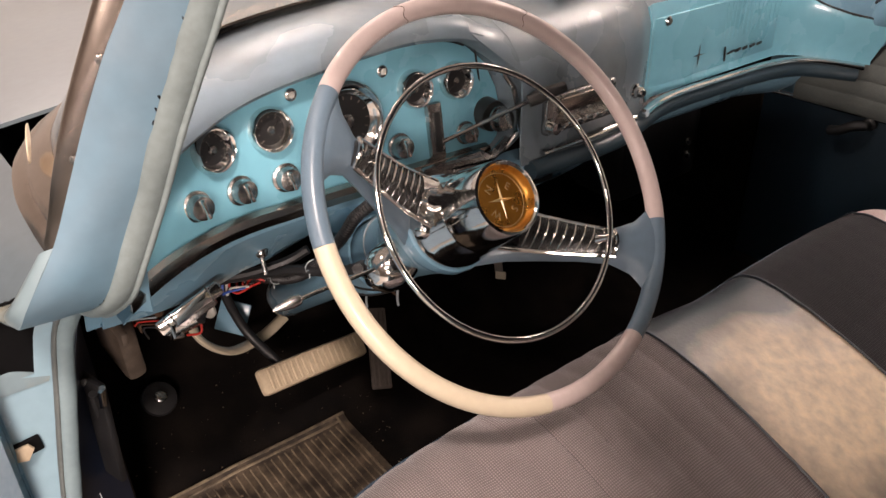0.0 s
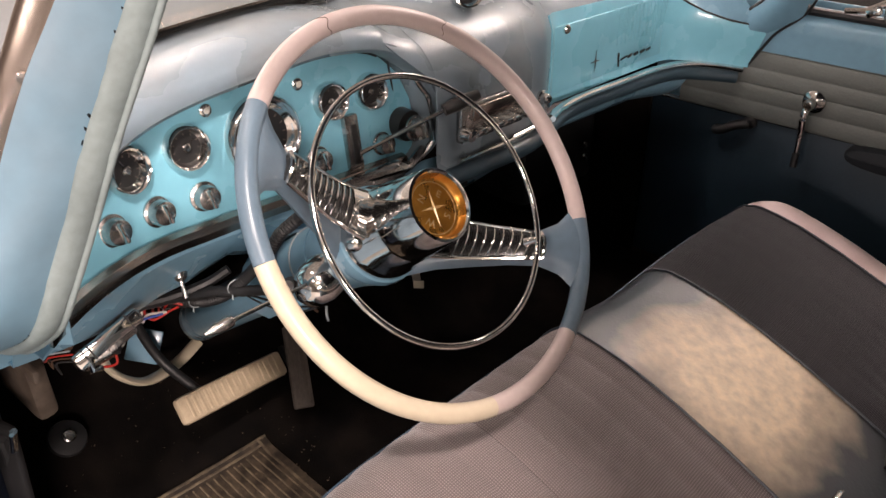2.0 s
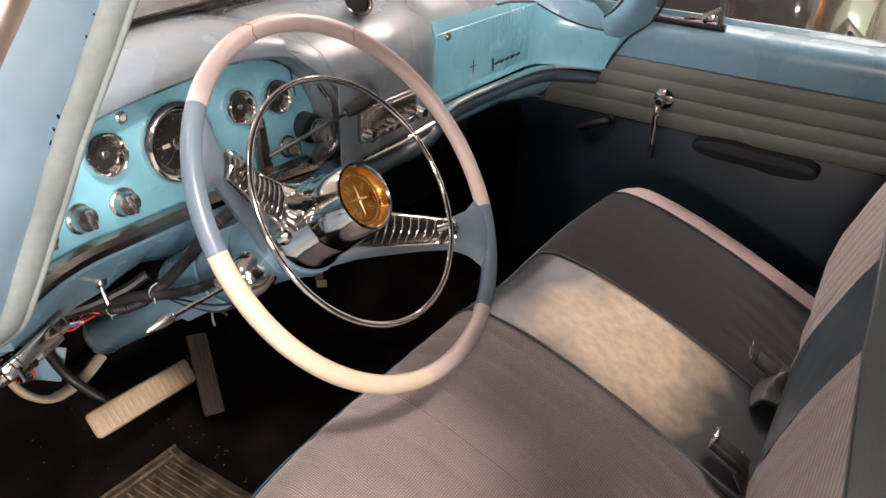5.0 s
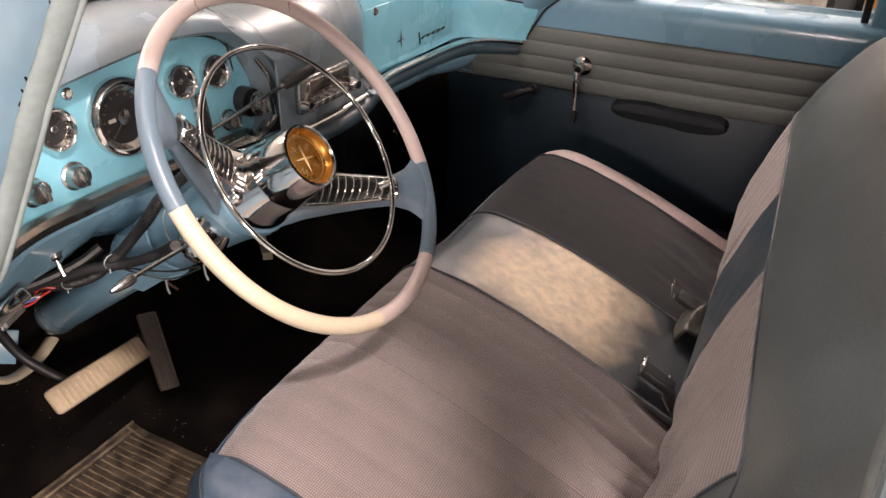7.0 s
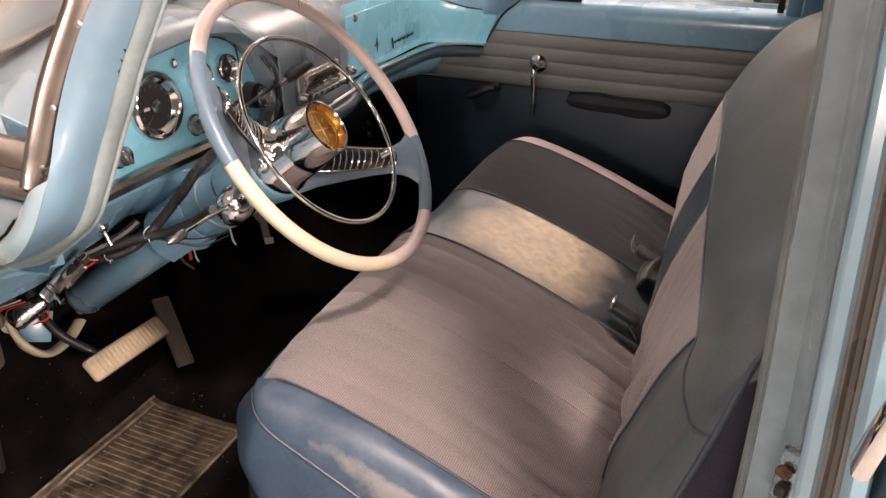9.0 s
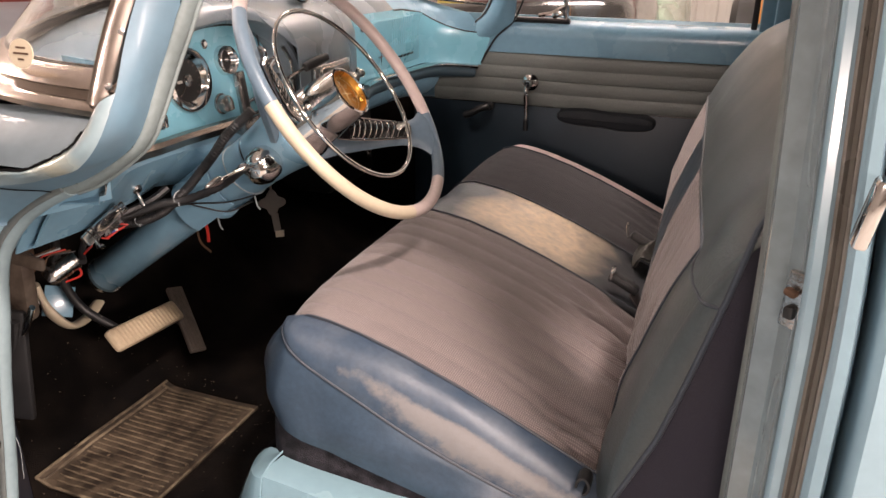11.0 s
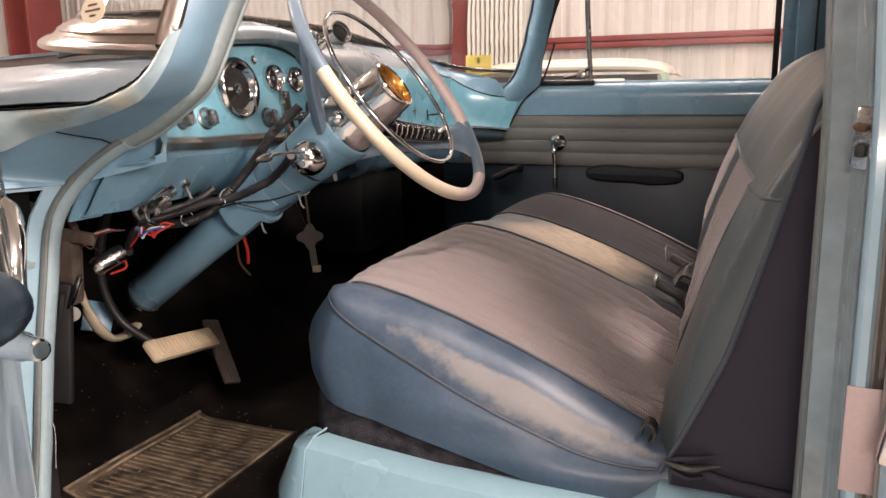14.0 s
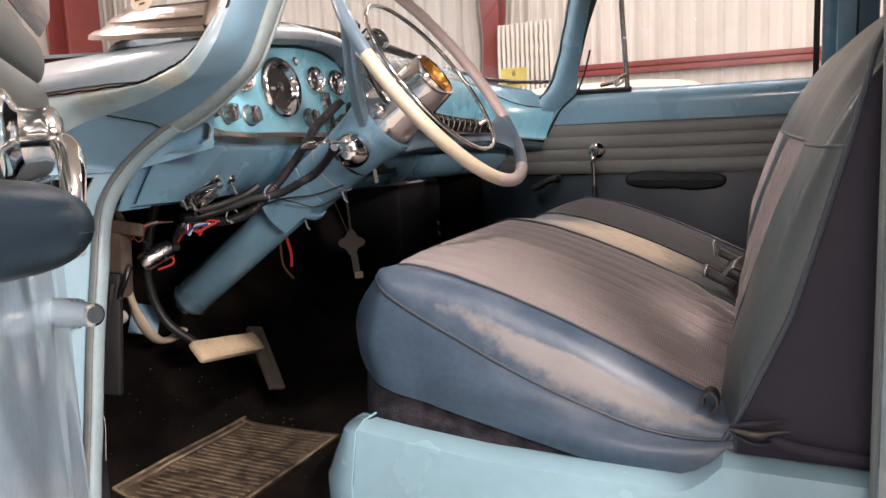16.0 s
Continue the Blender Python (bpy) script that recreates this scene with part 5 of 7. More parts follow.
# steering column
column = thing("steering_column", WC - WN * 0.4, "light blue steering column with chrome turn-signal housing", "steering column")
partw("bell", turned([(0.0, -0.215), (0.050, -0.215), (0.052, -0.19), (0.055, -0.165), (0.060, -0.14), (0.063, -0.128), (0.061, -0.119), (0, -0.119)], WM, 40), BODY, column)
partw("gap_ring", turned([(0.0, -0.222), (0.046, -0.222), (0.046, -0.213), (0, -0.213)], WM, 32), BLACK, column)
partw("jacket", turned([(0.0, -0.345), (0.044, -0.345), (0.048, -0.335), (0.049, -0.222), (0, -0.222)], WM, 40), BODY, column)
partw("collar", turned([(0.0, -0.352), (0.052, -0.352), (0.054, -0.346), (0.052, -0.340), (0, -0.340)], WM, 40), BODY, column)
partw("lower_tube", turned([(0.0, -0.70), (0.034, -0.70), (0.0375, -0.695), (0.0375, -0.35), (0, -0.35)], WM, 40), BODY, column)
partw("foot_clamp", turned([(0.0, -0.712), (0.030, -0.712), (0.0395, -0.708), (0.0395, -0.70), (0, -0.70)], WM, 32), PITTED, column)
# support bracket that hangs from the dash over the tube
partw("bracket", sheet(lambda s, a: WC - WN * s + (WM.to_3x3() @ Vector((0.056 * math.cos(a), 0.056 * math.sin(a), 0))), steps(0.30, 0.40, 4), steps(radians(20), radians(230), 14), 0.004), BODY, column)
# turn-signal housing on the near side
SD = (WM.to_3x3() @ Vector((-1, -0.25, 0))).normalized()
cap = partw("signal_housing", turned([(0, 0), (0.028, 0), (0.031, 0.012), (0.030, 0.03), (0.024, 0.045), (0.012, 0.054), (0, 0.056)], frame_of(WC - WN * 0.150 + SD * 0.050 + Vector((-0.02, 0, -0.02)), SD, WN), 32), CHROME, column, "chrome turn-signal housing")
partw("cap_screw", turned([(0, 0), (0.006, 0), (0.006, 0.003), (0, 0.004)], frame_of(WC - WN * 0.150 + SD * 0.105 + Vector((-0.02, 0, -0.02)), SD, WN), 16), PITTED, cap)
stalk = [WC - WN * 0.165 + SD * 0.075, Vector((0.208, 0.185, 0.930)), Vector((0.203, 0.150, 0.926)), Vector((0.201, 0.120, 0.923))]
lever = partw("signal_lever", tube(stalk[:3], 0.0027, 8), CHROME, column, "chrome signal lever")
partw("lever_knob", tube(spline([stalk[1].lerp(stalk[2], 0.85), stalk[2], stalk[3]], 10), [0.0035, 0.004, 0.005, 0.006, 0.0068, 0.0072, 0.007, 0.006, 0.0045, 0.002], 12), PITTED, lever)
# cable ties
for s, wide in ((0.262, 0.0495), (0.360, 0.0390)):
    loop = [WC - WN * s + (WM.to_3x3() @ Vector((wide * math.cos(a), wide * math.sin(a), 0))) for a in steps(0, 2 * math.pi, 33)[:-1]]
    t_ = partw("cable_tie", tube(loop, 0.0012, 6, True), TIE, column, "pale cable tie")
    end = loop[22]
    partw("tie_tail", tube([end, end + Vector((0.012, -0.01, -0.018)), end + Vector((0.02, -0.014, -0.022))], 0.0016, 6), TIE, t_)


# ---- dashboard ----
dash = thing("dashboard", (0, 0.75, 0.95), "blue painted steel dashboard with round gauges and chrome trim", "dashboard")
ARC = [(0.02, 1.035), (0.06, 1.052), (0.108, 1.067), (0.183, 1.087), (0.262, 1.101), (0.381, 1.112), (0.45, 1.115), (0.52, 1.109), (0.565, 1.092), (0.597, 1.062), (0.615, 1.02), (0.62, 0.975), (0.605, 0.945), (0.57, 0.925)]


def panel_x(y, z):
    """The panel leans: its foot and its near end come towards the driver."""
    return 0.012 * (1.05 - z) / 0.07 + 2.0 * max(0.0, 0.22 - y) ** 2


def panel_at(y, v):
    zt = lerp(ARC[:12], y)
    zb = lerp([(-0.02, 0.962), (0.08, 0.945), (0.16, 0.928), (0.5, 0.918), (0.57, 0.922), (0.605, 0.942), (0.6195, 0.97)], y)
    z = zb + (zt - zb) * v
    return (panel_x(y, z), y, z)


panel = partw("gauge_panel", sheet(panel_at, steps(-0.02, 0.55, 40) + steps(0.56, 0.6195, 14), steps(0, 1, 14), 0.006), PANEL, dash, "bright blue instrument panel")
ARCS = [tuple(p)[:2] for p in spline([(a, b, 0) for a, b in ARC], 64)]
HOODP_ = [(-0.005, 0.0), (0.012, 0.0015), (0.030, 0.004), (0.036, 0.010), (0.035, 0.020), (0.026, 0.032), (0.0, 0.042), (-0.05, 0.048), (-0.11, 0.048), (-0.15, 0.044)]


def hood(i, k):
    """Hooded upper dash over the instruments."""
    y, z = ARCS[int(i)]
    nx = Vector((0, (y - 0.33) * 0.8, (z - 0.90) * 1.5)).normalized()
    nx = Vector((0, 0, 1)).lerp(nx, lerp([(0.33, 0.0), (0.50, 0.75), (0.58, 1.0)], y)).normalized()
    o = HOODP_[int(k)]
    deep = lerp([(0.45, 1.0), (0.6, 1.5), (0.62, 1.6)], y)
    return Vector((o[0] * (deep if o[0] > 0 else 1) + (panel_x(y, z) if z > 1.0 else 0), y, z)) + nx * o[1]


SPLIT = next(i for i, p in enumerate(ARCS) if p[0] > 0.56)
partw("hood", sheet(hood, range(0, next(i for i, p in enumerate(ARCS) if p[0] > 0.53) + 1), range(len(HOODP_)), 0.003), HOODP, dash, "slate blue hood")
partw("hood_end", sheet(lambda i, k: hood(i, k), range(next(i for i, p in enumerate(ARCS) if p[0] > 0.53), 64), range(5), 0.003), HOODP, dash, "slate blue hood end")
partw("hood_welt", tube([(0.004 + panel_x(y, z), y, z - 0.001) for y, z in ARCS[:SPLIT]], 0.0022, 6), BLACK, dash, "dark welt")
partw("hood_chrome", tube([(0.052, 0.585, 1.065), (0.056, 0.606, 1.035), (0.057, 0.617, 0.995), (0.056, 0.616, 0.962), (0.05, 0.598, 0.938), (0.045, 0.57, 0.924), (0.042, 0.545, 0.917)], 0.004, 8), CHROME, dash, "chrome edge")
partw("panel_gap", tube(spline([(0.001, 0.577, 1.085), (0.001, 0.586, 1.03), (0.001, 0.588, 0.98), (0.001, 0.586, 0.925)], 14), 0.0016, 6), BLACK, panel)


def right_dash(y, k):
    """Centre and passenger face above the chrome ledge."""
    b = lerp([(0.60, 0.078), (0.80, 0.075), (0.90, 0.055), (0.96, 0.02), (0.99, 0.0), (1.39, 0.0), (1.42, 0.008), (1.45, 0.035), (1.475, 0.072), (1.50, 0.118), (1.53, 0.188)], y)
    top = lerp([(0.6, 0.0), (0.95, 0.0), (1.3, -0.008), (1.42, -0.024), (1.45, -0.046), (1.475, -0.066), (1.50, -0.081), (1.53, -0.09)], y)
    slant = max(0.0, b) * lerp([(1.39, 0.0), (1.45, 0.2)], y)
    pts = [(b + 0.004, 0.915), (b, 0.93), (b, 0.97), (b, 1.02), (b - 0.002, 1.06), (b - 0.012, 1.085), (b - 0.035, 1.108 + top), (b - 0.08, 1.128 + top * 0.8), (min(b - 0.11, -0.08), 1.145 + top * 0.5), (min(b - 0.16, -0.145), 1.155 + top * 0.3)]
    x, z = pts[int(k)]
    if k < 6:
        f = (z - 0.915) / 0.17
        z = 0.915 + f * (0.17 + top) - lerp([(1.42, 0.0), (1.53, 0.012)], y) * (1 - f)
        x -= slant * (1 - f)
    return (x, y, z)


YS = steps(0.605, 0.97, 16)
partw("centre_face", sheet(right_dash, YS, range(10), 0.003), HOODP, dash, "slate blue centre")
BR = next(i for i, p in enumerate(ARCS) if p[0] > 0.53)
partw("hood_bridge", sheet(lambda f, k: hood(BR, k).lerp(Vector(right_dash(0.6055, k)), f * f * (3 - 2 * f)) - Vector((0, 0, 0.0015 * math.sin(math.pi * f))), steps(0, 1, 14), range(4, 10), 0.003), HOODP, dash)
far = partw("far_face", sheet(right_dash, steps(0.972, 1.35, 16) + steps(1.365, 1.53, 18), range(6), 0.003), PANEL, dash, "bright blue passenger side")
partw("far_top", sheet(right_dash, steps(0.972, 1.26, 12), range(5, 10), 0.003), HOODP, dash, "slate blue top")
partw("far_top", sheet(right_dash, steps(1.26, 1.35, 6) + steps(1.365, 1.53, 18), range(5, 10), 0.003), BODY, dash, "blue far corner")
partw("far_welt", tube([Vector(right_dash(y, 5)) + Vector((0.002, 0, 0)) for y in steps(1.25, 1.53, 26)], 0.003, 6), BLACK, dash)
# lower trim strip and lower dash
partw("trim_strip", sheet(lambda y, k: ([0.004, 0.016, 0.02, 0.016, 0.004][int(k)] + panel_x(y, 0.94), y, [0.952, 0.950, 0.942, 0.930, 0.926][int(k)] + 0.012 * max(0, 0.22 - y) * 5 - 0.03 * max(0, y - 0.3)), steps(-0.01, 0.58, 24), range(5), 0.002), STAIN, dash, "stained metal trim strip")
LOWD = [(0.012, 0.928), (0.04, 0.920), (0.055, 0.905), (0.058, 0.885), (0.055, 0.862), (0.045, 0.845), (0.0, 0.838), (-0.08, 0.838)]
SEALX = [(0.80, -0.016), (0.85, -0.012), (0.91, 0.03), (0.953, 0.10)]


def lower_dash(y, k):
    """Rolled lower edge of the dash; its near end bends back to the door pillar."""
    x, z = LOWD[int(k)]
    z -= lerp([(0.0, -0.008), (0.3, 0.0), (0.6, 0.016), (1.5, 0.035)], y)
    x += lerp([(0.12, -0.012), (0.2, -0.008), (0.28, 0.0), (0.6, 0.0), (0.68, 0.015), (0.80, 0.0), (0.92, -0.04), (1.0, -0.06), (1.40, -0.06), (1.5, -0.02)], y)
    x -= lerp([(0.2, 0.0), (0.3, 1.0)], y) * (0.0, 0.004, 0.012, 0.022, 0.034, 0.044, 0.03, 0.0)[int(k)]
    x += lerp([(0.04, 0.0), (0.12, -0.040), (0.18, -0.066), (0.30, -0.056), (0.38, 0.0)], y) * (0.0, 0.2, 0.55, 0.85, 1.0, 1.05, 1.1, 1.1)[int(k)]
    w = lerp([(-0.02, 1.0), (0.06, 0.75), (0.16, 0.3), (0.26, 0.0)], y)
    near = lerp(SEALX, z) + 0.012 - (0.05 if k == 6 else 0.11 if k == 7 else 0.0)
    x = x + (near - x) * w
    if k == 0:
        x = max(x, panel_x(y, 0.94) + 0.002)
    return (x, y, z)


partw("lower_dash", sheet(lower_dash, steps(-0.022, 0.28, 18) + steps(0.30, 1.52, 30), range(len(LOWD)), 0.003), BODY, dash)
# The roll's dark colour stands in for shade below the chrome strip.
partw("ledge_roll", tube(spline([(0.085, 0.62, 0.905), (0.09, 0.80, 0.905), (0.075, 0.89, 0.912), (0.045, 0.98, 0.908), (0.03, 1.1, 0.902), (0.028, 1.3, 0.895), (0.045, 1.41, 0.892), (0.085, 1.47, 0.886), (0.135, 1.52, 0.879)], 40), 0.015, 12), SHADOWBLUE, dash, "ledge roll with shade painted in")
partw("chrome_ledge", tube(spline([(0.085, 0.885, 0.934), (0.055, 0.96, 0.928), (0.04, 1.05, 0.924), (0.034, 1.2, 0.918), (0.032, 1.33, 0.914), (0.048, 1.42, 0.911), (0.09, 1.475, 0.905), (0.146, 1.522, 0.897)], 40), 0.0095, 10, flat=0.8), CHROME, dash, "chrome ledge strip")

# glove box door with flutes, lock, star and lettering bars
glove = partw("glove_door", block((0.006, 0.46, 0.128), pose(0.0015, 1.205, 0.996), 0.002), PANEL, dash, "bright blue glove box door")
partw("lock", turned([(0, 0), (0.009, 0), (0.009, 0.004), (0.006, 0.007), (0.0, 0.007)], frame_of((0.004, 1.026, 1.052), (1, 0, 0)), 20), CHROME, glove, "chrome lock")
for i in range(15):
    partw("flute", tube([(0.0035, 1.212 + 0.015 * i, 0.985), (0.0035, 1.212 + 0.015 * i, 1.056)], 0.0022, 6), PANEL, glove)
st = bmesh.new()
for a, L in ((0, 0.02), (90, 0.024), (180, 0.02), (270, 0.024)):
    d = Vector((0, math.cos(radians(a)), math.sin(radians(a))))
    q = Vector((0, -d.z, d.y))
    vs = [st.verts.new(Vector((0.007, 1.133, 0.969)) + p) for p in (d * L, q * 0.0022, -q * 0.0022, Vector((0.002, 0, 0)))]
    st.faces.new((vs[0], vs[1], vs[3]))
    st.faces.new((vs[0], vs[3], vs[2]))
    st.faces.new((vs[0], vs[2], vs[1]))
partw("star_badge", st, BADGE, glove, "dark chrome star badge", 0)
for y, w, h in ((1.218, 0.004, 0.030), (1.238, 0.024, 0.004), (1.262, 0.018, 0.006), (1.286, 0.016, 0.006), (1.312, 0.018, 0.006), (1.336, 0.018, 0.005)):
    partw("script_bar", block((0.003, w, h), pose(0.008, y, 0.955 + 0.0 * y, 8, 0, 0), 0.001), BADGE, glove, "dark chrome script bar")


# instruments
def gauge(y, z, r, marks, hand):
    m = frame_of((panel_x(y, z) + 0.001, y, z), (1, 0.3 if y < 0.2 else 0.0, 0.12))
    g = partw("gauge", turned([(r * 0.62, -0.001), (r * 0.70, 0.002), (r * 0.80, 0.009), (r * 0.86, 0.0125), (r * 0.94, 0.0145), (r * 1.02, 0.011), (r * 1.06, 0.004), (r * 1.06, -0.003), (r * 0.62, -0.003)], m, 44), CHROME, dash, "round black gauge with deep chrome bezel")
    partw("dial", turned([(0, 0.0012), (r * 0.70, 0.0016), (r * 0.79, 0.0075), (r * 0.80, 0.0070), (r * 0.72, -0.001), (0, -0.001)], m, 44), DIAL, g, "black dial")
    for i in range(marks):
        a = radians(225 - 270 * i / (marks - 1))
        partw("mark", block((r * 0.08, r * 0.03, 0.0008), m @ pose(r * 0.60 * math.cos(a), r * 0.60 * math.sin(a), 0.0019, 0, 0, math.degrees(a)), 0), PEDALD, g)
    a = radians(hand)
    partw("needle", block((r * 0.5, r * 0.03, 0.001), m @ pose(r * 0.28 * math.cos(a), r * 0.28 * math.sin(a), 0.0035, 0, 0, hand), 0), STAIN, g)
    partw("boss", turned([(0, 0.002), (r * 0.2, 0.002), (r * 0.2, 0.005), (r * 0.14, 0.007), (0, 0.0075)], m, 24), PITTED, g)
    return g


for y, z, r, n, a in ((0.151, 1.046, 0.0285, 9, 120), (0.235, 1.047, 0.0285, 9, 40), (0.463, 1.050, 0.0265, 7, 200), (0.538, 1.047, 0.0265, 7, 220)):
    gauge(y, z, r, n, a)
sp = gauge(0.346, 1.031, 0.0545, 13, 225)
for i, (w, yy) in enumerate(((0.030, -0.022), (0.012, -0.034), (0.012, 0.0))):
    partw("print_bar", block((w, 0.005, 0.0008), frame_of((0.0065, 0.346 + (0.02 if i == 1 else 0 if i == 0 else -0.02), 1.031 + yy), (1, 0, 0.12)), 0), WHITEW, sp)


def knob(x, y, z, r, label="chrome dash knob"):
    m = frame_of((x + panel_x(y, z), y, z), (1, 0.2 if y < 0.2 else 0, 0.12))
    k = partw("knob", turned([(r * 1.12, 0), (r * 1.12, 0.003), (r * 0.95, 0.005), (r * 0.9, 0.014), (r * 0.84, 0.018), (r * 0.5, 0.0205), (0, 0.021)], m, 28), PITTED, dash, label)
    partw("grip_bar", block((r * 0.36, r * 1.5, 0.012), m @ pose(0, 0, 0.021, 0, 0, 12), 0.003), CHROME, k)
    return k


for y, z in ((0.112, 0.99), (0.177, 0.984), (0.243, 0.981), (0.425, 0.976)):
    knob(0.0, y, z, 0.0175)
knob(0.0, 0.546, 0.966, 0.016)
knob(0.03, 0.592, 0.985, 0.018)
partw("knob_pad", turned([(0, 0), (0.026, 0), (0.024, 0.03), (0, 0.031)], frame_of((0.0, 0.592, 0.985), (1, 0, 0)), 24), DIAL, dash)
for y, z in ((0.272, 1.084), (0.414, 1.085)):
    s_ = partw("indicator_lamp", turned([(0.0085, 0), (0.0085, 0.003), (0.006, 0.005), (0.0, 0.0055)], frame_of((panel_x(y, z) + 0.001, y, z), (1, 0, 0.1)), 20), CHROME, dash, "small chrome indicator lamp")
    partw("lens", turned([(0, 0.005), (0.0045, 0.005), (0.003, 0.0075), (0, 0.008)], frame_of((panel_x(y, z) + 0.001, y, z), (1, 0, 0.1)), 14), WHITEW, s_)

# drive selector: slotted plate and lever
plate = partw("selector_plate", block((0.012, 0.026, 0.085), pose(0.018, 0.487, 0.985, 0, -8, 0), 0.004), PITTED, dash, "pitted chrome selector plate")
partw("selector_slot", block((0.004, 0.010, 0.06), pose(0.0255, 0.487, 0.985, 0, -8, 0), 0.001), DIAL, plate)
lev = partw("selector_lever", tube(spline([(0.026, 0.492, 0.968), (0.052, 0.535, 0.990), (0.082, 0.595, 1.016), (0.092, 0.616, 1.024)], 14), 0.0035, 8), CHROME, dash, "chrome selector lever")
partw("lever_grip", tube([(0.088, 0.608, 1.021), (0.094, 0.622, 1.026), (0.102, 0.645, 1.033), (0.108, 0.662, 1.037)], [0.009, 0.0105, 0.0095, 0.008], 12), DIAL, lev, "dark plastic grip")
partw("column_bracket", block((0.05, 0.12, 0.03), pose(0.03, 0.50, 0.925, 0, -20, 0), 0.008), PITTED, dash, "dull chrome column bracket")
partw("column_bracket", tube([(0.03, 0.44, 0.93), (0.05, 0.5, 0.938), (0.05, 0.57, 0.932), (0.04, 0.61, 0.945)], 0.008, 8), PITTED, dash)

# radio
radio = thing("car_radio", (0.085, 0.72, 0.98), "chrome-fronted push-button car radio set in the dash", "radio")
partw("face", block((0.014, 0.155, 0.062), pose(0.084, 0.722, 0.986), 0.005), PITTED, radio, "pitted chrome face")
partw("dial_window", block((0.004, 0.118, 0.024), pose(0.0925, 0.728, 0.999), 0.002), STAIN, radio, "amber-brown dial window")
for i in range(5):
    partw("push_button", block((0.014, 0.0185, 0.011), pose(0.095, 0.682 + 0.0215 * i, 0.969), 0.003), CHROME, radio, "chrome push button")
for y in (0.651, 0.80):
    partw("tuning_knob", turned([(0.013, 0), (0.013, 0.006), (0.010, 0.012), (0.009, 0.02), (0, 0.021)], frame_of((0.088, y, 0.972), (1, 0, 0)), 20), CHROME, radio)
partw("cigar_lighter", turned([(0.013, 0), (0.013, 0.004), (0.010, 0.006), (0.009, 0.016), (0.006, 0.02), (0, 0.021)], frame_of((0.06, 0.885, 0.968), (1, 0, 0)), 20), CHROME, dash, "chrome lighter knob")
partw("centre_strip", tube([(0.092, 0.64, 0.930), (0.092, 0.74, 0.930), (0.088, 0.86, 0.934)], 0.004, 8), CHROME, dash, "chrome strip")
# chrome swivel lamp on the dash top
spot = thing("dash_lamp", (0.0, 0.765, 1.13), "round chrome lamp cup standing on the dash top", "lamp")
pm = frame_of((-0.012, 0.762, 1.155), (0.85, -0.35, 0.4))
partw("cup", turned([(0, -0.03), (0.015, -0.026), (0.024, -0.012), (0.027, 0.004), (0.027, 0.010), (0.024, 0.011), (0.023, 0.002), (0, -0.004)], pm, 32), CHROME, spot)
partw("lens", turned([(0, 0.003), (0.012, 0.002), (0.022, 0.0), (0.022, -0.003), (0, -0.003)], pm, 24), DIAL, spot)
partw("foot", tube([(-0.03, 0.765, 1.115), (-0.022, 0.764, 1.14)], 0.009, 10), CHROME, spot)


# ---- pedals and mat ----
brake = thing("brake_pedal", (-0.147, 0.322, 0.53), "worn cream rubber brake pedal on a curved arm", "pedal")
bx = Vector((-0.039, 0.226, -0.043)).normalized()
bd = Vector((0.029, 0.0, -0.033)).normalized()
bn = bx.cross(bd).normalized()
bn = bn if bn.x > 0 else -bn
bpm = frame_of((-0.147, 0.322, 0.531), bn, bx)
pad = partw("pad", block((0.235, 0.048, 0.018), bpm, 0.008), PEDAL, brake, "worn cream rubber pad")
for i in range(17):
    partw("tread_rib", block((0.0055, 0.036, 0.004), bpm @ pose(-0.098 + 0.0122 * i, 0, 0.0095), 0.0015), PEDAL, pad)
partw("arm", tube(spline([(-0.16, 0.19, 0.86), (-0.215, 0.205, 0.76), (-0.235, 0.215, 0.68), (-0.22, 0.235, 0.60), (-0.165, 0.265, 0.545)], 24), 0.0085, 10), BLACK, brake, "black steel arm")
gas = thing("accelerator_pedal", (-0.19, 0.483, 0.458), "grey ribbed rubber accelerator pedal", "pedal")
gd = (Vector((-0.142, 0.458, 0.397)) - Vector((-0.236, 0.512, 0.519))).normalized()
gm = frame_of((-0.189, 0.485, 0.458), Vector((0.76, -0.0, 0.60)), gd)
gp = partw("pad", block((0.162, 0.042, 0.012), gm, 0.004), PEDALD, gas)
for i in range(4):
    partw("tread_rib", block((0.15, 0.005, 0.003), gm @ pose(0, -0.014 + 0.0095 * i, 0.007), 0.001), PEDALD, gp)
partw("rod", tube([(-0.20, 0.48, 0.45), (-0.25, 0.49, 0.47)], 0.008, 8), BLACK, gas)
dim = thing("dimmer_switch", (-0.262, 0.075, 0.515), "round foot dimmer switch with a metal button", "switch")
dmn = Vector((0.65, 0.1, 0.75))
partw("grommet", turned([(0, 0), (0.032, 0), (0.030, 0.006), (0.014, 0.010), (0, 0.010)], frame_of((-0.272, 0.075, 0.495), dmn), 28), BLACK, dim, "black rubber grommet")
partw("button", turned([(0, 0.008), (0.011, 0.008), (0.011, 0.018), (0.008, 0.020), (0, 0.018)], frame_of((-0.272, 0.075, 0.495), dmn), 20), PITTED, dim)

mat_ = thing("floor_mat", (-0.05, 0.25, 0.31), "worn brown black ribbed rubber floor mat", "floor mat")
MX0, MX1, MY0, MY1 = -0.172, 0.062, 0.028, 0.382
rng = random.Random(11)
bumps = [(rng.uniform(MX0, MX1), rng.uniform(MY0, MY1), rng.uniform(0.02, 0.05), rng.uniform(-0.002, 0.003)) for _ in range(26)]


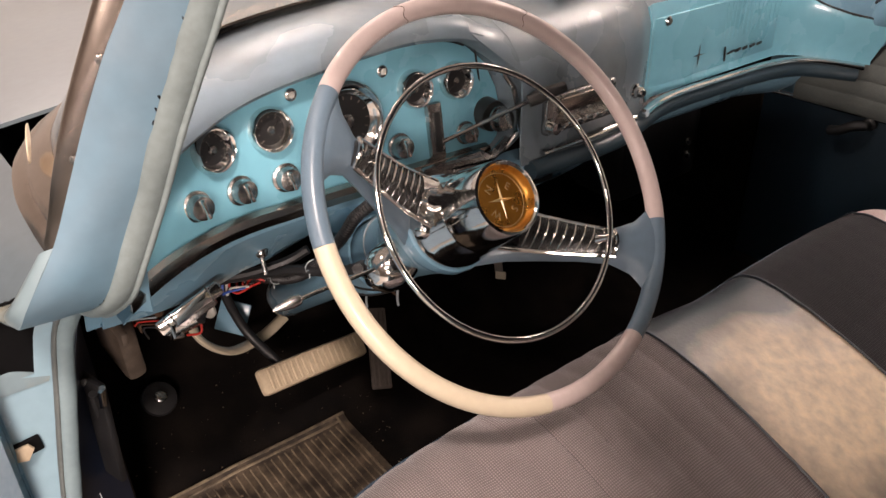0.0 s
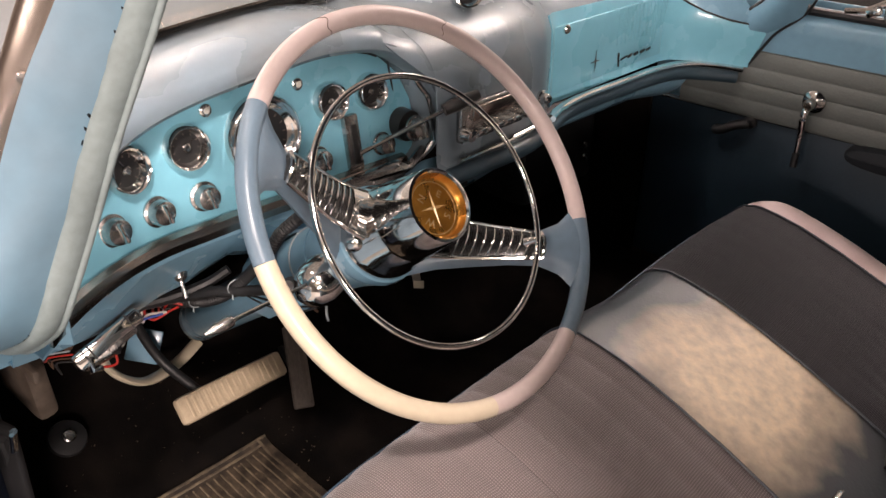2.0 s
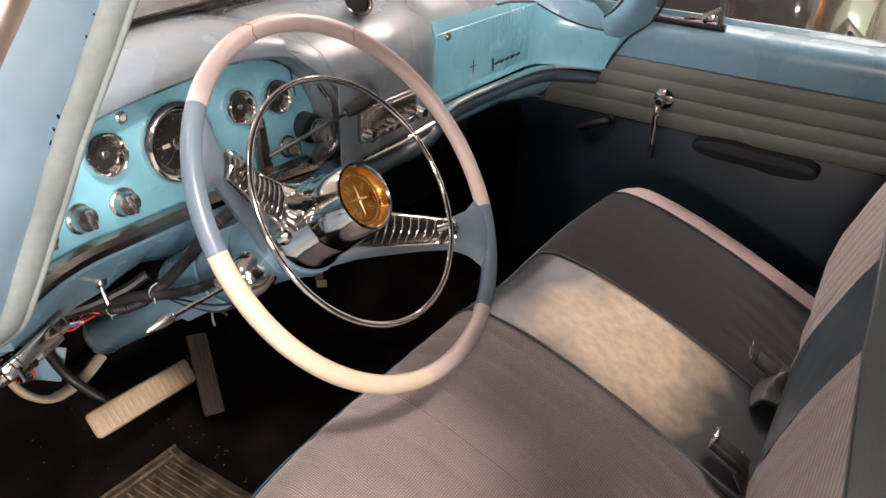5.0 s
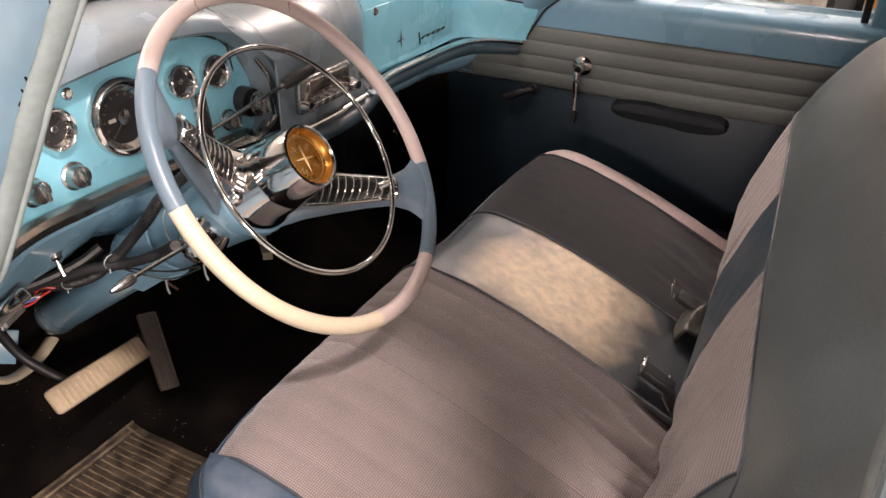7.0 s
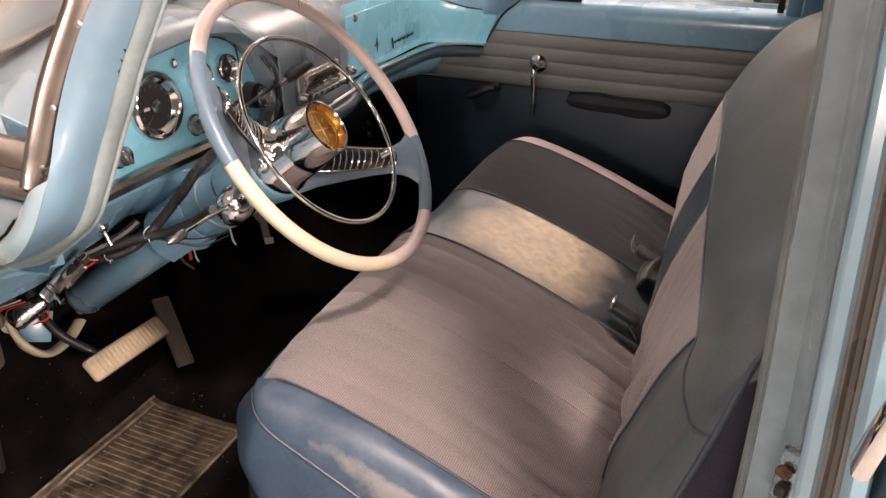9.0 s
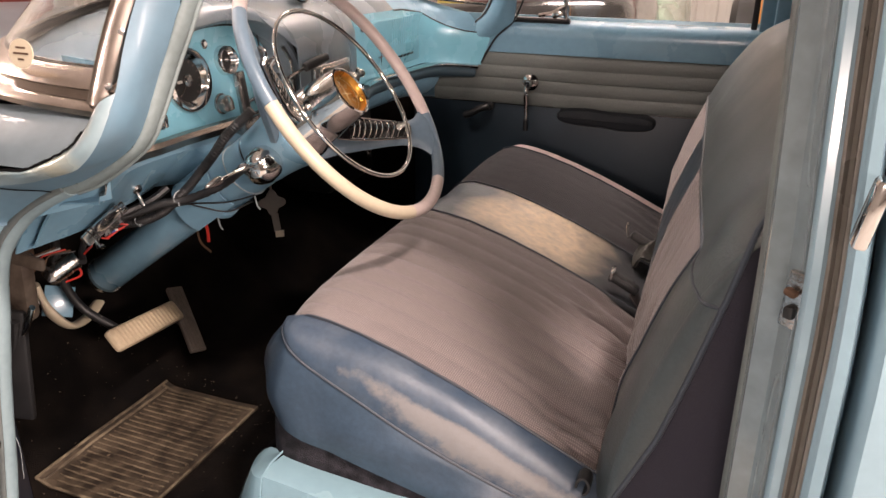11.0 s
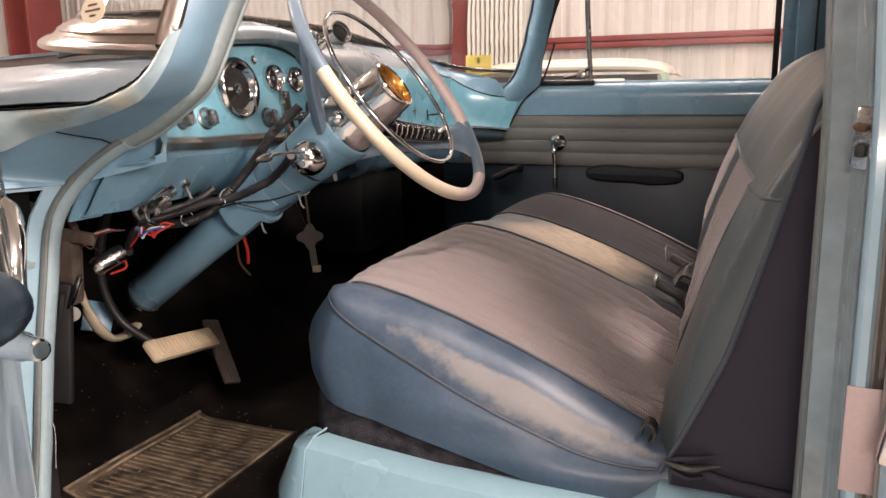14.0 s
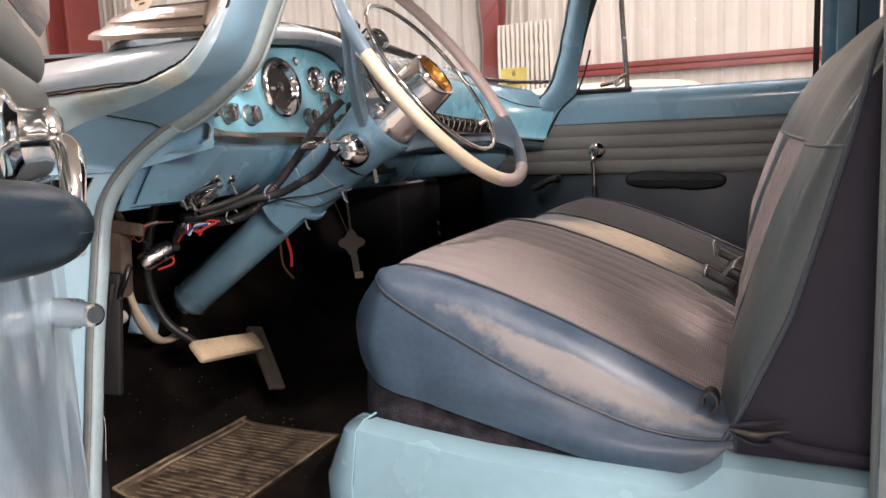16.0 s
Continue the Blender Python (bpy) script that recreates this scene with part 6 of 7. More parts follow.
def mat_z(x, y):
    return floor_z(x) + 0.008 + sum(h * math.exp(-((x - a) ** 2 + (y - b) ** 2) / r ** 2) for a, b, r, h in bumps)


partw("base", sheet(lambda x, y: (x, y + 0.006 * math.sin(x * 40) * (1 if y > 0.4 else 0), mat_z(x, y)), steps(MX0, MX1, 14), steps(MY0, MY1, 22), 0.006), MATRUB, mat_)
for i in range(23):
    y = MY0 + 0.018 + 0.0140 * i
    pts = [(x, y + 0.0006 * rng.uniform(-1, 1), mat_z(x, y) + 0.0008) for x in steps(MX0 + 0.02, MX1 - 0.014, 14)]
    partw("rib", tube(pts, 0.0017, 6), MATRIB, mat_)
for pts in ([(x, MY0, mat_z(x, MY0) + 0.001) for x in steps(MX0, MX1, 8)], [(x, 0.365, mat_z(x, 0.365) + 0.001) for x in steps(MX0, MX1, 8)], [(MX0, y, mat_z(MX0, y) + 0.001) for y in steps(MY0, MY1, 9)], [(MX0 + 0.012, y, mat_z(MX0 + 0.012, y) + 0.001) for y in steps(MY0, 0.365, 9)], [(MX1, y, mat_z(MX1, y) + 0.001) for y in steps(MY0, 0.365, 9)]):
    partw("border", tube(pts, 0.0028, 6), MATRIB, mat_)

# grit and lint trodden into the mat and the carpet
rng = random.Random(31)
grit = bmesh.new()
for _ in range(260):
    x, y = rng.uniform(-0.30, 0.12), rng.uniform(-0.05, 0.46)
    onmat = MX0 < x < MX1 and MY0 < y < MY1
    r = rng.choice((0.0008, 0.0011, 0.0016, 0.0024)) * (1.0 if onmat else 0.7)
    block((r * rng.uniform(1, 2.4), r, r * 0.7), pose(x, y, (mat_z(x, y) + 0.004 if onmat else floor_z(x) + 0.05 * math.exp(-((y - 0.75) / 0.14) ** 2) + 0.001), 0, 0, rng.uniform(0, 180)), 0, grit)
tagged(part("floor_grit", grit, GRIT, None, "", 0), "pale crumbs and lint on the mat and carpet", "grit", "", "stuff")

# ---- under the dash ----
def wire(parent, pts, r, mat, name="wire", n=24, label=""):
    return partw(name, tube(spline(pts, n), r, 8), mat, parent, label)


loom = thing("wiring_loom", (0.0, 0.24, 0.83), "black corrugated wiring loom hanging under the dash", "wiring")


def conduit(pts, r, n):
    c = spline(pts, n)
    return partw("conduit", tube(c, [r * (1.0 if i % 2 else 0.86) for i in range(n)], 10), BLACK, loom, "black corrugated conduit")


conduit([(0.165, 0.305, 1.000), (0.138, 0.290, 0.972), (0.122, 0.279, 0.953), (0.100, 0.278, 0.925), (0.072, 0.280, 0.896), (0.045, 0.268, 0.862), (0.024, 0.262, 0.842), (-0.002, 0.258, 0.817), (-0.022, 0.246, 0.805), (-0.042, 0.235, 0.798), (-0.062, 0.218, 0.797), (-0.082, 0.195, 0.799), (-0.088, 0.165, 0.806)], 0.0088, 150)
conduit([(0.182, 0.243, 0.920), (0.148, 0.270, 0.898), (0.112, 0.280, 0.873), (0.090, 0.272, 0.861), (0.057, 0.268, 0.846), (0.030, 0.256, 0.838)], 0.0080, 24)
conduit([(0.030, 0.256, 0.838), (0.005, 0.240, 0.835), (-0.02, 0.222, 0.826), (-0.045, 0.205, 0.818), (-0.065, 0.180, 0.812), (-0.075, 0.150, 0.812)], 0.0085, 22)
wire(loom, [(0.0, 0.268, 0.856), (-0.012, 0.245, 0.842), (-0.025, 0.215, 0.833), (-0.04, 0.19, 0.826), (-0.06, 0.16, 0.82)], 0.007, BLACK)
wire(loom, [(0.16, 0.30, 0.853), (0.11, 0.285, 0.838), (0.05, 0.272, 0.832), (0.01, 0.268, 0.822), (-0.02, 0.255, 0.81)], 0.0016, BLACK)
wire(loom, [(0.03, 0.262, 0.836), (0.07, 0.275, 0.826), (0.10, 0.30, 0.815), (0.135, 0.325, 0.83)], 0.0014, BLACK)
wire(loom, [(-0.085, 0.17, 0.805), (-0.088, 0.155, 0.79), (-0.075, 0.13, 0.775), (-0.06, 0.115, 0.765)], 0.006, BLACK)
for k, (m_, dy) in enumerate(((REDW, 0.0), (REDW, 0.012), (BLUEW, -0.012), (WHITEW, -0.006), (REDW, 0.02))):
    wire(loom, [(-0.084, 0.178 + dy, 0.803), (-0.078, 0.172 + dy, 0.792 - 0.004 * k), (-0.066, 0.178 + 1.2 * dy, 0.784 + 0.004 * k), (-0.052, 0.198 + dy, 0.797)], 0.0018, m_)
for p in ((0.033, 0.258, 0.846), (-0.035, 0.232, 0.806), (-0.072, 0.205, 0.799)):
    partw("cable_tie", tube([Vector(p) + Vector((0.004 * math.cos(a), 0.003 * math.sin(a) * 0.5, 0.0)) + Vector((0, 0.0115 * math.cos(a), 0.0115 * math.sin(a))) for a in steps(0, 2 * math.pi, 15)[:-1]], 0.0009, 6, True), TIE, loom, "pale cable tie")
    partw("tie_tail", tube([Vector(p) + Vector((0.004, -0.010, -0.006)), Vector(p) + Vector((0.007, -0.012, -0.012))], 0.0009, 6), TIE, loom)

brk = thing("light_switch_bracket", (0.05, 0.075, 0.866), "chrome hand lever on a bracket under the dash", "lever")
lm = frame_of((0.041, 0.076, 0.860), (0.85, -0.15, 0.35), (0.009, 0.082, 0.034))
lb = partw("lever_bar", block((0.092, 0.020, 0.010), lm, 0.004), CHROME, brk)
for u in (-0.032, -0.024, 0.030):
    partw("groove", block((0.002, 0.0205, 0.0105), lm @ pose(u, 0, 0), 0), BLACK, lb)
partw("lever_box", block((0.040, 0.026, 0.022), lm @ pose(0.012, -0.006, -0.016), 0.004), PITTED, brk)
partw("hook", tube([(0.046, 0.05, 0.848), (0.052, 0.046, 0.834), (0.048, 0.058, 0.830)], 0.004, 8), CHROME, brk)
tog = thing("toggle_switch", (-0.005, 0.2, 0.872), "small metal toggle switch under the dash", "switch")
partw("collar", turned([(0, 0), (0.010, 0), (0.009, 0.006), (0.005, 0.010), (0, 0.010)], frame_of((-0.008, 0.201, 0.875), (0.7, -0.4, -0.4)), 16), PITTED, tog)
partw("bat", tube([(-0.005, 0.199, 0.871), (0.008, 0.197, 0.846)], [0.0025, 0.004], 8), PITTED, tog)
cable = thing("hand_brake_cable", (-0.10, 0.10, 0.76), "dull metal cylinder switch with wires by the kick panel", "switch")
partw("barrel", tube([(-0.104, 0.078, 0.742), (-0.100, 0.083, 0.746), (-0.096, 0.090, 0.750), (-0.084, 0.114, 0.761), (-0.080, 0.122, 0.764)], [0.0135, 0.017, 0.016, 0.016, 0.0145], 18), PITTED, cable)
wire(cable, [(-0.08, 0.12, 0.758), (-0.06, 0.125, 0.78), (-0.03, 0.11, 0.80)], 0.0018, REDW)
wire(cable, [(-0.08, 0.12, 0.756), (-0.07, 0.115, 0.74), (-0.09, 0.10, 0.73)], 0.0018, REDW)
rusty = thing("rusty_bracket", (-0.18, 0.06, 0.80), "rusty brown bracket with braided hoses behind the pillar", "bracket")
partw("plate", block((0.10, 0.02, 0.10), pose(-0.19, 0.03, 0.80, 5, 10, 10), 0.006), RUST, rusty)
partw("cowl_box", block((0.10, 0.03, 0.12), pose(-0.115, 0.010, 0.765, 4, 8, 6), 0.010), TANRUST, rusty, "dusty brown cowl box")
partw("flange", block((0.09, 0.010, 0.02), pose(-0.06, 0.0, 0.815, 0, 6, 4), 0.004), TANRUST, rusty)
for k in range(5):
    wire(rusty, [(-0.12 + 0.012 * k, 0.03, 0.812), (-0.10 + 0.015 * k, 0.02 + 0.004 * k, 0.800 - 0.004 * k), (-0.07 + 0.012 * k, 0.03, 0.806 + 0.002 * k), (-0.04 + 0.01 * k, 0.05, 0.818)], 0.0012, (RUST, TIE, REDW, RUST, BLACK)[k])
for d in (0.0, 0.035):
    wire(rusty, [(-0.17 + d, 0.06, 0.84), (-0.165 + d, 0.075, 0.80), (-0.175 + d, 0.08, 0.75)], 0.007, RUST, "hose")
arc_ = thing("column_foot_ring", (-0.23, 0.26, 0.60), "pale cream painted ring bracket at the column foot", "bracket")
partw("ring", tube(spline([(-0.205, 0.135, 0.69), (-0.20, 0.15, 0.63), (-0.215, 0.20, 0.575), (-0.245, 0.27, 0.555), (-0.275, 0.33, 0.555)], 24), 0.013, 10, flat=0.5), CREAM, arc_)
partw("rear_plate", block((0.06, 0.055, 0.006), frame_of((-0.275, 0.235, 0.60), (0.75, -0.5, 0.35), (0, 0.4, 1)), 0.002), BODY, arc_)
knb = thing("vent_pull_knob", (-0.306, 0.21, 0.611), "white round vent pull knob", "knob")
partw("disc", turned([(0, 0), (0.014, 0), (0.014, 0.005), (0.01, 0.008), (0, 0.008)], frame_of((-0.306, 0.205, 0.611), (0.6, -0.75, 0.1)), 20), WHITEW, knb)
partw("stem", tube([(-0.312, 0.212, 0.611), (-0.34, 0.245, 0.609)], 0.004, 8), PITTED, knb)
tag = thing("hanging_tag", (-0.07, 0.69, 0.69), "pale grey cut-out tag hanging on wires under the dash", "tag")
tm = frame_of((-0.07, 0.687, 0.69), (0.6, -0.8, 0.0), (0.8, 0.6, 0))
lobes = [(0.026 * (1 + 0.22 * math.cos(4 * a)) * math.cos(a), 0.026 * (1 + 0.22 * math.cos(4 * a)) * math.sin(a)) for a in steps(0, 2 * math.pi, 41)[:-1]]
partw("plate", slab(lobes, tm, 0.003), TAGP, tag)
partw("tail", block((0.016, 0.045, 0.003), tm @ pose(0.006, -0.05, 0.0015, 0, 0, 6), 0.001), TAGP, tag)
partw("tail", block((0.02, 0.016, 0.004), tm @ pose(0.012, -0.078, 0.003), 0.001), CREAM, tag)
wire(tag, [(-0.09, 0.64, 0.82), (-0.085, 0.66, 0.77), (-0.075, 0.68, 0.715)], 0.0015, PITTED)
wire(tag, [(-0.07, 0.67, 0.83), (-0.07, 0.68, 0.77), (-0.07, 0.687, 0.715)], 0.003, PEDALD)
reds = thing("hanging_wires", (-0.08, 0.455, 0.72), "red and brown wires hanging below the column", "wiring")
wire(reds, [(-0.085, 0.44, 0.80), (-0.082, 0.45, 0.74), (-0.08, 0.46, 0.70), (-0.082, 0.462, 0.672)], 0.0035, REDW)
wire(reds, [(-0.095, 0.445, 0.80), (-0.098, 0.45, 0.72), (-0.095, 0.452, 0.675), (-0.085, 0.47, 0.645)], 0.0025, RUST)
box = thing("heater_box", (-0.32, 1.38, 0.66), "black heater box with chrome knobs under the dash", "heater")
partw("case", block((0.20, 0.30, 0.26), pose(-0.31, 1.36, 0.66), 0.02), BLACK, box)
for z, r in ((0.605, 1.0), (0.640, 0.8)):
    partw("knob", turned([(0, 0), (0.006, 0), (0.006, 0.006), (0.010, 0.010), (0.0115, 0.016), (0.008, 0.022), (0, 0.024)], frame_of((-0.212, 1.452, z), (1, -0.5, 0)) @ Matrix.Scale(r, 4), 18), CHROME, box, "small chrome knob")
hook = thing("dash_underside_bracket", (0.1, 0.55, 0.87), "dark bracket with a white tab under the dash", "bracket")
partw("bar", block((0.04, 0.22, 0.03), pose(0.03, 0.60, 0.865), 0.006), BLACK, hook)
partw("tab", block((0.006, 0.008, 0.03), pose(0.055, 0.60, 0.85, 15, 0, 0), 0.001), WHITEW, hook)
lw = thing("loose_wire", (-0.05, -0.08, 0.5), "thin pale wire hanging inside the door opening", "wire")
wire(lw, [(-0.053, -0.080, 0.556), (-0.047, -0.080, 0.545), (-0.045, -0.080, 0.525), (-0.052, -0.080, 0.472)], 0.0006, TIE)
mech = thing("kick_panel_latch", (-0.06, -0.04, 0.65), "dark metal hinge check mechanism by the kick panel", "hinge")
partw("plate", block((0.05, 0.012, 0.19), pose(-0.055, -0.05, 0.66, 0, 6, 20), 0.005), BLACK, mech)
partw("arm", tube(spline([(-0.03, -0.052, 0.74), (-0.045, -0.05, 0.70), (-0.075, -0.05, 0.64), (-0.092, -0.05, 0.605)], 12), 0.006, 8), BLACK, mech)
partw("slotted_link", tube(spline([(0.0, -0.043, 0.765), (-0.016, -0.043, 0.74), (-0.03, -0.043, 0.715)], 8), 0.0045, 8), PITTED, mech)
partw("slotted_link", tube(spline([(0.005, -0.047, 0.765), (-0.008, -0.047, 0.74), (-0.02, -0.047, 0.722)], 8), 0.003, 8), CHROME, mech)
partw("pin", tube([(-0.095, -0.058, 0.602), (-0.095, -0.046, 0.602), (-0.094, -0.040, 0.602), (-0.092, -0.03, 0.602)], [0.003, 0.0065, 0.007, 0.005], 10), CHROME, mech)
partw("bolt", turned([(0, 0), (0.005, 0), (0.005, 0.004), (0, 0.005)], frame_of((-0.04, -0.056, 0.757), (0.7, -0.6, 0.2)), 8), PITTED, mech)

# yellow card in the far windscreen corner
card = thing("number_card", (0.03, 1.60, 1.10), "yellow paper card with a printed number in the windscreen corner", "card")
cm = frame_of((0.028, 1.60, 1.105), (0.25, -0.97, 0.05), (1, 0.25, 0))
partw("paper", block((0.085, 0.062, 0.0015), cm, 0), YELLOW, card)
letter_part("digit", "8", 0.026, cm @ pose(0, 0.012, 0.0013), BLACK, card)
for i, w in enumerate((0.06, 0.05)):
    partw("print_bar", block((w, 0.004, 0.0006), cm @ pose(0, -0.012 - 0.009 * i, 0.0011), 0), PEDALD, card)

# ---- the open driver's door ----
ddoor = thing("driver_door", (-0.09, -0.16, 0.3), "open driver's door with grey pleated vinyl and blue armrest", "door")
DO, DD, DN = Vector((-0.048, -0.11, 0)), Vector((0.7244, -0.6894, 0)), Vector((0.6894, 0.7244, 0))


def on_door(k, n, z):
    return DO + DD * k + DN * n + Vector((0, 0, z))


def dpleat(k, z):
    f = (z - 0.905) / 0.058
    return on_door(k, 0.012 * abs(math.sin(math.pi * f)) ** 0.5 - 0.004, z)


partw("upper_panel", sheet(dpleat, steps(0.075, 0.95, 8), steps(0.905, 1.079, 49), 0.006), DOORGREY, ddoor, "grey pleated vinyl")
partw("trim_strip", block((0.87, 0.006, 0.012), frame_of(on_door(0.512, 0.002, 0.898), DN, DD) @ pose(0, 0, 0, 90, 0, 0), 0.002), PITTED, ddoor, "dull chrome trim strip")
partw("lower_panel", sheet(lambda k, z: on_door(k, -0.004 + 0.003 * math.sin(k * 31) * math.sin(z * 9), z), steps(0.085, 0.95, 30), steps(0.36, 0.892, 14), 0.006), DOORSKY, ddoor, "glossy light blue vinyl")
partw("window_ledge", sheet(lambda k, j: on_door(k, *[(0.006, 1.078), (0.020, 1.10), (0.022, 1.13), (0.010, 1.15), (-0.03, 1.152)][int(j)]), steps(0.075, 0.95, 6), range(5), 0.003), HOODP, ddoor, "slate window ledge")
partw("core", sheet(lambda k, j: on_door(k, *[(-0.014, 0.34), (-0.014, 1.12), (-0.09, 1.12), (-0.11, 0.8), (-0.09, 0.34)][int(j)]), [0.06, 0.96], range(5), 0.004), BODY, ddoor)
partw("front_edge", sheet(lambda j, z: on_door(0.058, -0.014 - 0.09 * j, z), [0, 1], steps(0.34, 1.12, 5), 0.004), BODY, ddoor)
cr = partw("window_crank", turned([(0.0, 0), (0.034, 0), (0.036, 0.003), (0.034, 0.008), (0.027, 0.012), (0.021, 0.016), (0.0195, 0.030), (0.021, 0.034), (0.0195, 0.040), (0.012, 0.044), (0, 0.045)], frame_of(on_door(0.540, 0.008, 0.948), DN, (0, 0, 1)), 36), CHROME, ddoor, "chrome window crank")
partw("crank_arm", tube(spline([on_door(0.540, 0.044, 0.944), on_door(0.560, 0.054, 0.938), on_door(0.590, 0.058, 0.922), on_door(0.607, 0.058, 0.900), on_door(0.611, 0.058, 0.878)], 18), [0.011 - 0.00022 * i for i in range(18)], 12, flat=0.7), CHROME, cr)


def armrest(f, a):
    """A padded pull, round at the front, that runs back into the door."""
    k = 0.607 + 0.13 * f
    bulge = lerp([(0, 0.0), (0.03, 0.026), (0.08, 0.048), (0.15, 0.062), (0.25, 0.068), (0.45, 0.060), (0.7, 0.034), (1, 0.0)], f)
    tall = lerp([(0, 0.004), (0.03, 0.020), (0.08, 0.029), (0.2, 0.034), (0.5, 0.033), (1, 0.026)], f)
    return on_door(k, bulge * max(0.0, math.sin(a)) ** 0.7, 0.884 + 0.010 * f + 0.88 * tall * math.cos(a))


partw("armrest", sheet(armrest, [0, 0.01, 0.03, 0.05, 0.08, 0.11, 0.15, 0.2, 0.25, 0.35, 0.45, 0.6, 0.8, 1], steps(0, math.pi, 16), 0.003), ARMD, ddoor, "dark navy vinyl armrest")
partw("armrest_bead", tube([Vector(armrest(f, 1.75)) + DN * 0.001 for f in (0.05, 0.08, 0.11, 0.15, 0.2, 0.25, 0.35, 0.45, 0.6, 0.8)], 0.002, 6), PITTED, ddoor, "dull chrome bead")
hs = thing("door_check_rod", (0.05, -0.13, 0.75), "chrome door check rod at the hinge pillar", "hinge")
partw("rod", turned([(0.009, 0), (0.012, 0.003), (0.014, 0.03), (0.0145, 0.034), (0.016, 0.036), (0.016, 0.08), (0.013, 0.088), (0, 0.089)], frame_of((0.238, -0.315, 0.768), (-0.98, 0.19, -0.06)), 24), CHROME, hs)

# ---- neighbouring vehicles ----
def rounded(parent, name, rows, yc, half, mat, base=0.30, power=5.0, drop=0.3, label=""):
    """A bulged body over rows of (x, top z), rounded off across its width."""
    return partw(name, sheet(lambda i, v: Vector((rows[int(i)][0], yc + half * v, base + (rows[int(i)][1] - base) * (1 - drop * abs(v) ** power))), range(len(rows)), steps(-1, 1, 17), 0.02), mat, parent, label)


def road_wheel(parent, x, y, r=0.33):
    w = partw("wheel", turned([(0.20, -0.08), (r - 0.03, -0.08), (r, -0.05), (r, 0.05), (r - 0.03, 0.08), (0.20, 0.08)], frame_of((x, y, r), (0, -1, 0)), 36), BLACK, parent, "black tyre")
    partw("hub_cap", turned([(0, 0.07), (0.10, 0.075), (0.19, 0.05), (0.20, 0.0), (0.0, 0.0)], frame_of((x, y, r), (0, -1, 0)), 28), CHROME, w)


black_car = thing("black_car", (-0.7, 2.95, 0.0), "glossy black old car with chrome strip parked beside", "car")
rounded(black_car, "body", [(-1.9, 0.35), (-1.86, 0.80), (-1.5, 0.90), (-1.0, 0.95), (-0.4, 1.0), (0.1, 1.05), (0.3, 1.056), (0.41, 1.045), (0.46, 0.99), (0.485, 0.75), (0.49, 0.35)], 2.95, 0.62, DARKPAINT, 0.28, 6, 0.35)
partw("side_strip", tube([(-1.85, 2.335, 0.82), (-1.0, 2.325, 0.845), (0.0, 2.335, 0.84), (0.2, 2.42, 0.82)], 0.012, 8), CHROME, black_car, "chrome side strip")
for x, y in ((-0.35, 2.44), (-1.45, 2.44)):
    road_wheel(black_car, x, y, 0.31)
partw("headlamp", turned([(0, -0.03), (0.085, -0.03), (0.095, 0.01), (0.08, 0.03), (0, 0.05)], frame_of((0.22, 2.52, 0.80), (0.9, -0.4, 0.1)), 28), CHROME, black_car)

truck = thing("pale_green_truck", (-0.1, 4.3, 0.0), "pale green pickup truck with a white roof", "truck")
rounded(truck, "roof", [(-0.98, 1.10), (-0.95, 1.145), (-0.88, 1.175), (-0.7, 1.20), (-0.4, 1.212), (0.0, 1.212), (0.18, 1.20), (0.28, 1.18), (0.335, 1.15), (0.355, 1.11)], 4.4, 0.45, CREAMW, 1.085, 4, 0.45, "cream white painted roof")
for x0, x1 in ((0.335, 0.37), (-0.94, -0.98)):
    partw("pillar", tube([(x0, 3.93, 1.09), (x1 + 0.01, 3.85, 0.98), (x1 + 0.03, 3.8, 0.90)], 0.035, 8), PALEGREEN, truck)
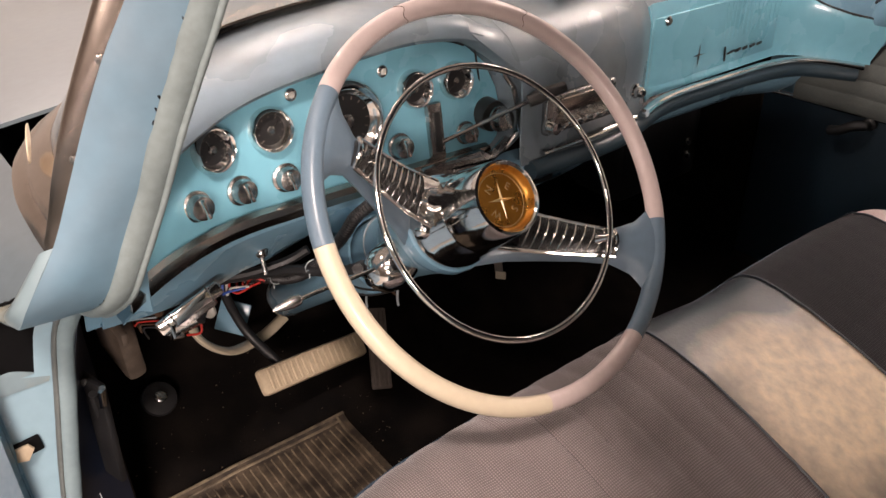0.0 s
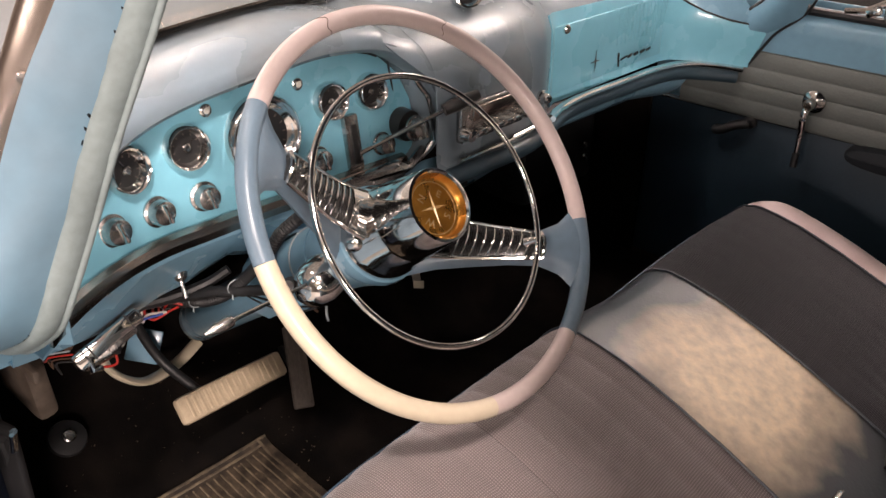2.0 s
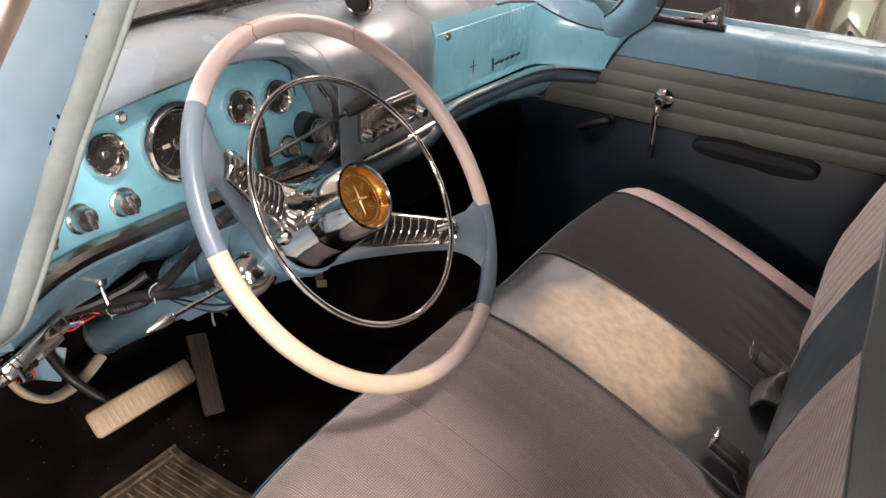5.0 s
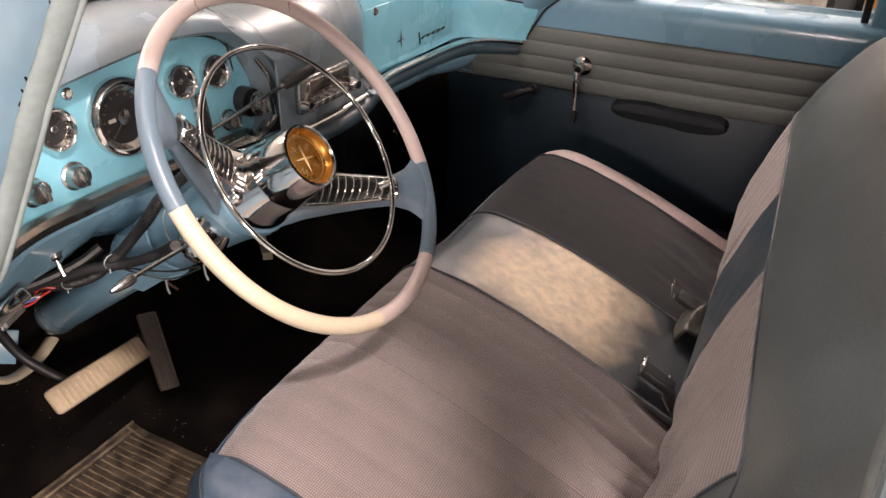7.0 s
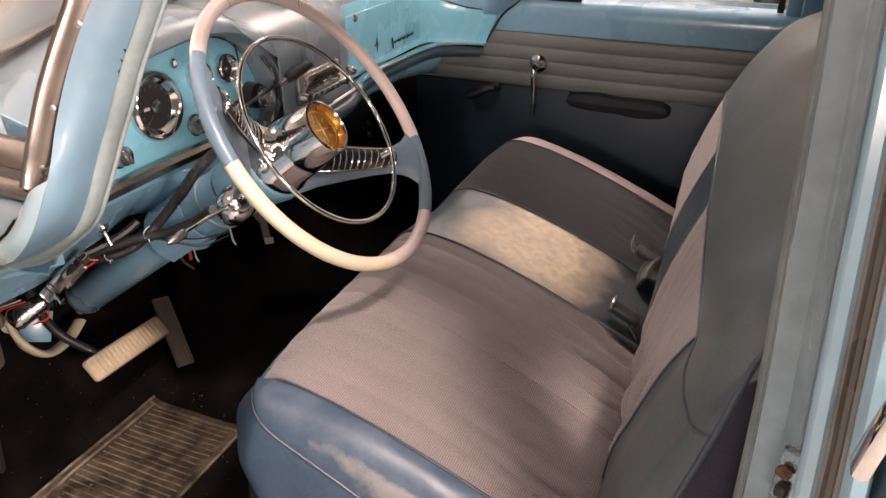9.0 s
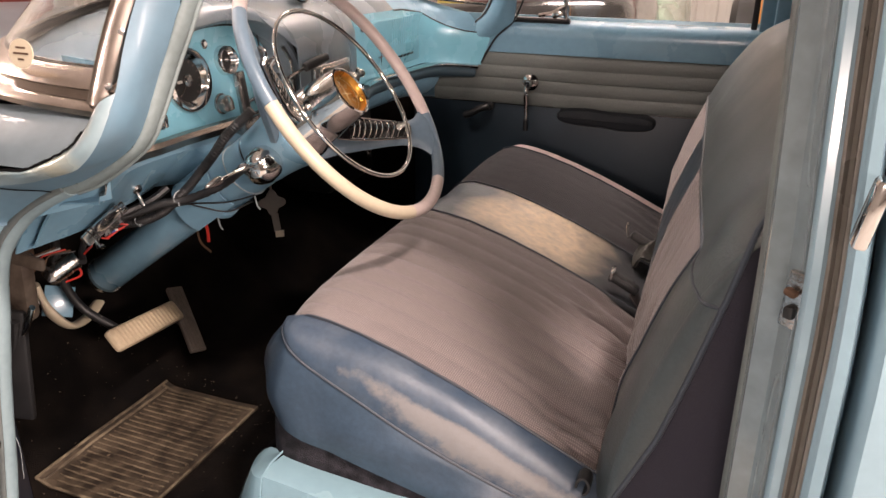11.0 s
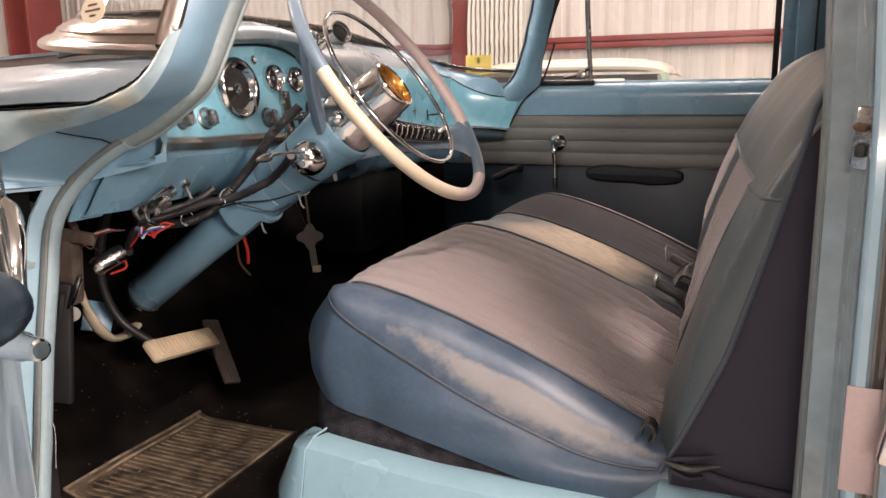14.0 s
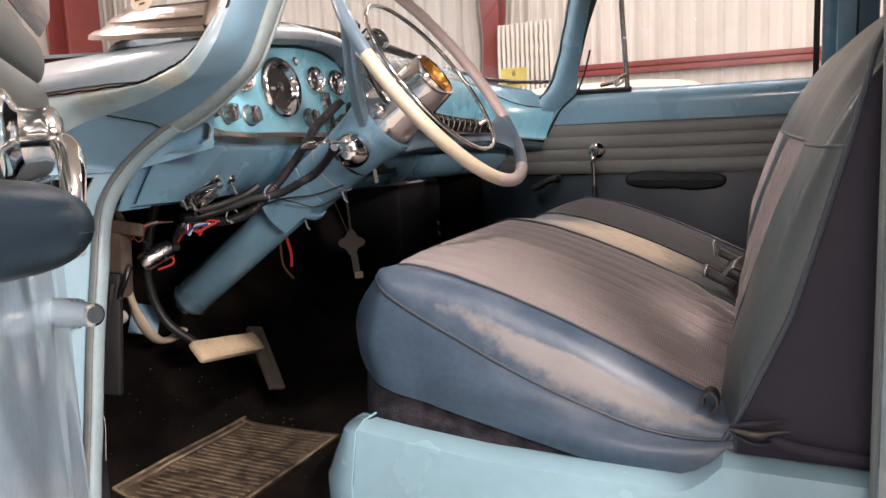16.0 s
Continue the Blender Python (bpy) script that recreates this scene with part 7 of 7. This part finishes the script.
partw("windscreen", sheet(lambda x, v: Vector((x, 3.95 - 0.10 * v - 0.06 * (1 - ((x + 0.27) / 0.7) ** 2), 1.10 - 0.20 * v)), steps(-0.93, 0.37, 12), steps(0, 1, 4), 0.006), DIAL, truck, "dark windscreen")
for i in range(2):
    partw("paper_slip", block((0.22, 0.003, 0.03), pose(0.02, 3.83, 1.065 - 0.045 * i, -25, 0, 0), 0), WHITEW, truck)
rounded(truck, "bonnet", [(-0.75, 0.55), (-0.72, 0.86), (-0.55, 0.95), (-0.2, 0.99), (0.1, 0.97), (0.25, 0.90), (0.30, 0.55)], 3.65, 0.35, PALEGREEN, 0.4, 4, 0.12)
rounded(truck, "fender", [(0.26, 0.5), (0.28, 0.86), (0.36, 0.93), (0.48, 0.93), (0.56, 0.84), (0.58, 0.5)], 3.75, 0.4, PALEGREEN, 0.35, 4, 0.25)
rounded(truck, "cab", [(-1.02, 0.4), (-1.0, 0.9), (-0.9, 0.98), (0.4, 0.98), (0.5, 0.9), (0.52, 0.4)], 4.45, 0.55, PALEGREEN, 0.35, 6, 0.1)
for x in (-0.85, 0.42):
    w = partw("wheel", turned([(0.0, -0.08), (0.30, -0.08), (0.33, -0.05), (0.33, 0.05), (0.30, 0.08), (0.0, 0.08)], frame_of((x, 3.7, 0.33), (1, 0, 0)), 32), BLACK, truck, "black tyre")
tractor = thing("orange_tractor", (1.15, 4.6, 0.0), "orange painted garden tractor by the wall", "tractor")
partw("bonnet", block((0.42, 0.9, 0.42), pose(1.15, 4.6, 0.80), 0.06), ORANGE, tractor)
partw("grille", block((0.3, 0.03, 0.3), pose(1.15, 4.14, 0.78), 0.01), BLACK, tractor)
for x in (0.86, 1.44):
    partw("wheel", turned([(0.0, -0.09), (0.42, -0.09), (0.46, -0.05), (0.46, 0.05), (0.42, 0.09), (0.0, 0.09)], frame_of((x, 4.85, 0.46), (1, 0, 0)), 32), BLACK, tractor)
    partw("front_wheel", turned([(0.0, -0.06), (0.25, -0.06), (0.28, 0.0), (0.25, 0.06), (0.0, 0.06)], frame_of((x + (0.08 if x < 1 else -0.08), 4.25, 0.28), (1, 0, 0)), 28), BLACK, tractor)
